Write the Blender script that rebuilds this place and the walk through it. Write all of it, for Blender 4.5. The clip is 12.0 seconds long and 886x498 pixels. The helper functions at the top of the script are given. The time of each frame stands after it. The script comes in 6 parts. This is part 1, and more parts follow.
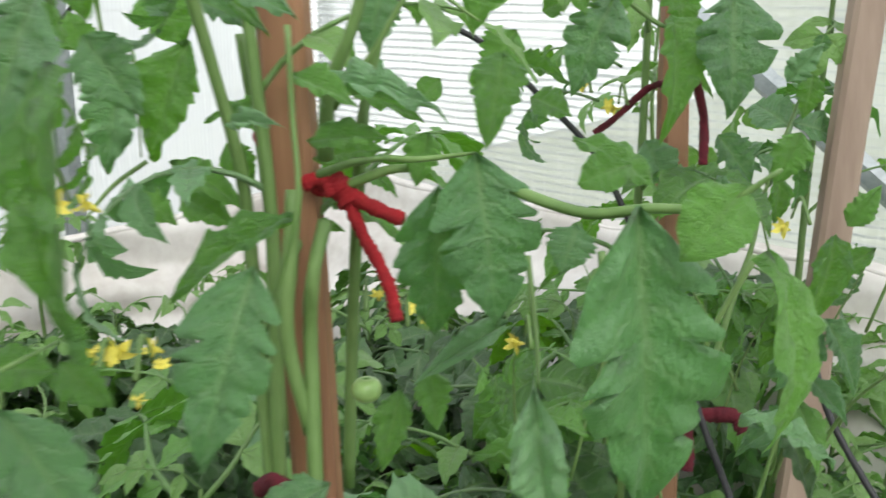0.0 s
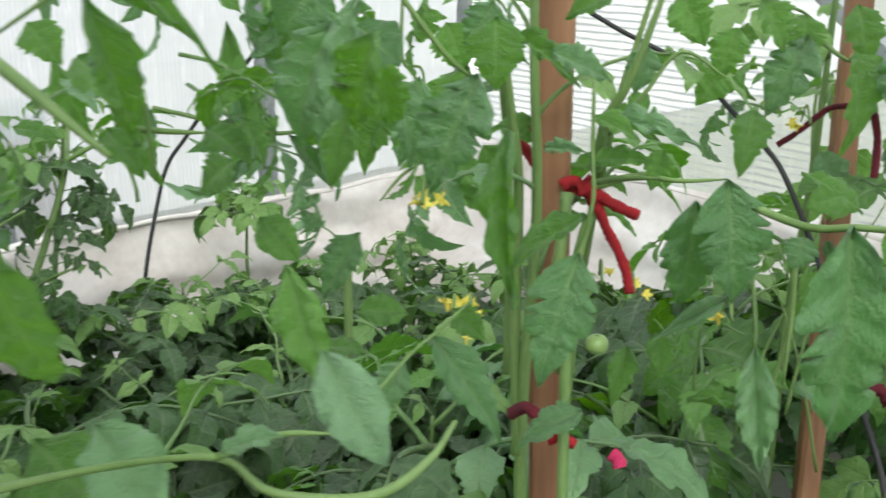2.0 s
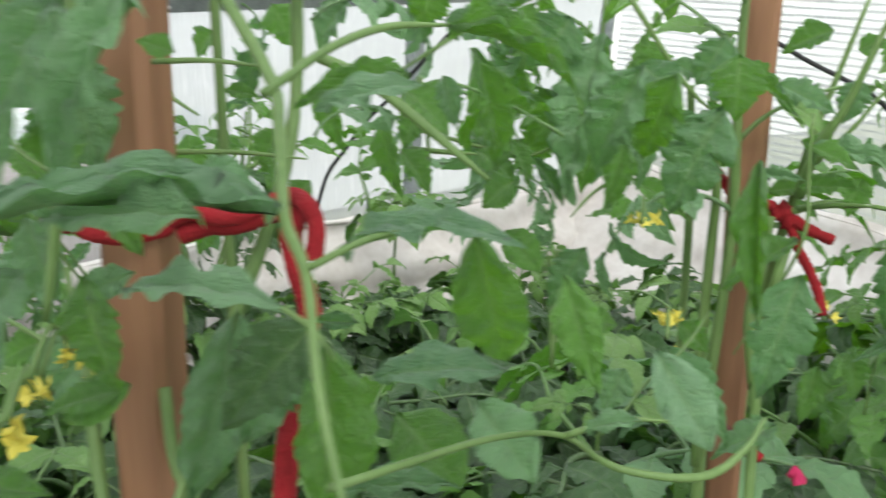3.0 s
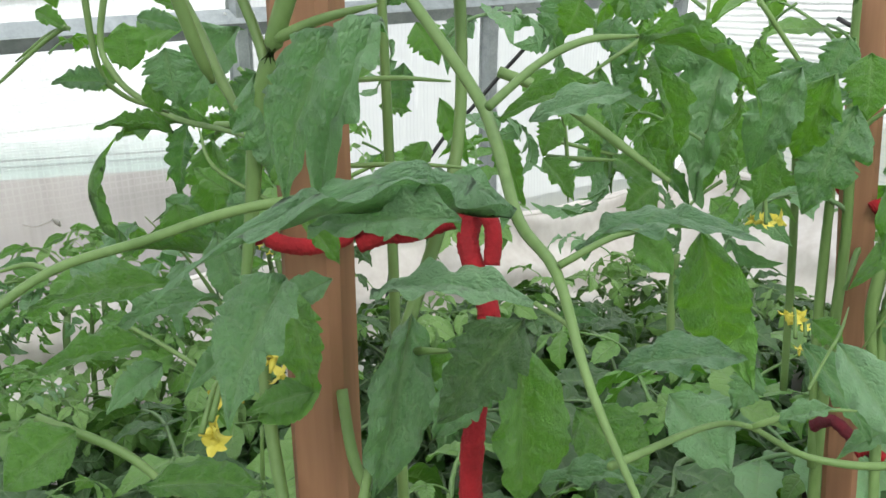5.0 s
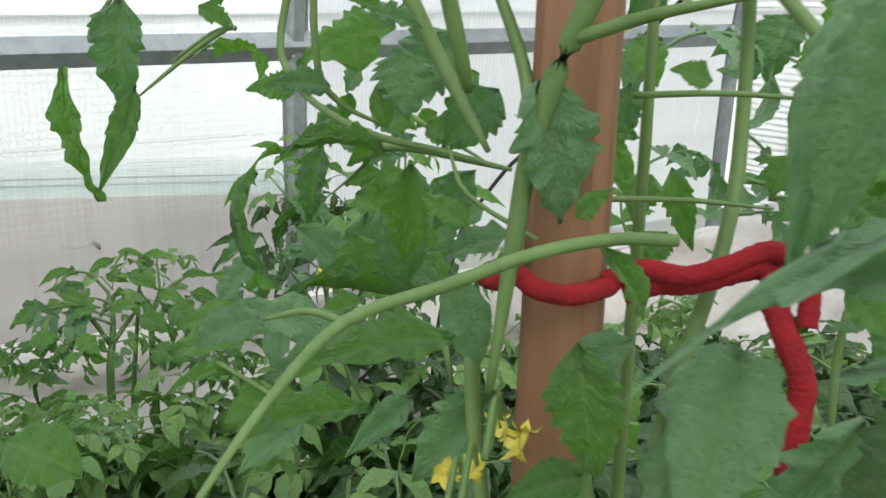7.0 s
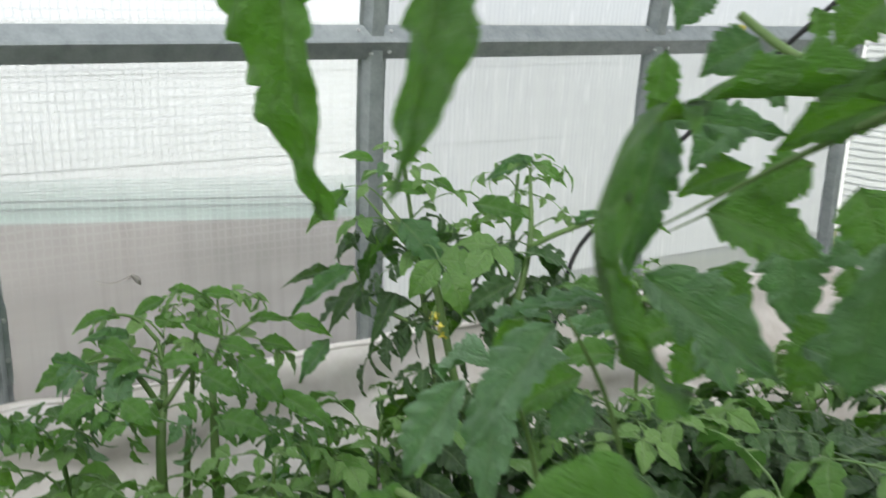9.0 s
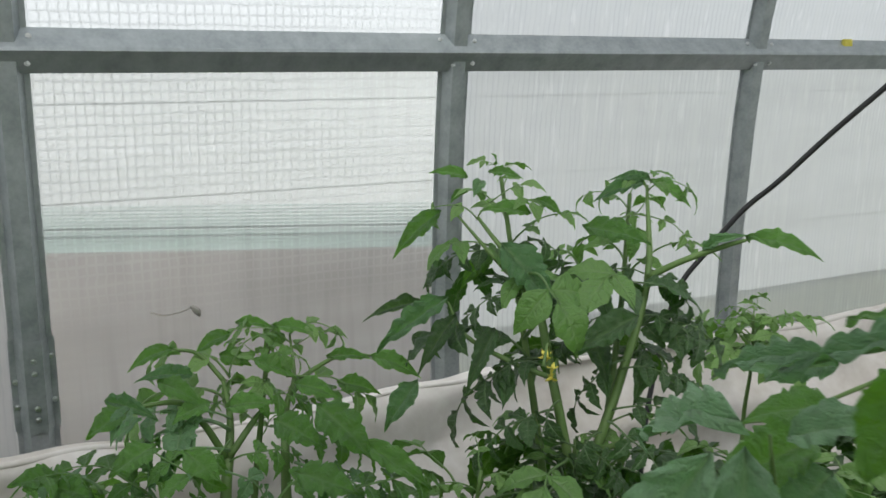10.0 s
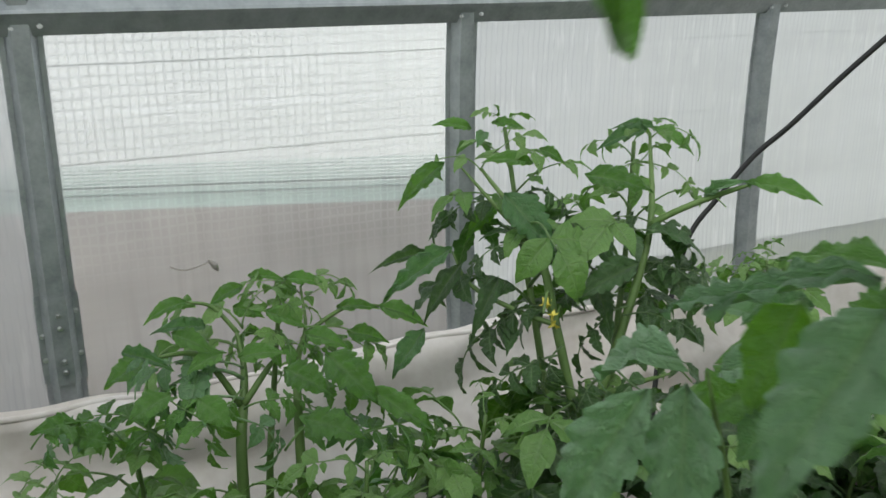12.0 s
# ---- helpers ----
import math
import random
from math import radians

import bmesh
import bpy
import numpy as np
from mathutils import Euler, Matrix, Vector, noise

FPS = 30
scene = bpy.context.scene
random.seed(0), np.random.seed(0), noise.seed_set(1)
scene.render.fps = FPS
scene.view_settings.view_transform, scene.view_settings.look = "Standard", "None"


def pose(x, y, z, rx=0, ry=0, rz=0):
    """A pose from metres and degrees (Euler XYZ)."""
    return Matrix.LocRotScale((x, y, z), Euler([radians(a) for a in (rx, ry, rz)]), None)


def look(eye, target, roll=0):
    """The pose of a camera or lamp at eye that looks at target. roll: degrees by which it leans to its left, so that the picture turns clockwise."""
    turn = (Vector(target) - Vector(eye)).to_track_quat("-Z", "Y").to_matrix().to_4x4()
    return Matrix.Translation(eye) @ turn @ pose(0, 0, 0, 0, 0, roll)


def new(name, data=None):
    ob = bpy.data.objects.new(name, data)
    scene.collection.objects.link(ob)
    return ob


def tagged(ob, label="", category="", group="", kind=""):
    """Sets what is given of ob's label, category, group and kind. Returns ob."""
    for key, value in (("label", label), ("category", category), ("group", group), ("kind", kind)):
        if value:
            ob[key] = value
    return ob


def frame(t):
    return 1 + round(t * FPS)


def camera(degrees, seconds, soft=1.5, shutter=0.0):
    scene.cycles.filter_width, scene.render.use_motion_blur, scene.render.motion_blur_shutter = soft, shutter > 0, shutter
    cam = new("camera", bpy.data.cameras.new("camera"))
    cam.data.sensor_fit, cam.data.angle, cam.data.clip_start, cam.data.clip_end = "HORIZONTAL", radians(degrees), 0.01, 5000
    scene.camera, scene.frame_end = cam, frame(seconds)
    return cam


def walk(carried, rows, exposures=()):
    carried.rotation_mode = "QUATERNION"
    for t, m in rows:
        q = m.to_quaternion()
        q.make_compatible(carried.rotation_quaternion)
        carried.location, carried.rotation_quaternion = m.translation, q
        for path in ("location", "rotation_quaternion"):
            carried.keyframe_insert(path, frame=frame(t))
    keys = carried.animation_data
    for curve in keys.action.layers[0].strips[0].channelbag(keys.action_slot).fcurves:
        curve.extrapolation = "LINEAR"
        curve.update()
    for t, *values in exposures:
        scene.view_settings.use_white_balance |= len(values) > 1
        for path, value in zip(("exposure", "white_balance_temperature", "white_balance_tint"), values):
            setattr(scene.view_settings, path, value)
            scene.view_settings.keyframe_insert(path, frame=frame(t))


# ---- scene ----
cam = camera(51.5, 12.0, shutter=0.5)
PATH = [
    (0, (0.001, 0.032, 1.508), (-1.290, 1.445, 0.928), -1.0),
    (0.5, (0.012, -0.060, 1.539), (-1.303, 1.317, 0.929), -1.1),
    (1, (0.046, -0.116, 1.567), (-1.286, 1.240, 0.944), -0.7),
    (1.5, (0.059, -0.185, 1.584), (-1.319, 1.119, 0.951), -0.1),
    (2, (0.069, -0.230, 1.601), (-1.372, 0.996, 0.954), -0.1),
    (2.5, (0.055, -0.305, 1.612), (-1.449, 0.849, 0.974), 0.3),
    (3, (0.053, -0.363, 1.624), (-1.528, 0.693, 1.002), 0.1),
    (3.5, (0.041, -0.417, 1.625), (-1.617, 0.535, 1.037), -1.2),
    (5.5, (0.034, -0.448, 1.629), (-1.621, 0.506, 1.038), -2.8),
    (6, (-0.051, -0.486, 1.629), (-1.728, 0.461, 1.090), -2.1),
    (6.5, (-0.080, -0.520, 1.615), (-1.754, 0.455, 1.120), -0.7),
    (6.7, (-0.095, -0.513, 1.612), (-1.770, 0.457, 1.106), -0.2),
    (8.3, (-0.384, -0.519, 1.552), (-2.015, 0.493, 0.988), -0.4),
    (8.5, (-0.449, -0.510, 1.537), (-2.090, 0.495, 0.991), -0.7),
    (9, (-0.565, -0.503, 1.523), (-2.251, 0.468, 1.060), 0.0),
    (9.5, (-0.671, -0.511, 1.495), (-2.402, 0.412, 1.105), -1.1),
    (10, (-0.767, -0.493, 1.468), (-2.510, 0.409, 1.083), -0.2),
    (10.5, (-0.836, -0.454, 1.444), (-2.602, 0.383, 1.020), -1.3),
    (11, (-0.854, -0.448, 1.435), (-2.602, 0.394, 0.948), -0.9),
    (11.5, (-0.823, -0.449, 1.445), (-2.572, 0.384, 0.947), -1.5),
    (12, (-0.728, -0.466, 1.471), (-2.484, 0.359, 0.985), -1.7),
]
EXPOSURES = [(0.0, 0.34), (3.5, 0.28), (5.5, 0.32), (6.7, 0.06), (8.5, 0.08), (9.5, -0.38), (10.0, -0.46), (10.5, -0.48), (11.0, -0.28), (11.5, -0.27), (12.0, -0.38)]
walk(cam, [(t, look(eye, target, roll)) for t, eye, target, roll in PATH], EXPOSURES)

# ---- world and daylight: a bright overcast sky ----
world = bpy.data.worlds.new("overcast_sky")
scene.world = world
world.use_nodes = True
wn = world.node_tree
sky = wn.nodes.new("ShaderNodeTexSky")
sky.sky_type = "NISHITA"
sky.sun_disc = False
sky.sun_elevation = radians(52)
sky.sun_rotation = radians(123)
sky.air_density, sky.dust_density, sky.ozone_density = 1.0, 6.0, 1.0
grey = wn.nodes.new("ShaderNodeMixRGB")
grey.inputs[0].default_value = 0.75
grey.inputs[2].default_value = (14.0, 14.4, 14.8, 1)
wn.links.new(sky.outputs[0], grey.inputs[1])
wn.links.new(grey.outputs[0], wn.nodes["Background"].inputs[0])
wn.nodes["Background"].inputs[1].default_value = 0.14
sun_data = bpy.data.lights.new("sun", "SUN")
sun_data.energy, sun_data.angle, sun_data.color = 2.7, radians(20), (1.0, 0.97, 0.92)
sun = new("sun", sun_data)
sun.matrix_world = look((4.5, -3.5, 8), (-0.9, 0, 0.5))


# ---- materials ----
class Nodes:
    """A small wrapper to write node materials shortly."""

    def __init__(self, name):
        self.mat = bpy.data.materials.new(name)
        self.mat.use_nodes = True
        self.tree = self.mat.node_tree
        self.tree.nodes.clear()
        self.out = self.node("ShaderNodeOutputMaterial")

    def node(self, kind, **inputs):
        n = self.tree.nodes.new(kind)
        for key, value in inputs.items():
            self.set(n, key, value)
        return n

    def set(self, n, key, value):
        slot = n.inputs[int(key[1:])] if key[0] == "i" and key[1:].isdigit() else n.inputs[key.replace("_", " ")]
        if isinstance(value, bpy.types.NodeSocket):
            self.tree.links.new(value, slot)
        else:
            slot.default_value = value

    def math(self, op, a, b=0.0, c=0.0):
        n = self.node("ShaderNodeMath", i0=a, i1=b, i2=c)
        n.operation = op
        return n.outputs[0]

    def mix(self, f, a, b, kind="MIX"):
        n = self.node("ShaderNodeMixRGB", i0=f, i1=a, i2=b)
        n.blend_type = kind
        return n.outputs[0]

    def ramp(self, f, lo, hi):
        n = self.node("ShaderNodeMapRange", i0=f, i1=lo, i2=hi)
        return n.outputs[0]

    def noise(self, scale, detail=4.0, stretch=None, where="Object"):
        vec = self.node("ShaderNodeTexCoord").outputs[where]
        if stretch:
            vec = self.node("ShaderNodeMapping", Vector=vec, Scale=stretch).outputs[0]
        return self.node("ShaderNodeTexNoise", Vector=vec, Scale=scale, Detail=detail).outputs["Fac"]

    def bump(self, height, strength, distance=0.01):
        return self.node("ShaderNodeBump", Height=height, Strength=strength, Distance=distance).outputs[0]

    def finish(self, shader):
        self.tree.links.new(shader, self.out.inputs[0])
        return self.mat


def rgb(r, g, b):
    return (r, g, b, 1.0)


def leaf_material(name, dark, light, glow, translucent=0.40):
    m = Nodes(name)
    uv = m.node("ShaderNodeSeparateXYZ", Vector=m.node("ShaderNodeTexCoord").outputs["UV"])
    across = m.math("ABSOLUTE", m.math("MULTIPLY_ADD", uv.outputs[0], 2.0, -1.0))
    along = uv.outputs[1]
    wobble = m.noise(9.0, 2.0)
    # side veins that run forward from the midrib
    phase = m.math("MULTIPLY_ADD", across, -0.9, m.math("MULTIPLY_ADD", along, 6.0, m.math("MULTIPLY", wobble, 0.9)))
    side = m.math("POWER", m.math("ABSOLUTE", m.math("COSINE", m.math("MULTIPLY", phase, math.pi))), 14.0)
    side = m.math("MULTIPLY", side, m.ramp(across, 1.0, 0.25))
    rib = m.math("MULTIPLY", m.ramp(across, 0.17, 0.0), m.ramp(along, 1.25, 0.1))
    vein = m.math("MAXIMUM", rib, m.math("MULTIPLY", side, 0.4))
    quilt = m.noise(26.0, 3.0)
    fine = m.noise(130.0, 2.0)
    patch = m.noise(6.0, 3.0)
    rnd = m.node("ShaderNodeObjectInfo").outputs["Random"]
    tone = m.math("ADD", m.math("MULTIPLY", patch, 0.6), m.math("MULTIPLY", rnd, 0.7))
    base = m.mix(m.ramp(tone, 0.25, 1.0), rgb(*dark), rgb(*light))
    base = m.mix(m.math("MULTIPLY", vein, 0.55), base, rgb(0.24, 0.36, 0.16))
    base = m.mix(m.math("MULTIPLY", m.ramp(quilt, 0.35, 0.7), 0.30), base, rgb(*light))
    relief = m.math("ADD", m.math("MULTIPLY", quilt, 0.9), m.math("SUBTRACT", m.math("MULTIPLY", fine, 0.25), m.math("MULTIPLY", vein, 0.7)))
    normal = m.bump(relief, 0.6, 0.006)
    skin = m.node("ShaderNodeBsdfPrincipled", Base_Color=base, Roughness=m.math("MULTIPLY_ADD", quilt, 0.22, 0.33), Normal=normal)
    skin.inputs["Specular IOR Level"].default_value = 0.85
    skin.inputs["Sheen Weight"].default_value = 0.10
    skin.inputs["Sheen Roughness"].default_value = 0.4
    inner = m.mix(m.math("MULTIPLY", vein, 0.35), rgb(*glow), rgb(0.30, 0.45, 0.16))
    inner = m.mix(m.math("MULTIPLY", rnd, 0.75), inner, rgb(glow[0] * 0.30, glow[1] * 0.42, glow[2] * 0.8))
    thin = m.node("ShaderNodeBsdfTranslucent", Color=inner, Normal=normal)
    return m.finish(m.node("ShaderNodeMixShader", i0=translucent, i1=skin.outputs[0], i2=thin.outputs[0]).outputs[0])


def plain_material(name, a, b, scale, rough=0.6, metal=0.0, bump=0.3, stretch=None, fine=None, depth=0.003):
    m = Nodes(name)
    n1 = m.noise(scale, 5.0, stretch)
    n2 = m.noise(fine or scale * 9, 3.0, stretch)
    tone = m.math("ADD", m.math("MULTIPLY", n1, 0.7), m.math("MULTIPLY", n2, 0.3))
    base = m.mix(m.ramp(tone, 0.3, 0.7), rgb(*a), rgb(*b))
    p = m.node("ShaderNodeBsdfPrincipled", Base_Color=base, Roughness=m.math("MULTIPLY_ADD", n1, 0.25, rough - 0.12), Metallic=metal,
               Normal=m.bump(tone, bump, depth))
    return m.finish(p.outputs[0])


def sheet_material(name, horizontal, pitch, web, clear, tint, solid=0.08, dark=0.5):
    """Twin-wall sheet: clear and milky plastic, with webs at an even pitch."""
    m = Nodes(name)
    pos = m.node("ShaderNodeSeparateXYZ", Vector=m.node("ShaderNodeTexCoord").outputs["Object"])
    grey_bands = m.noise(2.4, 4.0, (1, 0.45, 3.0))
    drip = m.noise(40.0, 3.0, (1, 1, 0.06))
    lines = m.math("MULTIPLY", 0.0, 0.0)
    for axis in horizontal:
        step = pitch * (1.2 if axis == 2 and len(horizontal) > 1 else 1.0)
        wave = m.math("SINE", m.math("MULTIPLY", m.math("ADD", pos.outputs[axis], m.math("MULTIPLY", m.noise(14.0, 3.0, (1, 1, 3)), step * 0.6)), 2 * math.pi / step))
        lines = m.math("MAXIMUM", lines, m.ramp(wave, 1.0 - 2 * web, 1.0))
    wet = m.ramp(m.noise(1.7, 3.0, (1, 1, 1.6)), 0.28, 0.52)
    lines = m.math("MULTIPLY", lines, m.math("MULTIPLY", m.math("MULTIPLY_ADD", wet, 0.6, 0.4), m.ramp(pos.outputs[2], 1.0, 1.25) if len(horizontal) > 1 else 1.0))
    milk = m.mix(m.math("MULTIPLY", lines, dark), rgb(*tint), rgb(0.40, 0.42, 0.43))
    # upright glints of light, painted near-white into the milky colour
    glint = m.noise(75.0, 3.0, (1, 1, 0.10))
    milk = m.mix(m.math("MULTIPLY", m.ramp(glint, 0.56, 0.70), m.math("MULTIPLY", wet, 0.22)), milk, rgb(0.99, 0.99, 0.99))
    # level grey bands painted in for the blurred tones reflected and seen through
    milk = m.mix(m.math("MULTIPLY", m.ramp(grey_bands, 0.40, 0.66), 0.38), milk, rgb(0.42, 0.43, 0.43))
    milk = m.mix(m.math("MULTIPLY", m.ramp(drip, 0.46, 0.74), 0.42), milk, rgb(0.58, 0.59, 0.58))
    through_it = m.node("ShaderNodeBsdfTranslucent", Color=milk)
    face = m.node("ShaderNodeBsdfDiffuse", Color=milk)
    body = m.node("ShaderNodeMixShader", i0=0.25, i1=through_it.outputs[0], i2=face.outputs[0])
    window = m.node("ShaderNodeBsdfTransparent", Color=rgb(0.93, 0.96, 0.96))
    amount = m.math("MULTIPLY", m.math("SUBTRACT", 1.0, m.math("MULTIPLY", lines, solid)), clear)
    both = m.node("ShaderNodeMixShader", i0=amount, i1=body.outputs[0], i2=window.outputs[0])
    gloss = m.node("ShaderNodeBsdfGlossy", Roughness=0.12, Color=rgb(1, 1, 1), Normal=m.bump(lines, 0.4, 0.003))
    fres = m.node("ShaderNodeFresnel", IOR=1.35)
    return m.finish(m.node("ShaderNodeMixShader", i0=m.math("MULTIPLY", fres.outputs[0], 0.5), i1=both.outputs[0], i2=gloss.outputs[0]).outputs[0])


LEAF = leaf_material("tomato_leaf", (0.018, 0.078, 0.008), (0.135, 0.325, 0.055), (0.22, 0.58, 0.010), 0.36)
LEAF_BLUE = leaf_material("tomato_leaf_bluish", (0.026, 0.088, 0.030), (0.190, 0.370, 0.165), (0.16, 0.48, 0.03), 0.32)
YOUNG = leaf_material("young_leaf", (0.10, 0.24, 0.045), (0.25, 0.44, 0.12), (0.20, 0.46, 0.05))
# paler copy: the sky's sheen on upper faces is put into the base colour
LEAF_SKY_SHEEN = leaf_material("tomato_leaf_sky_sheen", (0.070, 0.165, 0.080), (0.235, 0.420, 0.220), (0.16, 0.46, 0.05), 0.28)
LEAF_DEEP = leaf_material("tomato_leaf_deep", (0.016, 0.066, 0.018), (0.105, 0.262, 0.085), (0.13, 0.42, 0.02), 0.32)
# deeper green copy of LEAF, with the shade among leaves put into its colour
LEAF_SHADED = leaf_material("tomato_leaf_shaded", (0.010, 0.036, 0.008), (0.058, 0.150, 0.036), (0.11, 0.30, 0.012), 0.30)
SMUDGE_GREY = plain_material("grey_smudge", (0.32, 0.30, 0.275), (0.44, 0.41, 0.38), 30, 0.8)
STEM = plain_material("stem_green", (0.085, 0.165, 0.038), (0.165, 0.265, 0.085), 22, 0.5, stretch=(1, 1, 0.3))
WOOD = plain_material("stake_wood", (0.145, 0.064, 0.030), (0.36, 0.185, 0.098), 14, 0.6, bump=0.5, stretch=(1.5, 1.5, 0.08), fine=60)
OLDWOOD = plain_material("weathered_stake_wood", (0.24, 0.165, 0.125), (0.40, 0.30, 0.235), 14, 0.7, bump=0.5, stretch=(1.5, 1.5, 0.08), fine=60)
RED = plain_material("red_cloth", (0.19, 0.003, 0.007), (0.34, 0.011, 0.017), 45, 0.9, bump=1.0, fine=420, depth=0.004)
MAROON = plain_material("maroon_cloth", (0.06, 0.004, 0.010), (0.13, 0.009, 0.019), 60, 0.9, bump=1.0, fine=420, depth=0.004)
MAGENTA = plain_material("magenta_cloth", (0.45, 0.02, 0.09), (0.6, 0.04, 0.14), 60, 0.9, bump=1.0, fine=420, depth=0.004)
STEEL = plain_material("galvanised_steel", (0.27, 0.30, 0.31), (0.44, 0.47, 0.485), 30, 0.42, metal=0.55, bump=0.12, fine=140)
BOLT = plain_material("zinc_bolt", (0.62, 0.63, 0.64), (0.75, 0.76, 0.77), 40, 0.3, metal=0.9, bump=0.1)
LINER = plain_material("white_fabric", (0.55, 0.50, 0.46), (0.82, 0.79, 0.77), 3.5, 0.7, bump=0.45, fine=34, depth=0.006)
SOIL = plain_material("dark_soil", (0.018, 0.013, 0.010), (0.06, 0.045, 0.035), 18, 0.95, bump=1.0, fine=120, depth=0.02)
GROUND = plain_material("outside_ground", (0.10, 0.13, 0.06), (0.2, 0.21, 0.12), 1.2, 0.95, bump=0.6, depth=0.03)
FENCE = plain_material("pale_fence", (0.20, 0.165, 0.148), (0.36, 0.31, 0.285), 2.6, 0.8, bump=0.2)
HEDGE = plain_material("green_net", (0.33, 0.45, 0.41), (0.44, 0.55, 0.51), 4, 0.8, bump=0.2)
NETCORD = plain_material("dark_net_cord", (0.10, 0.17, 0.15), (0.16, 0.24, 0.21), 8, 0.7, bump=0.2)
SIDING = plain_material("white_siding", (0.80, 0.82, 0.83), (0.86, 0.87, 0.88), 1.5, 0.6, bump=0.1)
CABLE = plain_material("black_cable", (0.012, 0.012, 0.014), (0.03, 0.03, 0.032), 30, 0.45, bump=0.1)
FRUIT_SKIN = plain_material("green_fruit", (0.20, 0.33, 0.10), (0.30, 0.44, 0.16), 20, 0.3, bump=0.05)
FLOWER = plain_material("pale_yellow_petal", (0.58, 0.50, 0.05), (0.74, 0.66, 0.13), 60, 0.6, bump=0.2)
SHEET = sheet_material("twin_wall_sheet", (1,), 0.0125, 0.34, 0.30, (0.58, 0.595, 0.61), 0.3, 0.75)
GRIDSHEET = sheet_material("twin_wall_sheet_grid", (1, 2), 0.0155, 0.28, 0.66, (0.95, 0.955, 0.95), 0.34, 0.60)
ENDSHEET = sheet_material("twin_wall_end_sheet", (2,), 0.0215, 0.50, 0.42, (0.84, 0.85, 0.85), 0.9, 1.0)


# ---- building blocks ----
def mesh_from(name, verts, faces, material, uvs=None, smooth=True):
    me = bpy.data.meshes.new(name)
    me.from_pydata([tuple(v) for v in verts], [], faces)
    me.materials.append(material)
    if uvs is not None:
        layer = me.uv_layers.new(name="UVMap")
        index = np.empty(len(me.loops), dtype=np.int32)
        me.loops.foreach_get("vertex_index", index)
        layer.data.foreach_set("uv", np.asarray(uvs, dtype=np.float32)[index].ravel())
    if smooth:
        me.polygons.foreach_set("use_smooth", np.ones(len(me.polygons), dtype=bool))
    me.update()
    return me


def child(name, me, parent, m=None, label=""):
    ob = new(name, me)
    ob.parent = parent
    if m is not None:
        ob.matrix_basis = m
    if label:
        tagged(ob, label)
    return ob


def part(name, bm, material, parent=None, label=""):
    me = bpy.data.meshes.new(name)
    bm.to_mesh(me)
    bm.free()
    me.materials.append(material)
    return child(name, me, parent, None, label)


def tube_data(points, radii, sides=6, rough=0.0, rnd=None):
    """Vertices and faces of a tube through points."""
    pts = [Vector(p) for p in points]
    verts, faces = [], []
    up = Vector((0.3, 0.2, 1)).normalized()
    for i, p in enumerate(pts):
        d = (pts[min(i + 1, len(pts) - 1)] - pts[max(i - 1, 0)]).normalized()
        a = d.cross(up)
        if a.length < 0.05:
            a = d.cross(Vector((1, 0, 0)))
        a.normalize()
        b = d.cross(a)
        r = radii[i] if hasattr(radii, "__len__") else radii
        for k in range(sides):
            w = 2 * math.pi * k / sides
            j = 1 + (rnd.uniform(-rough, rough) if rnd else 0)
            verts.append(p + (a * math.cos(w) + b * math.sin(w)) * r * j)
    n = len(pts)
    for i in range(n - 1):
        for k in range(sides):
            q = (k + 1) % sides
            faces.append((i * sides + k, i * sides + q, (i + 1) * sides + q, (i + 1) * sides + k))
    faces.append(tuple(range(sides))[::-1])
    faces.append(tuple((n - 1) * sides + k for k in range(sides)))
    return verts, faces


def smooth_line(points, steps=5):
    """Catmull-Rom through points."""
    p = [Vector(q) for q in points]
    p = [p[0] * 2 - p[1]] + p + [p[-1] * 2 - p[-2]]
    line = []
    for i in range(1, len(p) - 2):
        for k in range(steps):
            t = k / steps
            a, b, c, d = p[i - 1:i + 3]
            line.append(0.5 * (2 * b + (c - a) * t + (2 * a - 5 * b + 4 * c - d) * t * t + (3 * b - a - 3 * c + d) * t ** 3))
    line.append(p[-2])
    return line


def tube(name, points, radii, material, parent=None, sides=6, steps=5, rough=0.0, seed=1, label=""):
    line = smooth_line(points, steps) if len(points) > 2 else [Vector(q) for q in points]
    if rough:
        line = smooth_line(points, 14)
    if hasattr(radii, "__len__"):
        radii = list(np.interp(np.linspace(0, 1, len(line)), np.linspace(0, 1, len(radii)), radii))
    if rough:
        radii = [r * (1 + 0.35 * rough * math.sin(i * 1.7) + 0.5 * rough * math.sin(i * 0.37)) for i, r in enumerate(radii)]
    verts, faces = tube_data(line, radii, sides, rough, random.Random(seed))
    return child(name, mesh_from(name, verts, faces, material), parent, None, label)


def box_bm(x0, y0, z0, x1, y1, z1, bevel=0.0):
    bm = bmesh.new()
    bmesh.ops.create_cube(bm, size=1, matrix=Matrix.Translation(((x0 + x1) / 2, (y0 + y1) / 2, (z0 + z1) / 2)) @ Matrix.Diagonal((x1 - x0, y1 - y0, z1 - z0, 1)))
    if bevel:
        bmesh.ops.bevel(bm, geom=bm.edges[:], offset=bevel, segments=2, affect="EDGES")
    return bm


def empty(name, place=(0, 0, 0)):
    ob = new(name)
    ob.location = place
    ob.empty_display_size = 0.05
    return ob


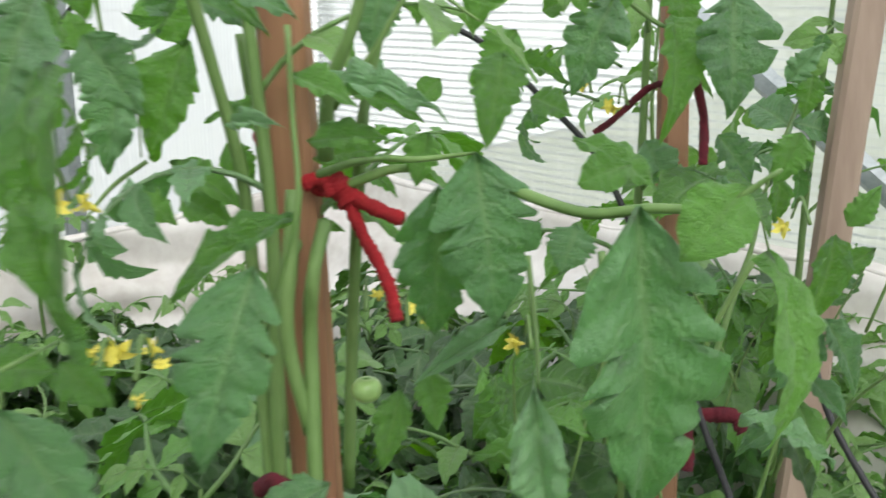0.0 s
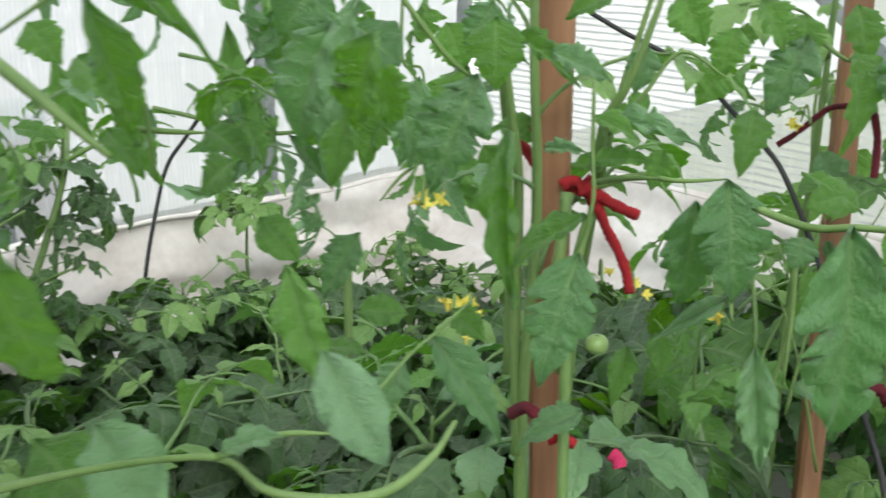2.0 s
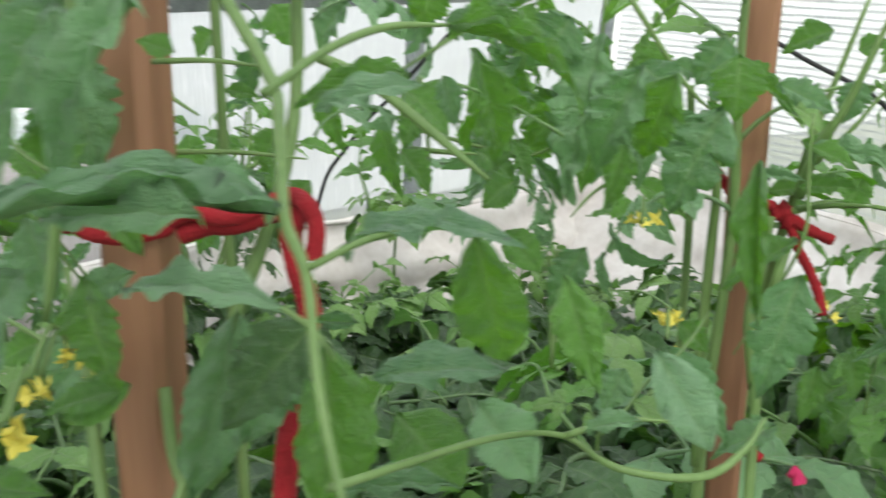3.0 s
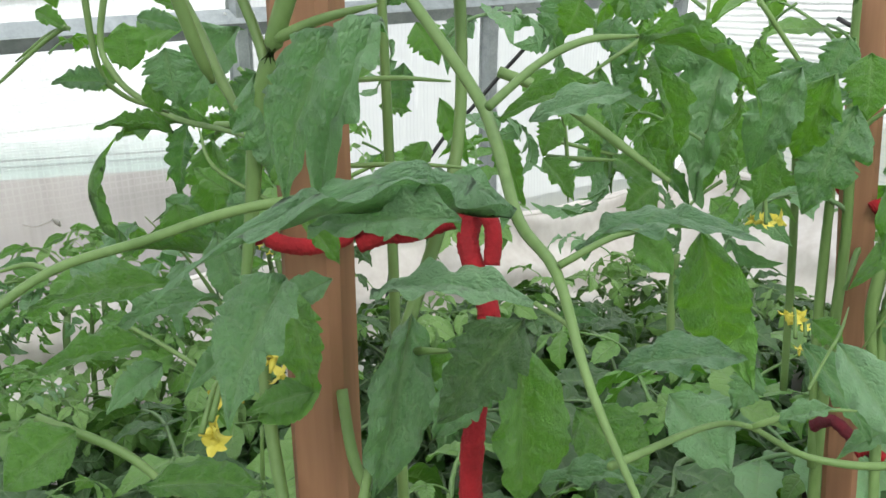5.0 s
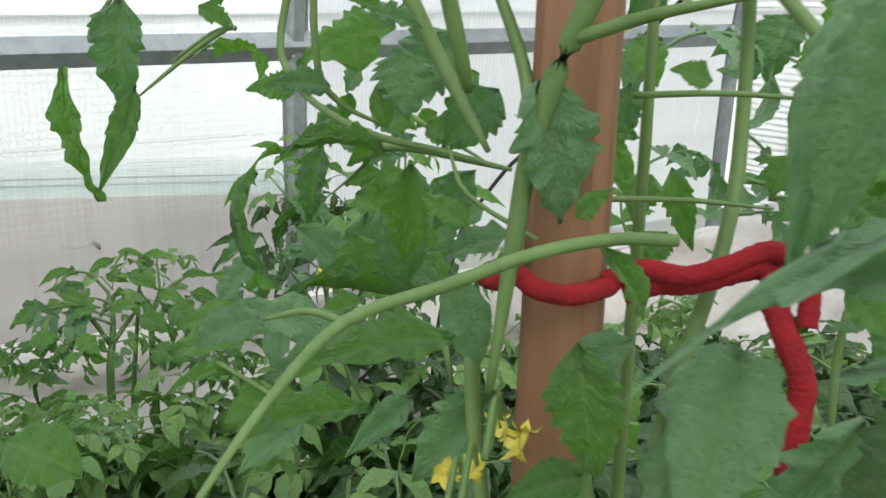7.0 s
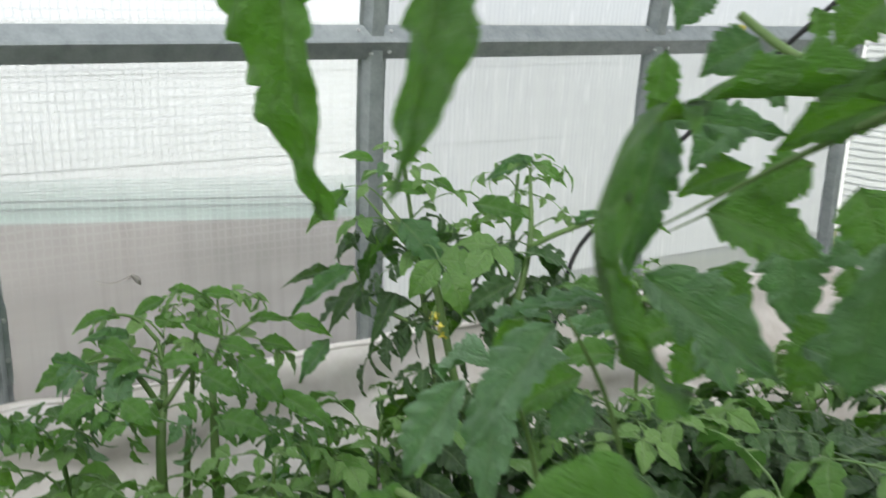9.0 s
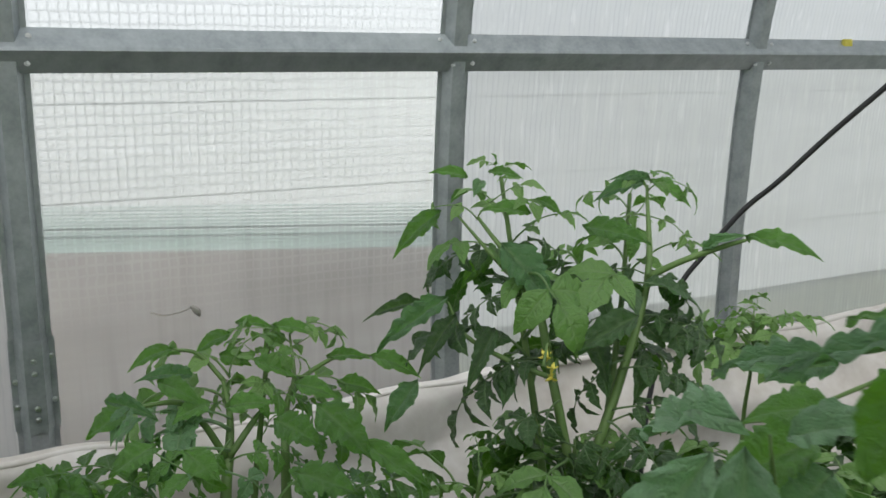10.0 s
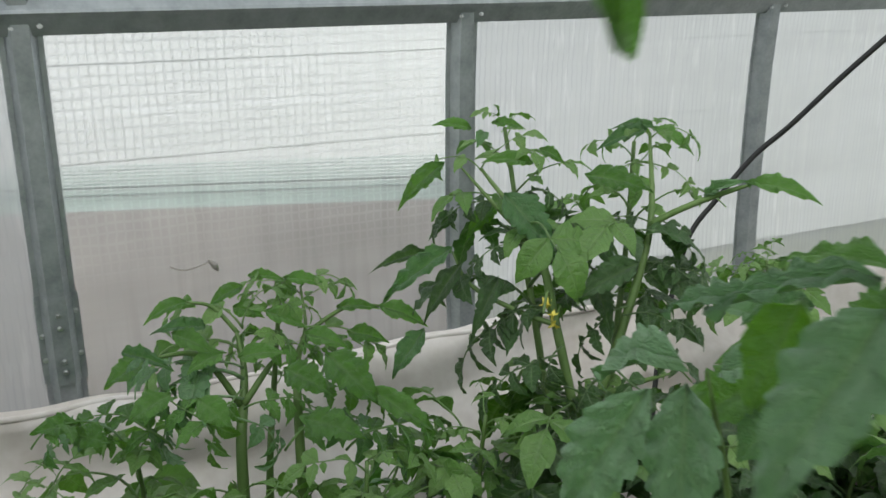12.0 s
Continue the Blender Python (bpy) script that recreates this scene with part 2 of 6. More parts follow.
# ---- the greenhouse shell ----
WALL_X, END_Y, MID_X = -2.43, 2.05, -0.95
RIB_YS = [-2.033, -1.229, -0.425, 0.379, 1.182, 1.986]
ARCH = [(-2.445, 0.30), (-2.445, 0.80), (-2.435, 1.10), (-2.405, 1.47), (-2.33, 1.80), (-2.17, 2.12), (-1.88, 2.42), (-1.45, 2.62), (-0.95, 2.68)]
ARCH = [(p.x, p.z) for p in smooth_line([(x, 0, z) for x, z in ARCH], 3)]
ARCH = ARCH + [(2 * MID_X - x, z) for x, z in ARCH[-2::-1]]


def arch_normal(i):
    a, b = ARCH[max(i - 1, 0)], ARCH[min(i + 1, len(ARCH) - 1)]
    d = Vector((b[0] - a[0], 0, b[1] - a[1])).normalized()
    return Vector((d.z, 0, -d.x))


def hat_rib(name, y):
    """An arched rib of folded steel: two flanges, two slanted sides and a flat crown towards the inside."""
    prof = [(-0.034, 0.001), (-0.025, 0.001), (-0.014, 0.024), (0.014, 0.024), (0.025, 0.001), (0.034, 0.001), (0.034, -0.001), (-0.034, -0.001)]
    verts, faces = [], []
    for i, (x, z) in enumerate(ARCH):
        n = arch_normal(i)
        for a, b in prof:
            verts.append((x + n.x * b, y + a, z + n.z * b))
    k = len(prof)
    for i in range(len(ARCH) - 1):
        for j in range(k):
            q = (j + 1) % k
            faces.append((i * k + j, i * k + q, (i + 1) * k + q, (i + 1) * k + j))
    rib = tagged(new(name, mesh_from(name, verts, faces, STEEL, smooth=False)), "arched galvanised steel rib of folded profile", "greenhouse frame", kind="structure")
    return rib


ribs = [hat_rib("trim_rib", y) for y in RIB_YS]


def bolt_mesh():
    bm = bmesh.new()
    bmesh.ops.create_cone(bm, cap_ends=True, segments=8, radius1=0.0034, radius2=0.0027, depth=0.0035)
    bmesh.ops.create_cone(bm, cap_ends=True, segments=12, radius1=0.0050, radius2=0.0050, depth=0.0015, matrix=Matrix.Translation((0, 0, -0.0025)))
    me = bpy.data.meshes.new("bolt")
    bm.to_mesh(me)
    bm.free()
    me.materials.append(BOLT)
    return me


BOLT_ME = bolt_mesh()
INWARD = Matrix.Rotation(radians(90), 4, "Y")


def splice(rib, y):
    """The bolted splice at the foot of a rib."""
    bm = bmesh.new()
    rows = [(-0.037, 0.003), (-0.027, 0.003), (-0.015, 0.027), (0.015, 0.027), (0.027, 0.003), (0.037, 0.003)]
    lo = [bm.verts.new((-2.437 + b, y + a, 0.855)) for a, b in rows]
    hi = [bm.verts.new((-2.432 + b, y + a, 1.02)) for a, b in rows]
    for i in range(len(rows) - 1):
        bm.faces.new((lo[i], lo[i + 1], hi[i + 1], hi[i]))
    part("splice_plate", bm, STEEL, rib)
    for dy, dz in ((0.0, 0.985), (0.0, 0.962), (0.0, 0.90), (0.0, 0.88), (-0.03, 0.945), (-0.03, 0.90), (0.03, 0.985), (0.03, 0.905)):
        child("bolt", BOLT_ME, rib, Matrix.Translation((-2.404 if dy == 0 else -2.428, y + dy, dz)) @ INWARD)


splice(ribs[2], RIB_YS[2])
splice(ribs[1], RIB_YS[1])


def purlin(z, x, name="trim_purlin"):
    """A long folded rail along the wall, with its crown towards the inside."""
    prof = [(0.000, 0.0), (0.006, 0.0), (0.026, 0.028), (0.032, 0.035), (0.030, 0.041), (0.004, 0.072), (0.000, 0.072)]
    y0, y1 = -2.1, 1.98
    verts = [(x + a, y, z + b) for y in (y0, y1) for a, b in prof]
    k = len(prof)
    faces = [(j, (j + 1) % k, k + (j + 1) % k, k + j) for j in range(k)] + [tuple(range(k))[::-1], tuple(range(k, 2 * k))]
    rail = tagged(new(name, mesh_from(name, verts, faces, STEEL, smooth=False)), "horizontal galvanised steel rail bolted to the ribs", "greenhouse frame", kind="structure")
    for y in RIB_YS:
        for dy, dz, dx in ((0.035, 0.058, 0.019), (-0.04, 0.060, 0.017), (-0.012, 0.012, 0.018), (0.03, 0.016, 0.02)):
            child("bolt", BOLT_ME, rail, Matrix.Translation((x + dx, y + dy, z + dz)) @ INWARD)
    return rail


purlin(1.463, -2.398)
purlin(2.16, -2.12)


def arch_panel(name, y0, y1, material):
    """One bay of thin twin-wall sheet that follows the arch, outside the ribs."""
    verts, faces = [], []
    for i, (x, z) in enumerate(ARCH):
        n = arch_normal(i)
        for y in (y0, y1):
            for off in (-0.004, -0.010):
                verts.append((x + n.x * off, y, z + n.z * off))
    for i in range(len(ARCH) - 1):
        a, b = i * 4, i * 4 + 4
        faces.append((a, a + 2, b + 2, b))
    return tagged(new(name, mesh_from(name, verts, faces, material)), "milky twin-wall plastic sheet between two ribs", "wall panel", kind="structure")


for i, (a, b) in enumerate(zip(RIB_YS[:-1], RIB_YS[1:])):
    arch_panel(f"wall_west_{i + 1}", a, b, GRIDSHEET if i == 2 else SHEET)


def end_wall(name, y, material, label):
    verts = [(x, y, z) for x, z in ARCH]
    return tagged(new(name, mesh_from(name, verts, [tuple(range(len(verts)))], material, smooth=False)), label, "wall panel", kind="structure")


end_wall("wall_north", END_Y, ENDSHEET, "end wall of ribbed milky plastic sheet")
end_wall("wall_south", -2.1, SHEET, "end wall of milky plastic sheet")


def bar(name, a, b, width, depth, label):
    a, b = Vector(a), Vector(b)
    d = (b - a).normalized()
    side = d.cross(Vector((0, 1, 0))).normalized() * width / 2
    out = Vector((0, -1, 0)) * depth
    bm = bmesh.new()
    prof = [side, side * 0.5 + out, -side * 0.5 + out, -side]
    lo, hi = [bm.verts.new(a + p) for p in prof], [bm.verts.new(b + p) for p in prof]
    for i in range(4):
        bm.faces.new((lo[i], lo[(i + 1) % 4], hi[(i + 1) % 4], hi[i]))
    bm.faces.new(lo[::-1])
    bm.faces.new(hi)
    bmesh.ops.recalc_face_normals(bm, faces=bm.faces[:])
    return tagged(part(name, bm, STEEL), label, "greenhouse frame", kind="structure")


bar("trim_brace", (-1.75, 2.035, 1.93), (-0.15, 2.035, 0.74), 0.06, 0.022, "diagonal galvanised brace across the end wall")
bar("trim_end_rail", (-2.42, 2.036, 0.72), (0.5, 2.036, 0.72), 0.05, 0.02, "low galvanised rail of the end wall")

# ground, bed and what stands outside
bm = bmesh.new()
bmesh.ops.create_grid(bm, x_segments=40, y_segments=40, size=200)
for v in bm.verts:
    v.co.z = -0.02 + 0.06 * noise.noise(v.co * 0.05) if v.co.length > 6 else -0.02
tagged(part("ground", bm, GROUND), "grassy ground that reaches the horizon", "ground", kind="structure")


def soil_bed():
    nx, ny = 50, 90
    verts, faces = [], []
    for j in range(ny + 1):
        for i in range(nx + 1):
            x, y = -2.42 + 2.17 * i / nx, -2.08 + 4.1 * j / ny
            z = 0.38 + 0.035 * noise.noise((x * 5, y * 5, 0)) + 0.015 * noise.noise((x * 22, y * 22, 3))
            verts.append((x, y, z if i < nx else 0.0))
    for j in range(ny):
        for i in range(nx):
            a = j * (nx + 1) + i
            faces.append((a, a + 1, a + nx + 2, a + nx + 1))
    return tagged(new("floor_bed", mesh_from("floor_bed", verts, faces, SOIL)), "raised bed of dark moist soil under the plants", "garden bed", kind="structure")


soil_bed()
tagged(part("floor_path", box_bm(-0.26, -2.08, -0.015, 0.53, 2.03, 0.0), SOIL), "trodden earth path between the beds", "path", kind="structure")


def liner(name, start, end, inward, top, foot, seed, label):
    """White fabric draped over the foot of a wall: a rolled top edge, folds, and a slope to the soil."""
    a, b, inw = Vector(start), Vector(end), Vector(inward)
    n, m = 190, 34
    verts, faces = [], []
    rnd = random.Random(seed)
    off = rnd.uniform(0, 50)
    for i in range(n + 1):
        t = i / n
        p = a.lerp(b, t)
        s = (b - a).length * t
        rise = 0.022 * noise.noise((s * 1.9 + off, 0, 0)) + 0.007 * noise.noise((s * 8 + off, 2, 0))
        for k in range(m + 1):
            v = k / m
            wave = math.sin(v * 19 + 5 * noise.noise((s * 0.9 + off, v * 0.7, 4)) + 2 * noise.noise((s * 3.1 + off, v, 9)))
            out = 0.012 + foot * v ** 1.3 + 0.019 * wave * min(1, v * 5) * (1 - 0.3 * v)
            out += 0.016 * noise.noise((s * 6 + off, v * 5, 1)) * min(1, v * 4) + 0.007 * noise.noise((s * 19 + off, v * 16, 6)) * min(1, v * 4)
            z = top + rise * (1 - v) - (top - 0.38) * v + 0.030 * math.sin(min(v * 12, math.pi)) * (v < 0.3) + 0.010 * noise.noise((s * 7 + off, v * 9, 7))
            q = p + inw * out
            verts.append((q.x, q.y, z))
    for i in range(n):
        for k in range(m):
            c = i * (m + 1) + k
            faces.append((c, c + 1, c + m + 2, c + m + 1))
    sheet = tagged(new(name, mesh_from(name, verts, faces, LINER)), label, "ground cover")
    hem = [Vector(verts[i * (m + 1) + 2]) + Vector((0, 0, -0.002)) for i in range(0, n + 1, 5)]
    tube("rolled_edge", hem, [0.005, 0.009, 0.004, 0.008, 0.005], LINER, sheet, 10, 4, label="rolled upper edge")
    return sheet


liner("fabric_liner", (-2.39, -2.05, 0), (-2.39, 1.95, 0), (1, 0, 0), 0.835, 0.22, 3, "off-white fabric draped in folds along the foot of the wall")
liner("fabric_liner", (-2.37, 2.01, 0), (-0.35, 2.01, 0), (0, -1, 0), 0.90, 0.55, 8, "off-white fabric heaped along the foot of the end wall")

# fence outside the long wall, with a shade net of green strands that thins out towards its top
fence = tagged(empty("fence", (-3.38, 0.1, 0)), "pale board fence topped with green net outside", "fence")
fence.rotation_euler[2] = math.radians(-23)
for k in range(5):
    bmx = box_bm(-0.015, -3 + k * 0.74, -0.02, 0.015, -2.2605 + k * 0.74, 0.955, 0.001)
    part("board", bmx, FENCE, fence)
for k in range(13):
    low = 0.958 + 0.0105 * k
    part("net_strand", box_bm(-0.006, -3, low, 0.002, 0.69, low + 0.0095 * (1 - k / 14) ** 0.8 + 0.0008, 0.0003), HEDGE, fence, "green plastic net")
for low in (1.002, 1.026):
    part("net_cord", box_bm(0.003, -3, low, 0.006, 0.69, low + 0.0035, 0.0005), NETCORD, fence, "dark green edge cord")

# low white wall beyond the fence, of broad boards
house = tagged(empty("board_wall", (-5.2, 0, 0)), "low white wall of broad boards behind the fence", "wall")
for k in range(7):
    part("siding_board", box_bm(-0.02, -9, k * 0.22, 0.03 - 0.004 * (k % 2), 11, k * 0.22 + 0.2195, 0.001), SIDING, house)
part("cap", box_bm(-0.05, -9.05, 1.541, 0.06, 11.05, 1.575, 0.006), SIDING, house)

# yellow tag on the steel rail
tag = tagged(empty("yellow_tag", (-2.385, 1.48, 1.526)), "small yellow plastic tag stuck on the steel rail", "tag")
part("plate", box_bm(-0.004, -0.017, -0.011, 0.004, 0.017, 0.011, 0.002), FLOWER, tag)


# ---- tomato leaves ----
def leaflet_data(shape, rows=18, cols=4, teeth=7, lobes=0.0, fold=0.25, bend=0.6, crinkle=0.04, seed=0, even=False):
    """A leaflet of length 1 along +y and about 1 wide, toothed, folded at the midrib and bent downwards."""
    rnd = random.Random(seed)
    off = rnd.uniform(0, 90)
    verts, uvs, faces = [], [], []
    y, z, ang = 0.0, 0.0, bend * -0.15

    def margin():
        """Teeth of one side: uneven in length and depth, pointing forward, some of them deep lobes, each with a smaller tooth on its back."""
        edges = sorted(min(0.95, max(0.07, (k + rnd.uniform(-0.28, 0.28)) / teeth)) for k in range(1, teeth))
        deep = rnd.choice((1, 2))
        plain = 0.4 if lobes > 0.3 else 1.0
        depth = [rnd.uniform(0.11, 0.27) * plain + (lobes * rnd.uniform(0.8, 1.2) if k == deep else lobes * (0.5 if plain < 1 else 1.0) if k == deep + 2 else 0) for k in range(teeth)]
        return [0.0] + edges + [1.0], depth, rnd.uniform(0, 6.28), rnd.uniform(2.0, 3.6)

    sides = {-1: margin(), 1: margin()}
    outline = {"oval": ((0, 0.06, 0.2, 0.42, 0.62, 0.8, 0.93, 1), (0.01, 0.19, 0.40, 0.50, 0.46, 0.31, 0.13, 0.004)),
               "lance": ((0, 0.07, 0.2, 0.36, 0.55, 0.75, 0.9, 1), (0.01, 0.22, 0.43, 0.50, 0.43, 0.26, 0.10, 0.004)),
               "toothed": ((0, 0.05, 0.14, 0.30, 0.5, 0.72, 0.88, 1), (0.01, 0.22, 0.44, 0.54, 0.49, 0.32, 0.14, 0.004))}[shape]

    def half_width(v, side):
        w = float(np.interp(v, *outline))
        edges, depth, _, _ = sides[side]
        k = max(i for i in range(len(depth)) if edges[i] <= v + 1e-6)
        u = (v - edges[k]) / (edges[k + 1] - edges[k])
        cut = depth[k] * {"oval": 0.3, "lance": 0.6}.get(shape, 1.0) * min(1, (1.04 - v) * 3)
        tooth = (1 - u / 0.78) ** 1.3 if u < 0.78 else (u - 0.78) / 0.22
        small = 0.22 * abs(((u * 2.6 + 0.2) % 1) - 0.72) * (u < 0.78)
        return max(w * (1.10 - cut * (tooth + small)), 0.004)

    for j in range(rows + 1):
        v = j / rows
        if j:
            y += math.cos(ang) / rows
            z += math.sin(ang) / rows
        ang -= bend / rows * (1.0 if even else 0.5 + 1.4 * v)
        for i in range(cols + 1):
            s = 2 * i / cols - 1
            side = -1 if s < 0 else 1
            x = s * half_width(v, side)
            _, _, phase, freq = sides[side]
            lift = fold * abs(x) - fold * 0.7 * x * x
            lift += crinkle * 0.45 * math.sin(freq * 6.28 * v + phase) * s * s + crinkle * noise.noise((v * 7 + off, s * 3, 5)) * (0.3 + abs(s))
            # the blade swells between its side veins and droops towards its margin
            lift += crinkle * 0.55 * abs(math.sin(math.pi * (6.0 * v - 0.9 * abs(s)))) * math.sin(math.pi * min(1, abs(s))) - 0.10 * fold * s * s
            sweep = 0.20 * abs(x) * (1 - v)
            verts.append((x * (1 - 0.25 * fold), y + 0.3 * lift * math.sin(ang) + sweep * math.cos(ang), z + lift + sweep * math.sin(ang)))
            uvs.append((i / cols, v))
    n = cols + 1
    for j in range(rows):
        for i in range(cols):
            a = j * n + i
            faces.append((a, a + 1, a + n + 1, a + n))
    return np.array(verts), uvs, faces


def joined(pieces):
    verts, uvs, faces = [], [], []
    for v, u, f in pieces:
        k = len(verts)
        verts.extend(map(tuple, v))
        uvs.extend(u)
        faces.extend(tuple(a + k for a in q) for q in f)
    return verts, uvs, faces


def move(data, m):
    v, u, f = data
    a = np.array(m)
    return v @ a[:3, :3].T + a[:3, 3], u, f


def compound_data(seed, pairs=3, bend=0.9, size=0.40, rows=20):
    """A whole tomato leaf of length 1 along +y: an arching midrib, pairs of leaflets and a larger one at its end."""
    rnd = random.Random(seed)
    line, y, z, ang = [], 0.0, 0.0, 0.25 * bend
    steps = 12
    for i in range(steps + 1):
        line.append(Vector((0.02 * math.sin(i * 0.9 + seed), y, z)))
        y += math.cos(ang) / steps
        z += math.sin(ang) / steps
        ang -= bend / steps * 1.3
    tv, tf = tube_data(line, [0.016 * (1 - 0.6 * i / steps) for i in range(steps + 1)], 5)
    pieces = [(np.array([tuple(p) for p in tv]), [(0.5, 0.02)] * len(tv), tf)]

    def put(at, turn, scale, tilt, roll):
        i = at * steps
        k = min(int(i), steps - 1)
        p = line[k].lerp(line[k + 1], i - k)
        d = line[k + 1] - line[k]
        pitch = math.degrees(math.atan2(d.z, d.y))
        data = leaflet_data(rnd.choice(("toothed", "toothed", "lance")), rows, 4, rnd.choice((5, 6, 7)), rnd.choice((0, 0.15, 0.25)),
                            rnd.uniform(0.12, 0.42), rnd.uniform(0.35, 1.2), 0.06, rnd.randrange(999))
        m = pose(*p, pitch + tilt, 0, 0) @ pose(0, 0, 0, 0, roll, turn) @ Matrix.Diagonal((scale * rnd.uniform(0.50, 0.66), scale, scale, 1))
        pieces.append(move(data, m))

    for k in range(pairs):
        at = 0.34 + 0.5 * k / max(1, pairs - 1)
        for s in (-1, 1):
            put(at + rnd.uniform(-0.02, 0.02), s * rnd.uniform(50, 75), size * rnd.uniform(0.75, 1.0), rnd.uniform(-25, 5), s * rnd.uniform(-5, 25))
            if rnd.random() < 0.5:
                put(at - 0.08, s * rnd.uniform(55, 80), size * rnd.uniform(0.25, 0.4), rnd.uniform(-15, 10), 0)
    put(0.97, rnd.uniform(-12, 12), size * rnd.uniform(1.0, 1.3), rnd.uniform(-15, 0), 0)
    return joined(pieces)


def leaf_mesh(name, data, material):
    return mesh_from(name, data[0], data[2], material, data[1])


COMPOUND = [leaf_mesh("leaf", compound_data(s, 3, b), LEAF_BLUE if s % 3 == 0 else LEAF) for s, b in zip(range(8), (0.7, 1.3, 0.9, 1.6, 1.1, 0.6, 1.9, 1.2))]
# whole leaves in the copy whose colour already holds shade
COMPOUND_SHADED = [leaf_mesh("leaf", compound_data(s, 3, b), LEAF_SHADED) for s, b in zip(range(20, 26), (0.8, 1.2, 1.5, 0.7, 1.0, 1.8))]
COMPOUND_YOUNG = [leaf_mesh("young_leaf", compound_data(40 + s, 2, b, 0.42, 9), YOUNG) for s, b in zip(range(5), (0.5, 1.0, 1.4, 0.8, 1.7))]
SINGLE = {}
for shape, outline, rows, teeth, lobes, fold, bends in (("lobed", "toothed", 54, 6, 0.58, 0.36, (0.35, 0.7, 1.2)), ("toothed", "toothed", 48, 7, 0.10, 0.5, (0.35, 0.8, 1.3)),
                                                       ("lance", "lance", 44, 7, 0.0, 0.5, (0.2, 0.8, 1.6)), ("oval", "oval", 40, 9, 0.0, 0.42, (0.4, 0.7, 1.2)), ("curled", "lance", 40, 9, 0.0, 0.6, (2.9,))):
    SINGLE[shape] = [[leaf_mesh("leaflet", leaflet_data(outline, rows, 8, teeth, lobes, fold * (0.7, 1.2, 1.5, 1.0, 0.9, 0.8)[n], b, (0.06, 0.085, 0.07, 0.06, 0.07, 0.05)[n], 10 * k + n, shape == "curled"), (LEAF, LEAF_BLUE, LEAF, LEAF_SHADED, LEAF_SKY_SHEEN, LEAF_DEEP)[n]) for n in range(6)] for k, b in enumerate(bends)]


def frame_of(y_axis, normal):
    y = Vector(y_axis).normalized()
    z = Vector(normal)
    z = (z - y * z.dot(y))
    if z.length < 1e-4:
        z = y.orthogonal()
    z.normalize()
    x = y.cross(z)
    return Matrix((x, y, z)).transposed().to_4x4()


def hero(plant, base, tip, width, normal, kind="toothed", bend=0, shade=None):
    """A large leaflet of a plant from its base to its tip; normal is the way its upper face looks."""
    base, tip = Vector(base), Vector(tip)
    d = tip - base
    me = SINGLE[kind][bend][int(abs(base[0] * 7919 + base[2] * 104729)) % 3 if shade is None else shade]
    end = me.vertices[len(me.vertices) - 5].co
    reach, drop = end.y, min(end.z, -0.001)
    length = d.length / math.hypot(reach, drop)
    f = frame_of(d, normal) @ Matrix.Rotation(math.atan2(-drop, reach), 4, "X")
    m = Matrix.Translation(base) @ f @ Matrix.Diagonal((width, length, length, 1))
    return child("leaflet", me, plant, m)


def spray(plant, base, tip, young=False, grown=None):
    """A whole compound leaf of a plant, from its base on the stem to its tip."""
    base, tip = Vector(base), Vector(tip)
    kinds = COMPOUND_YOUNG if young else grown or COMPOUND
    me = kinds[int(abs(base[0] * 7919 + base[2] * 104729)) % len(kinds)]
    m = Matrix.Translation(base) @ frame_of(tip - base, Vector((0.2, -0.25, 1.0))) @ Matrix.Scale((tip - base).length * 1.2, 4)
    return child("young_leaf" if young else "leaf", me, plant, m)


def stalk(plant, points, r0, r1, name="leaf_stalk"):
    return tube(name, points, [r0, r0 * 0.95, (r0 + r1) / 2, r1, r1 * (0.45 if name == "leaf_stalk" or r1 < 0.006 else 0.9)], STEM, plant, 8)


def flower_mesh():
    rnd = random.Random(5)
    pieces = []
    for k in range(6):
        data = leaflet_data("lance", 8, 2, 1, 0, 0.3, rnd.uniform(0.4, 1.4), 0.02, k)
        pieces.append(move(data, pose(0, 0, 0, 0, 0, k * 60 + rnd.uniform(-8, 8)) @ pose(0, 0, 0, rnd.uniform(5, 30)) @ Matrix.Diagonal((0.0035 / 0.5, 0.012, 0.012, 1))))
    tv, tf = tube_data([(0, 0, 0), (0, 0, 0.006), (0, 0, 0.012)], [0.003, 0.0025, 0.001], 6)
    pieces.append((np.array([tuple(p) for p in tv]), [(0.5, 0.5)] * len(tv), tf))
    return leaf_mesh("flower", joined(pieces), FLOWER)


FLOWER_ME = flower_mesh()


def truss(plant, root, way, count=4, seed=0, size=1.0):
    """A flower truss: a thin stalk with nodding yellow flowers."""
    rnd = random.Random(seed)
    root, way = Vector(root), Vector(way)
    end = root + way + Vector((0, 0, -0.02))
    tube("flower_stalk", [root, root + way * 0.6 + Vector((0, 0, 0.012)), end], [0.0022, 0.0012], STEM, plant, 5)
    for k in range(count):
        p = root + way * (0.55 + 0.5 * k / count) + Vector((rnd.uniform(-0.02, 0.02), rnd.uniform(-0.02, 0.02), rnd.uniform(-0.03, 0.005)))
        child("flower", FLOWER_ME, plant, Matrix.Translation(p) @ pose(0, 0, 0, rnd.uniform(100, 200), rnd.uniform(-40, 40), rnd.uniform(0, 360)) @ Matrix.Scale(size * rnd.uniform(0.8, 1.15), 4))


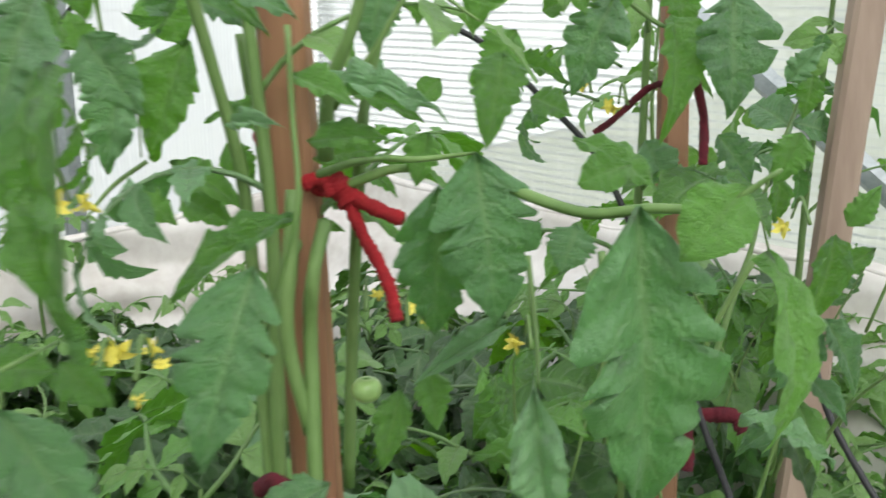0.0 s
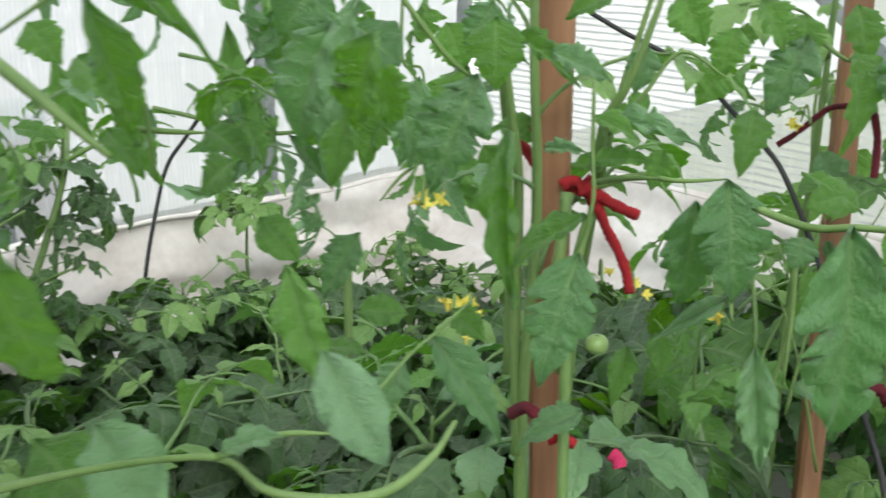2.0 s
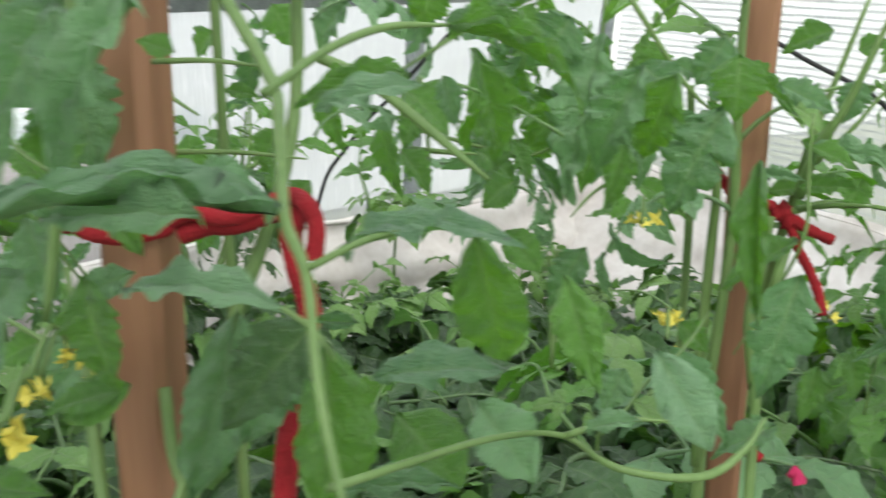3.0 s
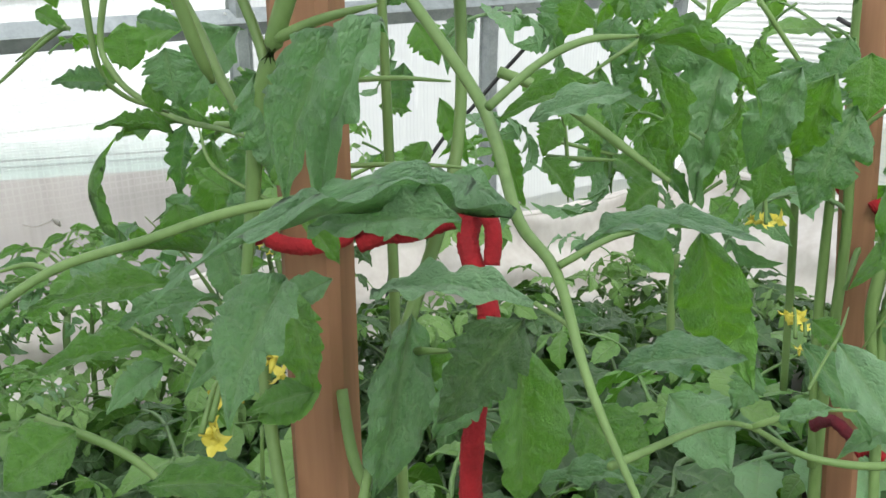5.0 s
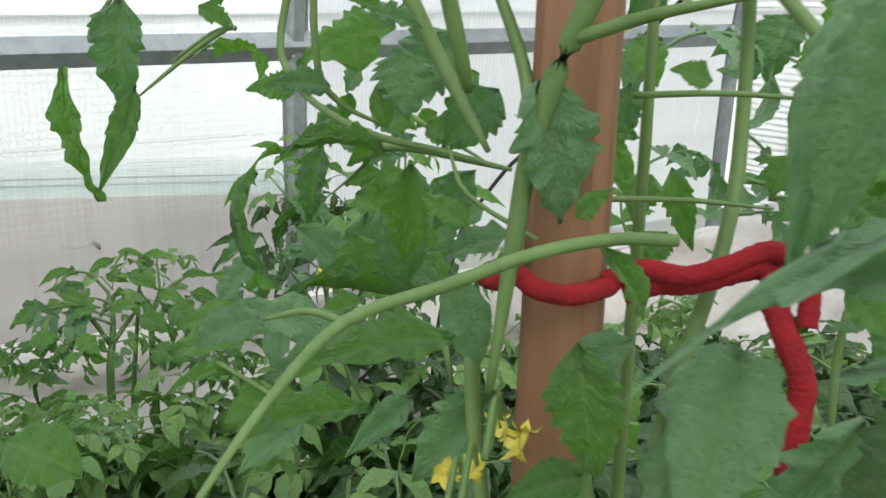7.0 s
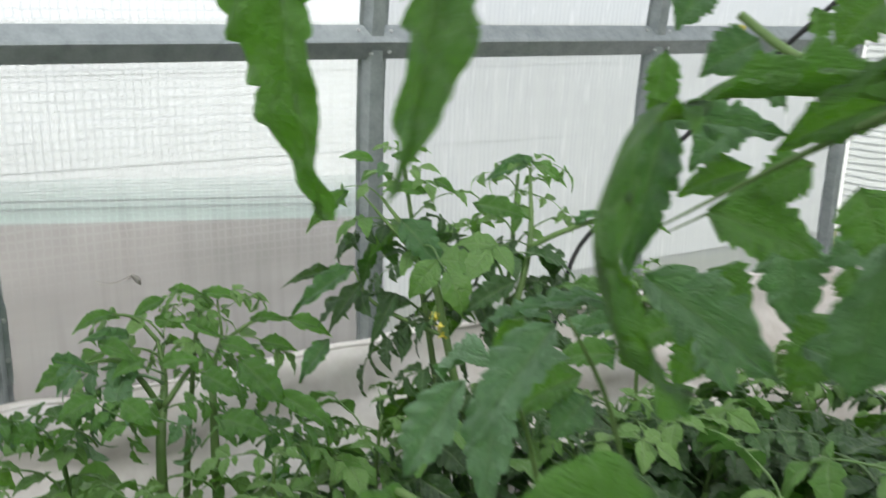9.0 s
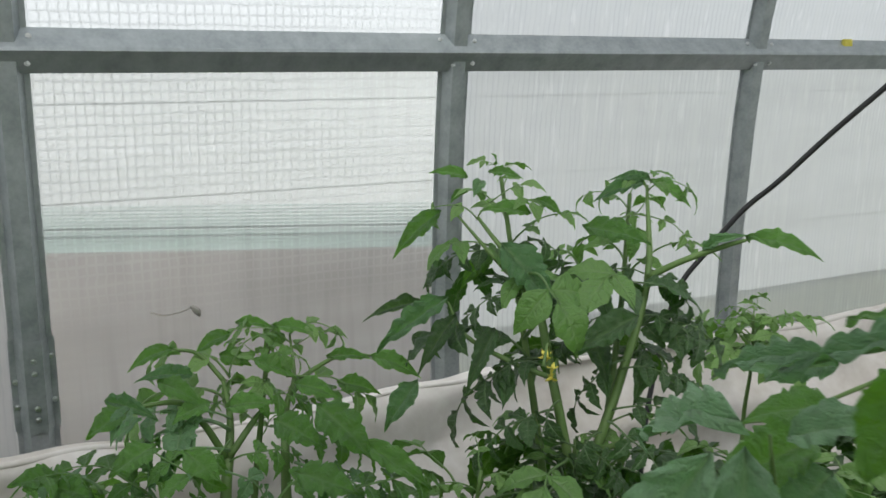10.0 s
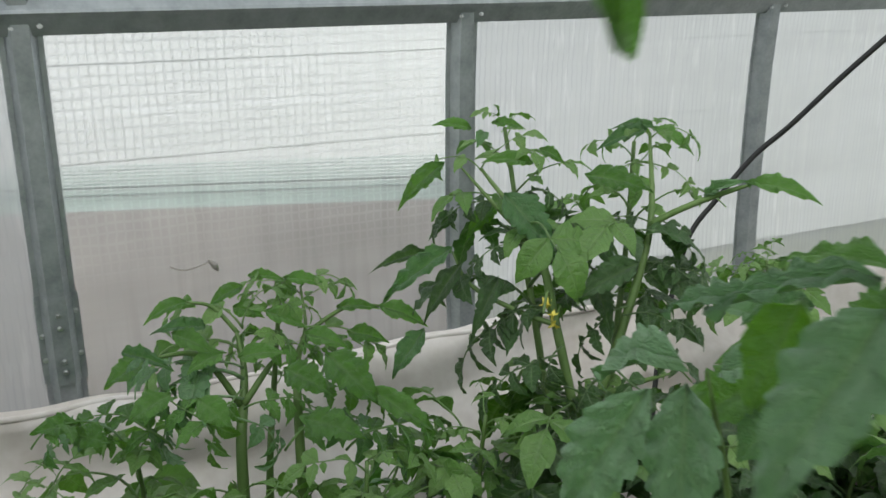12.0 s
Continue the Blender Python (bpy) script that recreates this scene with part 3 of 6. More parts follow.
def tomato_plant(x, y, top, leaves=16, length=0.24, seed=0, lean=(0, 0), young=0.3, first=0.2, radius=0.0065, group="tomato plants", label="leafy green tomato plant growing in the bed", ground=0.37, droop=0.0, grown=None):
    rnd = random.Random(seed)
    plant = tagged(empty("tomato_plant", (0, 0, 0)), label, "plant", group)
    h = top - ground
    line = []
    for k in range(7):
        t = k / 6
        line.append((x + lean[0] * t * t + rnd.uniform(-0.012, 0.012) * t, y + lean[1] * t * t + rnd.uniform(-0.012, 0.012) * t, ground - 0.02 + (h + 0.02) * t))
    stem_line = smooth_line(line, 4)
    tube("stem", line, [radius, radius * 0.85, radius * 0.4], STEM, plant, 7, 4)
    az = rnd.uniform(0, 360)
    for k in range(leaves):
        t = first + (1 - first) * (k / max(1, leaves - 1)) ** 0.9
        az += 137.5 + rnd.uniform(-25, 25)
        i = t * (len(stem_line) - 1)
        j = min(int(i), len(stem_line) - 2)
        p = stem_line[j].lerp(stem_line[j + 1], i - j)
        fresh = t > 1 - young
        size = length * rnd.uniform(0.8, 1.15) * (1.0 if not fresh else 1.0 - 0.65 * (t - 1 + young) / young)
        up = rnd.uniform(15, 45) + (30 if fresh else 0) * (t - 0.5) - droop
        me = rnd.choice(COMPOUND_YOUNG if fresh else (grown or COMPOUND))
        m = Matrix.Translation(p) @ pose(0, 0, 0, 0, 0, az) @ pose(0, 0, 0, up, rnd.uniform(-25, 25), 0) @ Matrix.Scale(size, 4)
        child("leaf", me, plant, m)
    return plant


def unripe_tomato(parent, place, r):
    """A slightly flattened, ribbed fruit with a small green calyx."""
    bm = bmesh.new()
    bmesh.ops.create_uvsphere(bm, u_segments=20, v_segments=12, radius=r)
    for v in bm.verts:
        a = math.atan2(v.co.y, v.co.x)
        k = 1 + 0.03 * math.cos(5 * a) * (1 - abs(v.co.z) / r)
        v.co = Vector((v.co.x * k, v.co.y * k, v.co.z * 0.86 - 0.12 * r * math.exp(-((math.hypot(v.co.x, v.co.y) / r / 0.3) ** 2)) * (v.co.z > 0)))
    for f in bm.faces:
        f.smooth = True
    bmesh.ops.translate(bm, verts=bm.verts[:], vec=place)
    part("fruit", bm, FRUIT_SKIN, parent)
    for k in range(5):
        m = Matrix.Translation(Vector(place) + Vector((0, 0, 0.76 * r))) @ pose(0, 0, 0, 0, 0, k * 72) @ pose(0, 0, 0, -12) @ Matrix.Diagonal((0.35 * r, 1.1 * r, r, 1))
        child("sepal", SINGLE["lance"][1][0], parent, m)


# ---- stakes and ties ----
def wooden_stake(foot, head, w, d, material, turn, label):
    """A squared stake with worn edges and a slight bow."""
    foot, head = Vector(foot), Vector(head)
    bm = bmesh.new()
    n = 14
    rings = []
    rnd = random.Random(int(foot.y * 100))
    rot = Matrix.Rotation(radians(turn), 3, "Z")
    c = 0.006
    prof = [(-w / 2 + c, -d / 2), (w / 2 - c, -d / 2), (w / 2, -d / 2 + c), (w / 2, d / 2 - c), (w / 2 - c, d / 2), (-w / 2 + c, d / 2), (-w / 2, d / 2 - c), (-w / 2, -d / 2 + c)]
    for i in range(n + 1):
        t = i / n
        p = foot.lerp(head, t) + Vector((0.003 * math.sin(t * 5 + rnd.random()), 0.003 * math.cos(t * 4), 0))
        rings.append([bm.verts.new(p + rot @ Vector((a * (1 + rnd.uniform(-0.02, 0.02)), b * (1 + rnd.uniform(-0.02, 0.02)), 0))) for a, b in prof])
    for i in range(n):
        for k in range(8):
            bm.faces.new((rings[i][k], rings[i][(k + 1) % 8], rings[i + 1][(k + 1) % 8], rings[i + 1][k]))
    bm.faces.new(rings[0][::-1])
    bm.faces.new(rings[-1])
    return tagged(part("wooden_stake", bm, material), label, "plant stake", "plant stakes")


STAKE_A = wooden_stake((-0.60, 0.51, 0.45), (-0.655, 0.555, 1.85), 0.042, 0.036, WOOD, 35, "reddish-brown planed wooden stake tied with red cloth")
STAKE_B = wooden_stake((-0.492, -0.259, 0.45), (-0.500, -0.198, 1.85), 0.041, 0.036, WOOD, 40, "reddish-brown planed wooden stake tied with a red cloth strip")
STAKE_C = wooden_stake((-0.50, 1.0, 0.45), (-0.605, 1.15, 1.85), 0.036, 0.03, WOOD, 50, "brown wooden stake tied with dark maroon cloth")
STAKE_D = wooden_stake((-0.40, 1.12, 0.45), (-0.42, 1.38, 1.75), 0.045, 0.03, OLDWOOD, 45, "greyish weathered wooden stake leaning outwards")

# ---- the tall staked plants ----
A1 = tomato_plant(-0.62, 0.48, 1.78, 8, 0.24, 11, (0.0, 0.02), 0.3, 0.62, 0.009, label="tall tomato plant tied to a wooden stake")
A2 = tomato_plant(-0.53, -0.16, 1.85, 0, 0.24, 12, (0.03, 0.0), 0.3, 0.72, 0.006, label="tall tomato plant tied to a stake with red cloth")
A3 = tomato_plant(-0.60, 1.06, 1.72, 12, 0.24, 13, (0.0, 0.03), 0.3, 0.15, 0.008, label="tall tomato plant tied to a wooden stake")
A4 = tomato_plant(-0.50, 1.36, 1.66, 9, 0.20, 14, (0.02, 0.03), 0.4, 0.15, 0.007, label="tall tomato plant beside a weathered stake")
A6 = tomato_plant(-1.12, -0.08, 1.02, 6, 0.17, 16, (0.02, 0.0), 0.3, 0.2, 0.007, label="low tomato plant with broad leaves")

# ---- large leaves, stems and flowers of the staked plants ----
hero(A1, (-0.251, 0.467, 1.383), (-0.252, 0.491, 1.177), 0.086, (0.559, -0.564, 0.608), "lobed", 0, 5)
hero(A1, (-0.197, 0.485, 1.397), (-0.216, 0.454, 1.361), 0.045, (0.559, -0.564, 0.608), "oval", 0)
hero(A1, (-0.278, 0.449, 1.370), (-0.280, 0.437, 1.344), 0.031, (0.559, -0.564, 0.608), "toothed", 0)
hero(A1, (-0.358, 0.456, 1.401), (-0.339, 0.453, 1.292), 0.064, (0.559, -0.564, 0.608), "lobed", 0, 5)
hero(A1, (-0.380, 0.446, 1.379), (-0.395, 0.455, 1.271), 0.056, (0.559, -0.564, 0.608), "toothed", 0, 5)
hero(A1, (-0.194, 0.507, 1.357), (-0.182, 0.507, 1.239), 0.044, (0.858, -0.158, 0.490), "lance", 1, 0)
hero(A3, (-0.445, 0.975, 1.481), (-0.423, 0.946, 1.357), 0.089, (0.559, -0.564, 0.608), "lobed", 0)
hero(A3, (-0.501, 0.947, 1.457), (-0.480, 0.914, 1.334), 0.062, (0.753, -0.368, 0.546), "toothed", 1)
hero(A3, (-0.526, 0.878, 1.482), (-0.555, 0.846, 1.380), 0.067, (0.559, -0.564, 0.608), "lobed", 0)
hero(A3, (-0.533, 0.876, 1.506), (-0.530, 0.872, 1.448), 0.052, (0.559, -0.564, 0.608), "lobed", 0)
hero(A3, (-0.527, 0.994, 1.514), (-0.506, 0.998, 1.432), 0.057, (0.559, -0.564, 0.608), "toothed", 0)
hero(A1, (-0.351, 0.475, 1.459), (-0.341, 0.445, 1.408), 0.039, (0.559, -0.564, 0.608), "toothed", 0)
hero(A1, (-0.375, 0.209, 1.474), (-0.347, 0.188, 1.355), 0.032, (0.308, -0.832, 0.462), "lance", 0)
hero(A1, (-0.404, 0.320, 1.352), (-0.398, 0.270, 1.248), 0.056, (0.50, -0.60, 0.62), "lobed", 0, 5)
hero(A1, (-0.466, 0.402, 1.351), (-0.479, 0.310, 1.318), 0.030, (0.389, -0.385, 0.837), "oval", 0)
hero(A1, (-0.436, 0.235, 1.503), (-0.460, 0.207, 1.412), 0.059, (0.559, -0.564, 0.608), "lobed", 0)
hero(A1, (-0.439, 0.141, 1.527), (-0.467, 0.179, 1.466), 0.035, (0.559, -0.564, 0.608), "toothed", 0)
hero(A1, (-0.536, 0.227, 1.489), (-0.533, 0.246, 1.413), 0.040, (0.830, -0.224, 0.510), "toothed", 1)
hero(A2, (-0.333, 0.065, 1.553), (-0.366, 0.074, 1.493), 0.037, (0.559, -0.564, 0.608), "lobed", 0)
hero(A2, (-0.342, 0.045, 1.558), (-0.377, 0.044, 1.486), 0.038, (0.559, -0.564, 0.608), "toothed", 1)
hero(A1, (-0.446, 0.261, 1.543), (-0.442, 0.258, 1.488), 0.046, (0.463, -0.463, 0.756), "toothed", 0)
hero(A1, (-0.566, 0.117, 1.385), (-0.529, 0.128, 1.355), 0.037, (0.559, -0.564, 0.608), "oval", 0)
hero(A1, (-0.401, 0.043, 1.408), (-0.364, 0.046, 1.331), 0.037, (0.357, -0.753, 0.552), "lance", 0)
hero(A1, (-0.431, 0.184, 1.308), (-0.371, 0.202, 1.236), 0.038, (0.670, -0.305, 0.676), "toothed", 0, 5)
hero(A1, (-0.560, 0.210, 1.355), (-0.576, 0.179, 1.296), 0.040, (0.559, -0.564, 0.608), "toothed", 0)
hero(A1, (-0.487, 0.432, 1.130), (-0.506, 0.357, 1.108), 0.039, (0.389, -0.385, 0.837), "toothed", 0)
hero(A1, (-0.321, 0.469, 1.251), (-0.298, 0.462, 1.134), 0.043, (0.385, -0.791, 0.475), "lance", 0)
hero(A1, (-0.551, 0.383, 1.512), (-0.478, 0.397, 1.472), 0.029, (0.502, -0.503, 0.704), "toothed", 0)
hero(A1, (-0.505, 0.384, 1.412), (-0.452, 0.382, 1.418), 0.018, (0.559, -0.564, 0.608), "toothed", 0)
hero(A1, (-0.500, 0.452, 1.426), (-0.391, 0.463, 1.421), 0.036, (0.389, -0.385, 0.837), "toothed", 0)
hero(A1, (-0.500, 0.442, 1.394), (-0.444, 0.467, 1.399), 0.028, (0.463, -0.463, 0.756), "toothed", 0)
hero(A1, (-0.404, 0.545, 1.250), (-0.435, 0.477, 1.216), 0.025, (0.559, -0.564, 0.608), "lance", 1)
hero(A1, (-0.421, 0.523, 1.138), (-0.343, 0.548, 1.140), 0.027, (0.163, -0.151, 0.975), "lance", 0)
hero(A1, (-0.513, 0.538, 1.164), (-0.505, 0.504, 1.103), 0.037, (0.559, -0.564, 0.608), "toothed", 0)
hero(A1, (-0.310, 0.490, 1.410), (-0.261, 0.508, 1.381), 0.026, (0.323, -0.316, 0.892), "oval", 0)
hero(A1, (-0.268, 0.487, 1.400), (-0.287, 0.462, 1.390), 0.027, (0.559, -0.564, 0.608), "oval", 0)
hero(A1, (-0.467, 0.526, 1.200), (-0.449, 0.514, 1.157), 0.035, (0.559, -0.564, 0.608), "toothed", 0)
hero(A1, (-0.456, 0.227, 1.311), (-0.432, 0.242, 1.287), 0.030, (0.559, -0.564, 0.608), "toothed", 0)
hero(A1, (-0.472, 0.104, 1.307), (-0.452, 0.140, 1.300), 0.022, (0.195, -0.184, 0.963), "oval", 0)
hero(A1, (-0.494, 0.205, 1.257), (-0.503, 0.187, 1.214), 0.037, (0.559, -0.564, 0.608), "toothed", 0)
hero(A1, (-0.586, 0.159, 1.445), (-0.579, 0.196, 1.394), 0.018, (0.559, -0.564, 0.608), "lance", 1)
hero(A1, (-0.605, 0.233, 1.260), (-0.578, 0.276, 1.254), 0.036, (0.463, -0.463, 0.756), "oval", 0)
hero(A3, (-0.328, 0.897, 1.356), (-0.343, 0.879, 1.306), 0.043, (0.559, -0.564, 0.608), "toothed", 0)
hero(A4, (-0.365, 0.944, 1.396), (-0.338, 0.960, 1.434), 0.030, (0.559, -0.564, 0.608), "toothed", 0)
hero(A4, (-0.254, 0.797, 1.291), (-0.260, 0.768, 1.214), 0.039, (0.559, -0.564, 0.608), "lance", 1)
hero(A1, (-0.256, 0.640, 1.183), (-0.188, 0.653, 1.163), 0.035, (0.163, -0.151, 0.975), "lance", 0)
hero(A1, (-0.341, 0.590, 1.166), (-0.301, 0.618, 1.134), 0.047, (0.323, -0.316, 0.892), "oval", 0)
stalk(A4, [(-0.425, 1.170, 0.820), (-0.350, 1.000, 0.980), (-0.300, 0.880, 1.090), (-0.268, 0.835, 1.200)], 0.0034, 0.0020)
hero(A4, (-0.272, 0.842, 1.188), (-0.292, 0.800, 1.135), 0.036, (0.559, -0.564, 0.608), "toothed", 0, 5)
hero(A4, (-0.268, 0.836, 1.200), (-0.232, 0.828, 1.140), 0.034, (0.50, -0.50, 0.70), "toothed", 1, 1)
hero(A4, (-0.300, 0.880, 1.092), (-0.262, 0.845, 1.040), 0.036, (0.42, -0.45, 0.79), "lance", 1, 0)
hero(A4, (-0.315, 0.915, 1.060), (-0.345, 0.850, 1.030), 0.038, (0.35, -0.40, 0.85), "toothed", 0, 1)
hero(A4, (-0.285, 0.862, 1.130), (-0.238, 0.838, 1.105), 0.030, (0.30, -0.35, 0.89), "lance", 0, 5)
hero(A4, (-0.335, 0.965, 1.010), (-0.285, 0.905, 0.975), 0.040, (0.35, -0.40, 0.85), "toothed", 0, 3)
stalk(A1, [(-0.470, 0.406, 1.477), (-0.463, 0.400, 1.420), (-0.453, 0.391, 1.363), (-0.475, 0.380, 1.292), (-0.498, 0.363, 1.229)], 0.0020, 0.0017)
stalk(A1, [(-0.507, 0.456, 1.368), (-0.462, 0.447, 1.383), (-0.415, 0.436, 1.394)], 0.0035, 0.0024)
stalk(A1, [(-0.415, 0.436, 1.394), (-0.392, 0.442, 1.395), (-0.358, 0.456, 1.401)], 0.0023, 0.0017)
stalk(A1, [(-0.371, 0.467, 1.386), (-0.329, 0.468, 1.377), (-0.285, 0.469, 1.372), (-0.247, 0.473, 1.380), (-0.209, 0.479, 1.386), (-0.179, 0.484, 1.409)], 0.0039, 0.0026)
stalk(A1, [(-0.549, 0.465, 1.348), (-0.541, 0.450, 1.295), (-0.544, 0.445, 1.233), (-0.538, 0.457, 1.147)], 0.0069, 0.0062, "branch")
stalk(A1, [(-0.528, 0.477, 1.325), (-0.526, 0.459, 1.280), (-0.540, 0.464, 1.205), (-0.497, 0.422, 0.954)], 0.0058, 0.0066, "branch")
stalk(A1, [(-0.521, 0.474, 1.375), (-0.504, 0.468, 1.430), (-0.479, 0.473, 1.480), (-0.446, 0.489, 1.596)], 0.0062, 0.0038, "branch")
stalk(A1, [(-0.505, 0.472, 1.414), (-0.478, 0.487, 1.454), (-0.452, 0.507, 1.497), (-0.416, 0.531, 1.474)], 0.0025, 0.0018)
stalk(A1, [(-0.617, 0.429, 1.514), (-0.624, 0.454, 1.429), (-0.629, 0.473, 1.358), (-0.637, 0.483, 1.290), (-0.639, 0.485, 1.155), (-0.624, 0.476, 0.997)], 0.0053, 0.0065, "branch")
stalk(A1, [(-0.322, 0.050, 1.347), (-0.340, 0.091, 1.354), (-0.367, 0.142, 1.350), (-0.407, 0.207, 1.343)], 0.0011, 0.0013)
stalk(A1, [(-0.497, 0.183, 1.588), (-0.477, 0.232, 1.519), (-0.469, 0.257, 1.495)], 0.0023, 0.0018)
stalk(A1, [(-0.643, 0.069, 1.470), (-0.589, 0.152, 1.446), (-0.559, 0.177, 1.465), (-0.535, 0.186, 1.486)], 0.0020, 0.0014)
stalk(A1, [(-0.667, 0.270, 1.311), (-0.675, 0.273, 1.260), (-0.667, 0.266, 1.173)], 0.0047, 0.0050)
stalk(A3, [(-0.650, 0.862, 1.577), (-0.528, 0.933, 1.463), (-0.496, 0.947, 1.444)], 0.0033, 0.0025)
stalk(A1, [(-0.401, 0.671, 1.278), (-0.397, 0.674, 1.205), (-0.391, 0.664, 1.120)], 0.0035, 0.0028)
stalk(A1, [(-0.290, 0.726, 1.283), (-0.318, 0.717, 1.214), (-0.330, 0.717, 1.161)], 0.0029, 0.0023)
stalk(A1, [(-0.367, 0.522, 1.317), (-0.345, 0.503, 1.271), (-0.329, 0.485, 1.241)], 0.0022, 0.0016)
truss(A1, (-0.516, 0.300, 1.257), (-0.030, 0.030, 0.015), 3, 1, 0.80)
truss(A3, (-0.572, 0.910, 1.375), (-0.030, 0.030, 0.015), 2, 2, 1.00)
truss(A3, (-0.536, 0.928, 1.362), (-0.030, 0.030, 0.015), 1, 3, 0.90)
truss(A4, (-0.311, 0.896, 1.269), (-0.030, 0.030, 0.015), 1, 4, 0.90)
truss(A1, (-0.562, 0.546, 1.222), (-0.030, 0.030, 0.015), 1, 5, 0.90)
truss(A1, (-0.531, 0.567, 1.209), (-0.030, 0.030, 0.015), 2, 6, 0.80)
truss(A1, (-0.440, 0.626, 1.193), (-0.030, 0.030, 0.015), 2, 7, 0.90)
hero(A2, (-0.479, -0.256, 1.572), (-0.472, -0.244, 1.503), 0.050, (0.764, -0.210, 0.610), "toothed", 0)
hero(A2, (-0.261, -0.230, 1.527), (-0.274, -0.369, 1.523), 0.017, (0.285, -0.119, 0.951), "toothed", 1, 4)
hero(A2, (-0.243, -0.264, 1.536), (-0.283, -0.309, 1.532), 0.030, (0.45, -0.40, 0.80), "toothed", 0, 1)
hero(A2, (-0.295, -0.315, 1.510), (-0.276, -0.350, 1.465), 0.036, (0.62, -0.66, 0.42), "toothed", 1, 1)
hero(A2, (-0.300, -0.196, 1.463), (-0.308, -0.242, 1.418), 0.040, (0.70, -0.55, 0.45), "toothed", 0, 3)
hero(A2, (-0.428, -0.331, 1.474), (-0.434, -0.399, 1.473), 0.026, (0.40, -0.40, 0.82), "toothed", 0, 0)
hero(A2, (-0.434, -0.410, 1.495), (-0.429, -0.436, 1.492), 0.020, (0.50, -0.60, 0.62), "oval", 0, 1)
stalk(A2, [(-0.406, -0.389, 1.499), (-0.421, -0.397, 1.500), (-0.434, -0.410, 1.495)], 0.0016, 0.0012)
hero(A2, (-0.224, -0.245, 1.505), (-0.284, -0.284, 1.500), 0.020, (0.376, -0.176, 0.910), "oval", 0, 4)
hero(A2, (-0.234, -0.217, 1.518), (-0.186, -0.168, 1.524), 0.020, (0.227, -0.084, 0.970), "oval", 1, 4)
hero(A2, (-0.213, -0.171, 1.523), (-0.216, -0.152, 1.464), 0.030, (0.591, -0.656, 0.470), "oval", 0)
hero(A2, (-0.204, -0.221, 1.480), (-0.172, -0.188, 1.487), 0.020, (0.376, -0.176, 0.910), "oval", 0, 4)
hero(A2, (-0.232, -0.228, 1.494), (-0.222, -0.216, 1.494), 0.008, (0.705, -0.388, 0.594), "oval", 0)
hero(A2, (-0.295, -0.195, 1.559), (-0.267, -0.160, 1.571), 0.017, (0.545, -0.283, 0.789), "oval", 0, 4)
hero(A2, (-0.312, -0.116, 1.589), (-0.291, -0.049, 1.549), 0.020, (0.651, -0.070, 0.756), "toothed", 1)
hero(A2, (-0.336, -0.085, 1.576), (-0.334, -0.070, 1.510), 0.026, (0.900, -0.088, 0.427), "lance", 0)
hero(A2, (-0.412, -0.053, 1.551), (-0.402, -0.050, 1.520), 0.019, (0.705, -0.388, 0.594), "toothed", 0)
hero(A2, (-0.398, 0.099, 1.549), (-0.374, 0.113, 1.526), 0.036, (0.705, -0.388, 0.594), "oval", 0)
hero(A2, (-0.382, -0.017, 1.581), (-0.378, -0.012, 1.594), 0.019, (0.705, -0.388, 0.594), "toothed", 0)
hero(A2, (-0.397, 0.089, 1.498), (-0.397, 0.075, 1.451), 0.027, (0.705, -0.388, 0.594), "lance", 0)
hero(A2, (-0.567, -0.306, 1.572), (-0.569, -0.306, 1.601), 0.027, (0.705, -0.388, 0.594), "oval", 0)
hero(A2, (-0.569, -0.321, 1.565), (-0.575, -0.352, 1.568), 0.020, (0.705, -0.388, 0.594), "toothed", 0)
hero(A2, (-0.562, -0.284, 1.584), (-0.558, -0.282, 1.548), 0.036, (0.705, -0.388, 0.594), "toothed", 0)
hero(A2, (-0.564, -0.297, 1.565), (-0.560, -0.293, 1.544), 0.015, (0.705, -0.388, 0.594), "oval", 0)
hero(A2, (-0.567, -0.298, 1.603), (-0.559, -0.271, 1.594), 0.016, (0.705, -0.388, 0.594), "toothed", 0)
hero(A2, (-0.595, -0.278, 1.524), (-0.607, -0.326, 1.533), 0.017, (0.421, -0.204, 0.884), "toothed", 0)
hero(A2, (-0.522, -0.265, 1.494), (-0.550, -0.279, 1.508), 0.016, (0.705, -0.388, 0.594), "toothed", 0)
hero(A2, (-0.425, -0.268, 1.462), (-0.416, -0.261, 1.396), 0.036, (0.591, -0.656, 0.470), "toothed", 0)
hero(A2, (-0.342, -0.179, 1.437), (-0.374, -0.208, 1.368), 0.037, (0.705, -0.388, 0.594), "toothed", 0)
hero(A2, (-0.337, -0.175, 1.434), (-0.332, -0.178, 1.337), 0.049, (0.879, -0.171, 0.445), "oval", 0)
hero(A2, (-0.277, -0.122, 1.411), (-0.242, -0.113, 1.380), 0.036, (0.705, -0.388, 0.594), "oval", 0)
hero(A2, (-0.434, -0.255, 1.388), (-0.444, -0.294, 1.381), 0.023, (0.501, -0.255, 0.827), "toothed", 0)
hero(A2, (-0.467, -0.384, 1.387), (-0.461, -0.425, 1.368), 0.042, (0.705, -0.388, 0.594), "oval", 0)
hero(A2, (-0.411, -0.363, 1.373), (-0.389, -0.304, 1.363), 0.027, (0.376, -0.176, 0.910), "oval", 0)
hero(A2, (-0.520, -0.278, 1.472), (-0.502, -0.271, 1.424), 0.029, (0.705, -0.388, 0.594), "oval", 0)
hero(A2, (-0.455, -0.177, 1.411), (-0.424, -0.226, 1.310), 0.047, (0.900, -0.088, 0.427), "oval", 0)
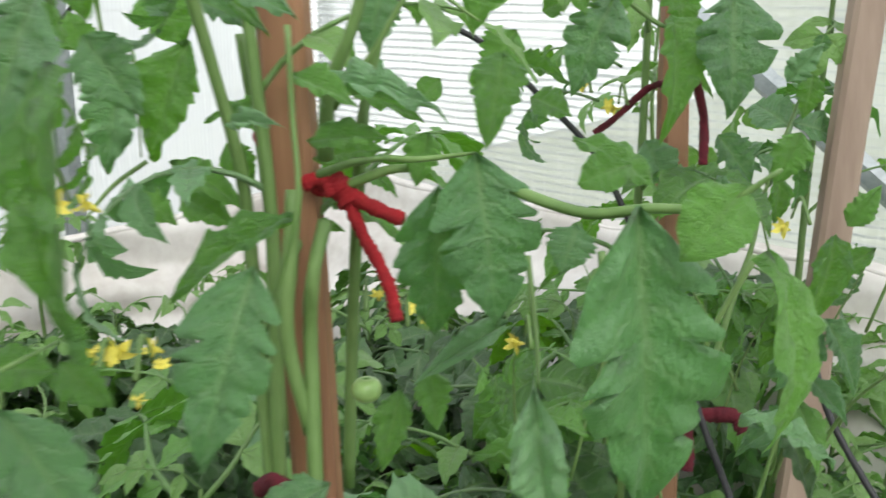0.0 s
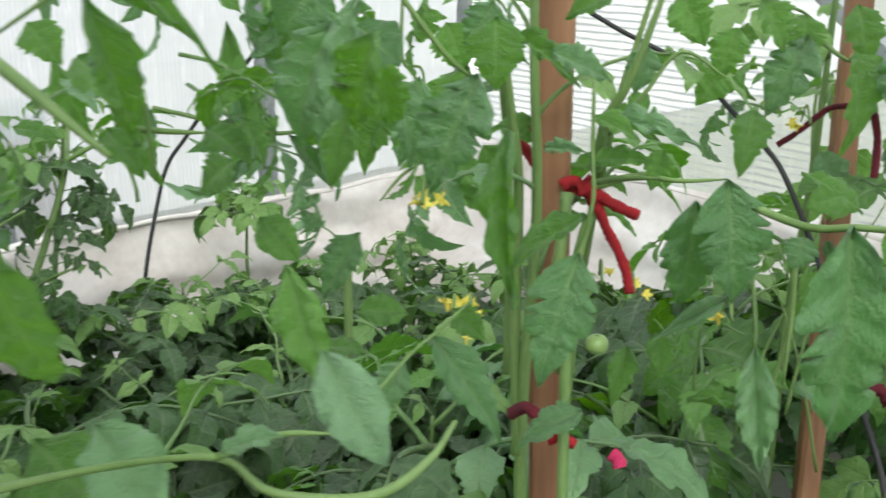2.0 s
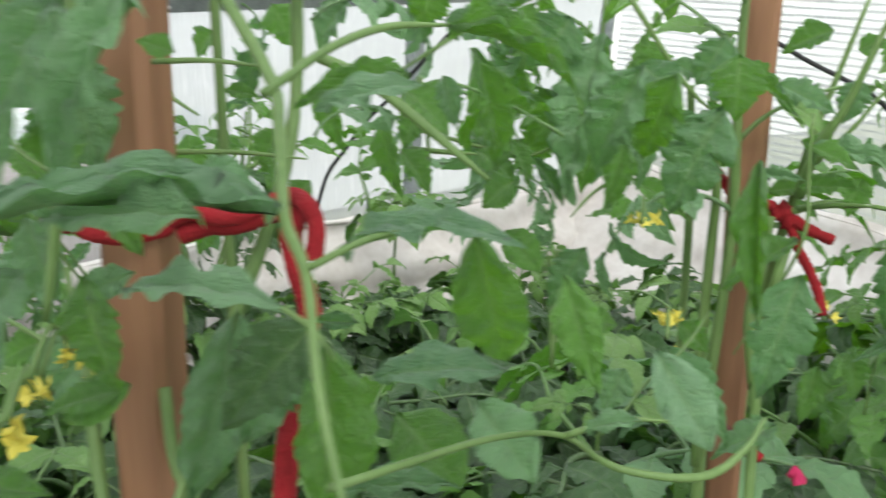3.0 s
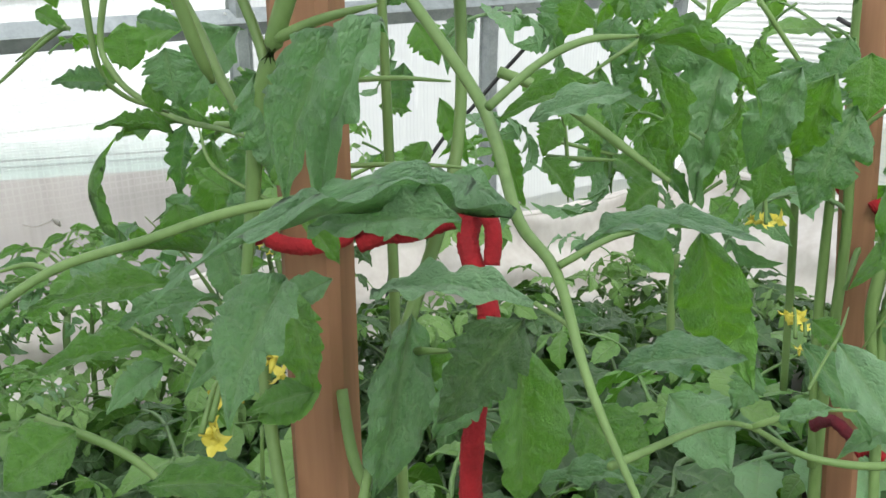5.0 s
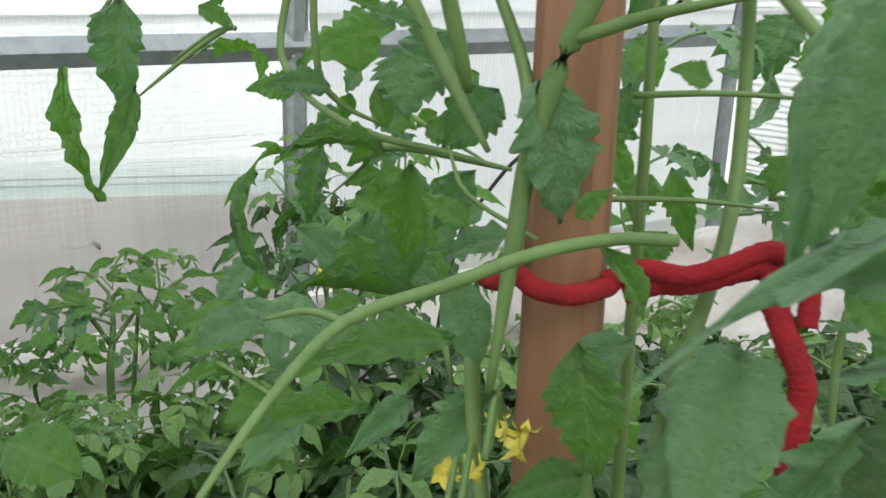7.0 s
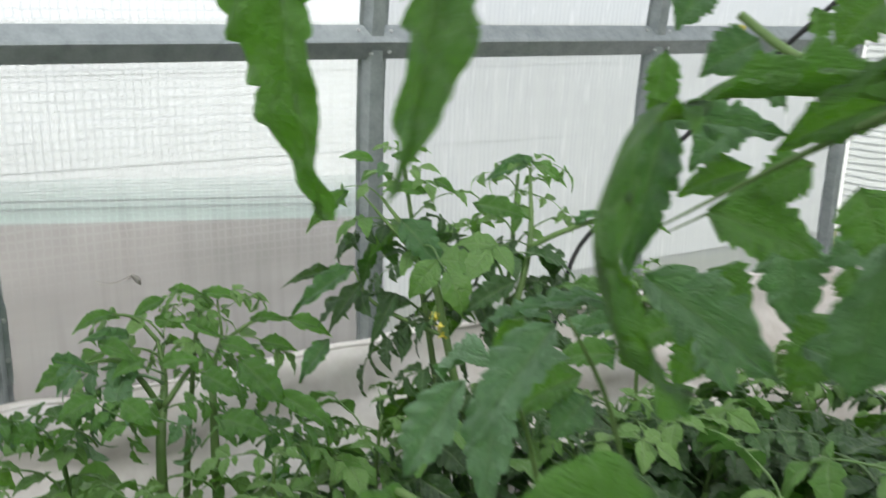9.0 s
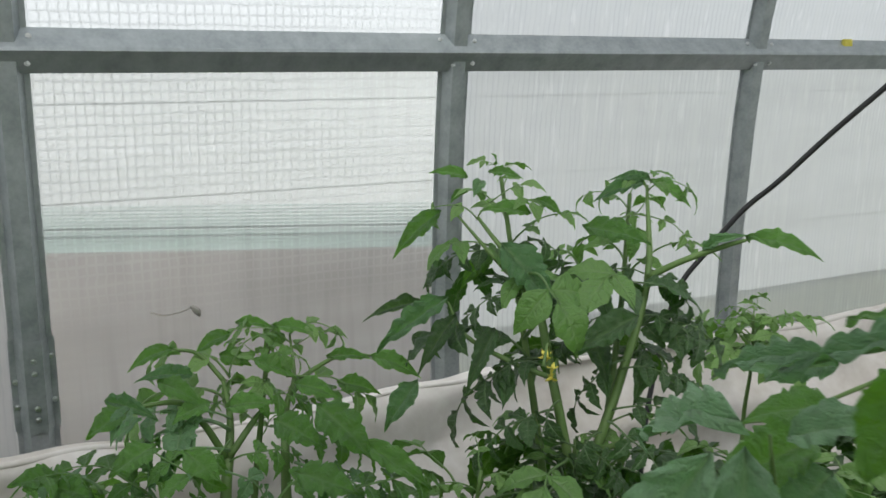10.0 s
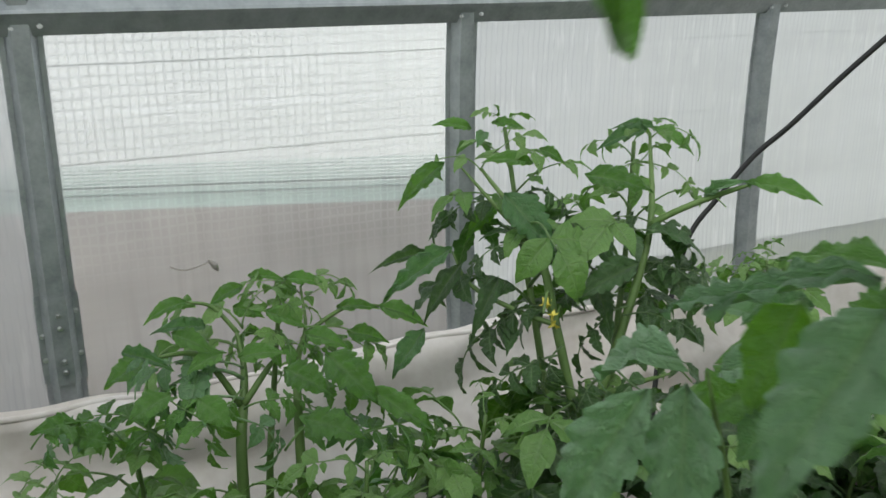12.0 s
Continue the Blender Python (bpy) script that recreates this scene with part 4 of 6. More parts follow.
hero(A2, (-0.341, -0.131, 1.379), (-0.300, -0.115, 1.345), 0.046, (0.637, -0.342, 0.691), "oval", 0)
hero(A2, (-0.234, -0.089, 1.404), (-0.216, -0.071, 1.413), 0.016, (0.266, -0.108, 0.958), "oval", 0)
hero(A2, (-0.246, -0.032, 1.428), (-0.209, -0.026, 1.385), 0.030, (0.58, -0.55, 0.60), "oval", 0, 4)
hero(A2, (-0.302, -0.186, 1.366), (-0.267, -0.140, 1.374), 0.019, (0.266, -0.108, 0.958), "oval", 0)
hero(A2, (-0.528, -0.321, 1.399), (-0.539, -0.392, 1.398), 0.028, (0.421, -0.204, 0.884), "oval", 0)
hero(A2, (-0.406, -0.217, 1.575), (-0.415, -0.232, 1.581), 0.015, (0.705, -0.388, 0.594), "toothed", 0)
hero(A2, (-0.581, -0.127, 1.528), (-0.568, -0.106, 1.523), 0.014, (0.705, -0.388, 0.594), "toothed", 0)
stalk(A2, [(-0.429, -0.213, 1.655), (-0.347, -0.195, 1.574), (-0.303, -0.208, 1.551), (-0.259, -0.227, 1.527), (-0.222, -0.236, 1.516), (-0.183, -0.251, 1.487), (-0.124, -0.266, 1.449)], 0.0032, 0.0020, "branch")
stalk(A2, [(-0.290, -0.220, 1.569), (-0.300, -0.185, 1.584), (-0.308, -0.152, 1.591), (-0.312, -0.116, 1.590)], 0.0021, 0.0018)
stalk(A2, [(-0.222, -0.235, 1.519), (-0.215, -0.215, 1.528), (-0.207, -0.197, 1.531)], 0.0015, 0.0010)
stalk(A2, [(-0.224, -0.245, 1.506), (-0.214, -0.237, 1.498), (-0.206, -0.234, 1.489)], 0.0011, 0.0008)
stalk(A2, [(-0.165, -0.258, 1.470), (-0.215, -0.160, 1.432), (-0.258, -0.081, 1.388), (-0.230, -0.070, 1.380), (-0.208, -0.035, 1.374), (-0.206, -0.005, 1.380), (-0.209, 0.014, 1.392)], 0.0015, 0.0024)
stalk(A2, [(-0.258, -0.081, 1.388), (-0.240, -0.060, 1.399), (-0.222, -0.045, 1.402)], 0.0018, 0.0012)
stalk(A2, [(-0.572, -0.325, 1.675), (-0.579, -0.324, 1.583), (-0.580, -0.312, 1.557), (-0.578, -0.283, 1.541)], 0.0023, 0.0016)
stalk(A2, [(-0.505, -0.302, 1.667), (-0.509, -0.280, 1.590), (-0.515, -0.270, 1.565)], 0.0045, 0.0036)
stalk(A2, [(-0.486, -0.112, 1.668), (-0.475, -0.119, 1.553), (-0.461, -0.141, 1.483), (-0.451, -0.187, 1.391), (-0.405, -0.262, 1.264)], 0.0042, 0.0048, "main_stem")
stalk(A2, [(-0.477, -0.219, 1.362), (-0.458, -0.223, 1.325), (-0.441, -0.221, 1.300)], 0.0042, 0.0038)
stalk(A2, [(-0.555, -0.242, 1.412), (-0.539, -0.250, 1.368), (-0.514, -0.257, 1.315), (-0.460, -0.266, 1.230)], 0.0049, 0.0049, "branch")
stalk(A2, [(-0.459, -0.212, 1.565), (-0.422, -0.194, 1.568), (-0.385, -0.181, 1.568)], 0.0017, 0.0012)
stalk(A2, [(-0.498, -0.198, 1.506), (-0.469, -0.164, 1.507), (-0.437, -0.133, 1.505)], 0.0018, 0.0013)
stalk(A2, [(-0.492, -0.401, 1.390), (-0.465, -0.362, 1.368), (-0.437, -0.340, 1.345)], 0.0030, 0.0026)
stalk(A2, [(-0.475, -0.255, 1.496), (-0.499, -0.280, 1.517), (-0.515, -0.282, 1.539)], 0.0014, 0.0011)
stalk(A2, [(-0.449, -0.182, 1.390), (-0.404, -0.179, 1.405)], 0.0037, 0.0026)
truss(A2, (-0.462, -0.291, 1.396), (-0.030, 0.030, 0.015), 2, 8, 0.80)
truss(A2, (-0.458, -0.318, 1.369), (-0.030, 0.030, 0.015), 3, 9, 0.90)
truss(A1, (-0.551, 0.273, 1.371), (-0.030, 0.030, 0.015), 3, 10, 1.00)
truss(A1, (-0.502, 0.267, 1.268), (-0.030, 0.030, 0.015), 3, 11, 1.00)
hero(A2, (-0.271, -0.296, 1.606), (-0.268, -0.322, 1.548), 0.028, (0.60, -0.70, 0.40), "toothed", 1, 1)
hero(A2, (-0.300, -0.262, 1.606), (-0.292, -0.300, 1.532), 0.030, (0.50, -0.75, 0.40), "toothed", 1, 1)
hero(A2, (-0.805, -0.372, 1.612), (-0.811, -0.376, 1.533), 0.044, (0.722, -0.416, 0.554), "toothed", 0)
stalk(A2, [(-0.758, -0.310, 1.593), (-0.774, -0.334, 1.575), (-0.791, -0.370, 1.544)], 0.0020, 0.0016)
hero(A2, (-0.774, -0.328, 1.605), (-0.757, -0.308, 1.589), 0.019, (0.722, -0.416, 0.554), "toothed", 0)
hero(A2, (-0.770, -0.316, 1.633), (-0.770, -0.314, 1.606), 0.026, (0.722, -0.416, 0.554), "toothed", 0)
hero(A2, (-0.768, -0.306, 1.372), (-0.782, -0.353, 1.377), 0.035, (0.722, -0.416, 0.554), "oval", 0)
hero(A2, (-0.673, -0.239, 1.372), (-0.716, -0.315, 1.347), 0.033, (0.445, -0.249, 0.860), "oval", 0)
hero(A2, (-0.586, -0.204, 1.557), (-0.600, -0.236, 1.520), 0.043, (0.722, -0.416, 0.554), "toothed", 0)
hero(A2, (-0.636, -0.247, 1.594), (-0.678, -0.296, 1.570), 0.035, (0.656, -0.376, 0.655), "toothed", 0)
hero(A2, (-0.600, -0.221, 1.591), (-0.636, -0.258, 1.535), 0.049, (0.722, -0.416, 0.554), "toothed", 0)
hero(A2, (-0.695, -0.289, 1.553), (-0.706, -0.320, 1.554), 0.022, (0.722, -0.416, 0.554), "toothed", 0)
hero(A2, (-0.682, -0.257, 1.550), (-0.682, -0.263, 1.533), 0.015, (0.722, -0.416, 0.554), "oval", 0)
hero(A2, (-0.676, -0.236, 1.603), (-0.686, -0.257, 1.611), 0.017, (0.722, -0.416, 0.554), "toothed", 0)
hero(A2, (-0.625, -0.243, 1.511), (-0.632, -0.245, 1.444), 0.037, (0.722, -0.416, 0.554), "toothed", 0)
hero(A2, (-0.588, -0.219, 1.510), (-0.611, -0.235, 1.470), 0.028, (0.722, -0.416, 0.554), "toothed", 0)
hero(A2, (-0.671, -0.242, 1.517), (-0.732, -0.290, 1.504), 0.018, (0.292, -0.158, 0.943), "toothed", 0)
hero(A2, (-0.503, -0.245, 1.490), (-0.546, -0.266, 1.470), 0.021, (0.611, -0.349, 0.711), "oval", 0)
hero(A2, (-0.668, -0.264, 1.458), (-0.656, -0.262, 1.423), 0.034, (0.722, -0.416, 0.554), "toothed", 0)
hero(A2, (-0.435, -0.249, 1.390), (-0.449, -0.286, 1.372), 0.027, (0.722, -0.416, 0.554), "oval", 0)
hero(A2, (-0.415, -0.245, 1.462), (-0.429, -0.272, 1.448), 0.021, (0.722, -0.416, 0.554), "oval", 0)
hero(A2, (-0.550, -0.228, 1.382), (-0.570, -0.275, 1.325), 0.045, (0.722, -0.416, 0.554), "toothed", 0)
hero(A2, (-0.653, -0.229, 1.338), (-0.658, -0.279, 1.303), 0.027, (0.722, -0.416, 0.554), "lance", 1)
hero(A2, (-0.748, -0.276, 1.294), (-0.748, -0.328, 1.262), 0.035, (0.722, -0.416, 0.554), "toothed", 1)
hero(A2, (-0.419, -0.262, 1.506), (-0.415, -0.240, 1.470), 0.017, (0.874, -0.091, 0.477), "oval", 0)
hero(A2, (-0.428, -0.269, 1.518), (-0.414, -0.262, 1.533), 0.011, (0.722, -0.416, 0.554), "toothed", 0)
hero(A2, (-0.427, -0.149, 1.403), (-0.433, -0.175, 1.350), 0.036, (0.722, -0.416, 0.554), "oval", 0)
hero(A2, (-0.650, -0.490, 1.373), (-0.617, -0.455, 1.356), 0.040, (0.445, -0.249, 0.860), "oval", 0)
stalk(A2, [(-0.400, -0.237, 1.510), (-0.409, -0.263, 1.512), (-0.411, -0.302, 1.511), (-0.411, -0.345, 1.504), (-0.406, -0.389, 1.499), (-0.381, -0.428, 1.486), (-0.357, -0.464, 1.465)], 0.0030, 0.0022, "branch")
stalk(A2, [(-0.704, -0.262, 1.691), (-0.707, -0.294, 1.592), (-0.690, -0.292, 1.558), (-0.667, -0.277, 1.538), (-0.626, -0.263, 1.528), (-0.582, -0.245, 1.524), (-0.540, -0.234, 1.520)], 0.0027, 0.0022)
stalk(A2, [(-0.608, -0.288, 1.676), (-0.582, -0.259, 1.597), (-0.562, -0.253, 1.567), (-0.536, -0.244, 1.530)], 0.0054, 0.0037)
stalk(A2, [(-0.433, -0.229, 1.662), (-0.463, -0.249, 1.589), (-0.476, -0.259, 1.542), (-0.480, -0.266, 1.491), (-0.475, -0.282, 1.422)], 0.0059, 0.0046, "main_stem")
stalk(A2, [(-0.463, -0.249, 1.591), (-0.422, -0.235, 1.603), (-0.379, -0.225, 1.610)], 0.0035, 0.0021)
stalk(A2, [(-0.559, -0.255, 1.675), (-0.520, -0.236, 1.583), (-0.494, -0.248, 1.545)], 0.0034, 0.0037)
stalk(A2, [(-0.789, -0.319, 1.687), (-0.808, -0.390, 1.596), (-0.808, -0.392, 1.580)], 0.0018, 0.0014)
stalk(A2, [(-0.757, -0.308, 1.591), (-0.771, -0.321, 1.587), (-0.788, -0.348, 1.566)], 0.0017, 0.0013)
stalk(A2, [(-0.578, -0.249, 1.418), (-0.563, -0.250, 1.384)], 0.0028, 0.0021)
truss(A2, (-0.454, -0.298, 1.399), (-0.030, 0.030, 0.015), 2, 12, 0.90)
truss(A2, (-0.452, -0.313, 1.378), (-0.030, 0.030, 0.015), 1, 13, 1.00)
hero(A2, (-0.816, -0.244, 1.492), (-0.785, -0.274, 1.393), 0.019, (-0.065, -0.988, 0.142), "curled", 0)
hero(A2, (-0.815, -0.413, 1.565), (-0.823, -0.396, 1.466), 0.026, (0.577, -0.738, 0.351), "toothed", 0, 0)
hero(A2, (-0.792, -0.371, 1.552), (-0.749, -0.410, 1.486), 0.021, (0.946, -0.011, 0.325), "lance", 0)
hero(A2, (-0.761, -0.202, 1.498), (-0.839, -0.234, 1.493), 0.022, (0.542, -0.324, 0.775), "toothed", 0)
hero(A2, (-0.897, -0.156, 1.433), (-0.857, -0.117, 1.413), 0.049, (0.700, -0.424, 0.575), "toothed", 0)
hero(A2, (-0.713, -0.218, 1.467), (-0.705, -0.204, 1.405), 0.050, (0.700, -0.424, 0.575), "oval", 0)
hero(A2, (-0.759, -0.210, 1.450), (-0.767, -0.213, 1.389), 0.038, (0.700, -0.424, 0.575), "oval", 0)
hero(A2, (-0.867, -0.225, 1.415), (-0.819, -0.185, 1.371), 0.039, (0.700, -0.424, 0.575), "toothed", 0)
hero(A2, (-0.733, -0.166, 1.475), (-0.715, -0.155, 1.458), 0.029, (0.700, -0.424, 0.575), "toothed", 0)
hero(A2, (-0.837, -0.195, 1.519), (-0.851, -0.214, 1.505), 0.026, (0.700, -0.424, 0.575), "toothed", 0)
hero(A2, (-0.684, -0.307, 1.399), (-0.757, -0.371, 1.363), 0.028, (0.633, -0.381, 0.674), "oval", 0)
hero(A2, (-0.577, -0.308, 1.412), (-0.640, -0.352, 1.430), 0.033, (0.463, -0.274, 0.843), "oval", 0)
hero(A2, (-0.609, -0.245, 1.423), (-0.682, -0.306, 1.423), 0.019, (0.228, -0.127, 0.965), "toothed", 0)
hero(A2, (-0.693, -0.193, 1.525), (-0.668, -0.176, 1.508), 0.031, (0.700, -0.424, 0.575), "toothed", 0)
hero(A2, (-0.773, -0.198, 1.531), (-0.746, -0.173, 1.513), 0.032, (0.700, -0.424, 0.575), "toothed", 0)
hero(A2, (-1.035, -0.203, 1.183), (-1.046, -0.253, 1.162), 0.044, (0.700, -0.424, 0.575), "toothed", 1)
hero(A2, (-1.063, -0.233, 1.208), (-1.083, -0.307, 1.191), 0.029, (0.376, -0.219, 0.900), "lance", 1)
stalk(A2, [(-0.758, -0.199, 1.500), (-0.715, -0.187, 1.503), (-0.637, -0.159, 1.497)], 0.0035, 0.0032, "branch")
stalk(A2, [(-0.767, -0.194, 1.498), (-0.831, -0.187, 1.466), (-0.900, -0.198, 1.424)], 0.0019, 0.0009)
stalk(A2, [(-1.067, -0.250, 1.224), (-1.018, -0.207, 1.194), (-0.966, -0.173, 1.167)], 0.0032, 0.0031)
stalk(A6, [(-1.115, -0.085, 1.080), (-1.090, -0.120, 1.200), (-1.062, -0.165, 1.296)], 0.0026, 0.0018, "branch")
stalk(A6, [(-0.965, -0.120, 1.180), (-0.925, -0.190, 1.320), (-0.905, -0.240, 1.392)], 0.0018, 0.0012)
hero(A6, (-1.074, -0.172, 1.300), (-1.164, -0.158, 1.252), 0.036, (0.35, -0.45, 0.82), "toothed", 0, 4)
hero(A6, (-1.063, -0.201, 1.294), (-1.092, -0.232, 1.216), 0.040, (0.62, -0.60, 0.50), "toothed", 0, 4)
hero(A6, (-1.078, -0.164, 1.284), (-1.050, -0.190, 1.196), 0.040, (0.62, -0.55, 0.55), "toothed", 0, 4)
hero(A6, (-1.047, -0.170, 1.301), (-1.000, -0.160, 1.322), 0.026, (0.40, -0.45, 0.80), "toothed", 0, 4)
hero(A6, (-0.930, -0.247, 1.382), (-0.948, -0.248, 1.338), 0.026, (-0.35, 0.80, 0.48), "oval", 0, 0)
hero(A6, (-0.895, -0.252, 1.389), (-0.893, -0.300, 1.338), 0.030, (0.45, -0.40, 0.80), "toothed", 0, 4)
hero(A6, (-0.978, -0.150, 1.362), (-1.032, -0.196, 1.340), 0.018, (0.30, -0.30, 0.90), "toothed", 0, 4)
hero(A6, (-0.990, -0.124, 1.360), (-1.048, -0.136, 1.352), 0.022, (0.30, -0.30, 0.90), "toothed", 0, 0)
hero(A6, (-1.050, -0.140, 1.334), (-1.108, -0.158, 1.312), 0.018, (0.40, -0.40, 0.82), "toothed", 0, 4)
hero(A1, (-0.803, 0.475, 1.439), (-0.819, 0.454, 1.327), 0.063, (0.757, -0.537, 0.373), "toothed", 0)
hero(A1, (-0.772, 0.528, 1.449), (-0.801, 0.492, 1.336), 0.069, (0.467, -0.798, 0.380), "toothed", 0)
hero(A1, (-0.768, 0.536, 1.486), (-0.715, 0.574, 1.453), 0.035, (0.532, -0.572, 0.625), "toothed", 0)
hero(A1, (-0.788, 0.505, 1.502), (-0.774, 0.523, 1.444), 0.063, (0.549, -0.592, 0.590), "toothed", 0)
hero(A1, (-0.815, 0.477, 1.311), (-0.772, 0.494, 1.276), 0.038, (0.549, -0.592, 0.590), "toothed", 0)
hero(A1, (-0.800, 0.511, 1.330), (-0.736, 0.552, 1.283), 0.038, (0.460, -0.490, 0.741), "lance", 1)
hero(A1, (-0.807, 0.524, 1.292), (-0.756, 0.552, 1.264), 0.039, (0.549, -0.592, 0.590), "toothed", 1)
hero(A1, (-0.674, 0.552, 1.391), (-0.695, 0.487, 1.386), 0.025, (0.460, -0.490, 0.741), "toothed", 0)
hero(A1, (-0.688, 0.499, 1.392), (-0.645, 0.520, 1.376), 0.027, (0.460, -0.490, 0.741), "toothed", 0)
hero(A1, (-0.844, 0.460, 1.441), (-0.851, 0.452, 1.478), 0.043, (0.549, -0.592, 0.590), "toothed", 0)
hero(A1, (-0.797, 0.576, 1.341), (-0.775, 0.591, 1.296), 0.038, (0.549, -0.592, 0.590), "toothed", 0)
hero(A1, (-0.525, 0.593, 1.378), (-0.528, 0.578, 1.334), 0.038, (0.549, -0.592, 0.590), "toothed", 0)
hero(A1, (-0.589, 0.564, 1.412), (-0.529, 0.591, 1.387), 0.036, (0.496, -0.531, 0.687), "toothed", 0)
hero(A1, (-0.604, 0.532, 1.354), (-0.547, 0.568, 1.364), 0.028, (0.460, -0.490, 0.741), "toothed", 0)
hero(A3, (-0.562, 1.014, 1.306), (-0.531, 1.019, 1.253), 0.060, (0.549, -0.592, 0.590), "oval", 0)
hero(A3, (-0.677, 0.959, 1.459), (-0.650, 0.979, 1.472), 0.037, (0.549, -0.592, 0.590), "toothed", 0)
hero(A3, (-0.738, 0.971, 1.395), (-0.672, 1.015, 1.366), 0.039, (0.460, -0.490, 0.741), "toothed", 0)
hero(A3, (-0.736, 0.840, 1.386), (-0.753, 0.819, 1.360), 0.036, (0.549, -0.592, 0.590), "oval", 0)
hero(A3, (-0.509, 1.100, 1.306), (-0.463, 1.107, 1.247), 0.054, (0.549, -0.592, 0.590), "toothed", 0)
hero(A4, (-0.417, 1.150, 1.383), (-0.421, 1.141, 1.330), 0.035, (0.549, -0.592, 0.590), "toothed", 0)
hero(A4, (-0.428, 1.203, 1.426), (-0.434, 1.199, 1.399), 0.024, (0.549, -0.592, 0.590), "toothed", 0)
hero(A4, (-0.435, 1.122, 1.262), (-0.431, 1.109, 1.201), 0.035, (0.549, -0.592, 0.590), "lance", 0)
hero(A4, (-0.325, 1.046, 1.233), (-0.300, 1.065, 1.278), 0.036, (0.549, -0.592, 0.590), "toothed", 0)
stalk(A4, [(-0.462, 1.031, 1.030), (-0.459, 1.074, 1.116), (-0.454, 1.101, 1.170), (-0.452, 1.130, 1.251), (-0.425, 1.169, 1.395)], 0.0044, 0.0023)
stalk(A1, [(-0.794, 0.602, 1.450), (-0.788, 0.603, 1.399), (-0.792, 0.616, 1.332), (-0.793, 0.624, 1.191), (-0.783, 0.614, 1.002)], 0.0054, 0.0061, "branch")
stalk(A1, [(-0.835, 0.479, 1.571), (-0.837, 0.476, 1.456), (-0.824, 0.498, 1.439), (-0.814, 0.489, 1.338)], 0.0023, 0.0018)
stalk(A1, [(-0.811, 0.493, 1.334), (-0.824, 0.461, 1.313), (-0.831, 0.432, 1.284)], 0.0026, 0.0020)
stalk(A1, [(-0.649, 0.591, 0.992), (-0.649, 0.604, 1.142), (-0.628, 0.598, 1.266), (-0.594, 0.580, 1.375), (-0.592, 0.591, 1.418), (-0.562, 0.623, 1.586)], 0.0068, 0.0050, "branch")
stalk(A1, [(-0.584, 0.548, 1.331), (-0.552, 0.572, 1.346), (-0.521, 0.589, 1.347)], 0.0049, 0.0034)
hero(A2, (-0.474, -0.136, 1.620), (-0.426, -0.092, 1.611), 0.027, (0.700, -0.403, 0.590), "toothed", 0)
hero(A2, (-0.455, -0.051, 1.624), (-0.421, -0.026, 1.600), 0.037, (0.615, -0.530, 0.585), "toothed", 0)
hero(A2, (-0.470, -0.045, 1.535), (-0.442, -0.028, 1.507), 0.046, (0.848, -0.002, 0.530), "toothed", 0)
hero(A2, (-0.477, -0.007, 1.577), (-0.446, 0.015, 1.567), 0.028, (0.519, -0.640, 0.567), "toothed", 0)
hero(A2, (-0.537, -0.008, 1.478), (-0.513, 0.004, 1.447), 0.030, (0.818, -0.130, 0.560), "toothed", 0)
hero(A2, (-0.533, 0.060, 1.471), (-0.502, 0.077, 1.448), 0.032, (0.848, -0.002, 0.530), "toothed", 0)
hero(A2, (-0.512, 0.078, 1.479), (-0.492, 0.083, 1.445), 0.022, (0.848, -0.002, 0.530), "toothed", 0)
hero(A2, (-0.546, -0.112, 1.620), (-0.561, -0.129, 1.601), 0.025, (0.848, -0.002, 0.530), "toothed", 0)
hero(A2, (-0.586, -0.101, 1.557), (-0.585, -0.107, 1.517), 0.024, (0.615, -0.530, 0.585), "toothed", 0)
hero(A2, (-0.569, -0.093, 1.498), (-0.572, -0.106, 1.467), 0.032, (0.422, -0.728, 0.540), "toothed", 0)
hero(A2, (-0.471, -0.069, 1.556), (-0.455, -0.059, 1.534), 0.026, (0.700, -0.403, 0.590), "toothed", 0)
hero(A2, (-0.547, 0.017, 1.505), (-0.554, 0.004, 1.476), 0.028, (0.422, -0.728, 0.540), "toothed", 0)
hero(A2, (-0.617, -0.072, 1.584), (-0.604, -0.060, 1.551), 0.032, (0.700, -0.403, 0.590), "toothed", 0)
hero(A2, (-0.493, -0.006, 1.600), (-0.502, -0.014, 1.574), 0.034, (0.848, -0.002, 0.530), "toothed", 0)
hero(A2, (-0.477, 0.057, 1.610), (-0.494, 0.044, 1.580), 0.041, (0.422, -0.728, 0.540), "toothed", 0)
hero(A2, (-0.584, -0.062, 1.452), (-0.590, -0.078, 1.427), 0.027, (0.422, -0.728, 0.540), "toothed", 0)
hero(A2, (-0.464, 0.045, 1.462), (-0.480, 0.028, 1.441), 0.032, (0.422, -0.728, 0.540), "toothed", 0)
stalk(A2, [(-0.401, -0.139, 1.568), (-0.375, -0.121, 1.555), (-0.314, -0.090, 1.512)], 0.0034, 0.0031)
stalk(A2, [(-0.340, -0.070, 1.593), (-0.371, -0.118, 1.557)], 0.0019, 0.0014)
stalk(A2, [(-0.550, 0.018, 1.530), (-0.548, 0.024, 1.483), (-0.547, 0.025, 1.435)], 0.0020, 0.0015)
stalk(A2, [(-0.567, 0.018, 1.471), (-0.545, 0.037, 1.470), (-0.523, 0.055, 1.470)], 0.0025, 0.0019)
hero(A2, (-0.307, -0.141, 1.568), (-0.324, -0.191, 1.557), 0.017, (0.513, -0.397, 0.761), "oval", 0)
hero(A1, (-0.770, 0.036, 1.498), (-0.749, 0.055, 1.429), 0.027, (0.482, -0.602, 0.636), "lance", 0)
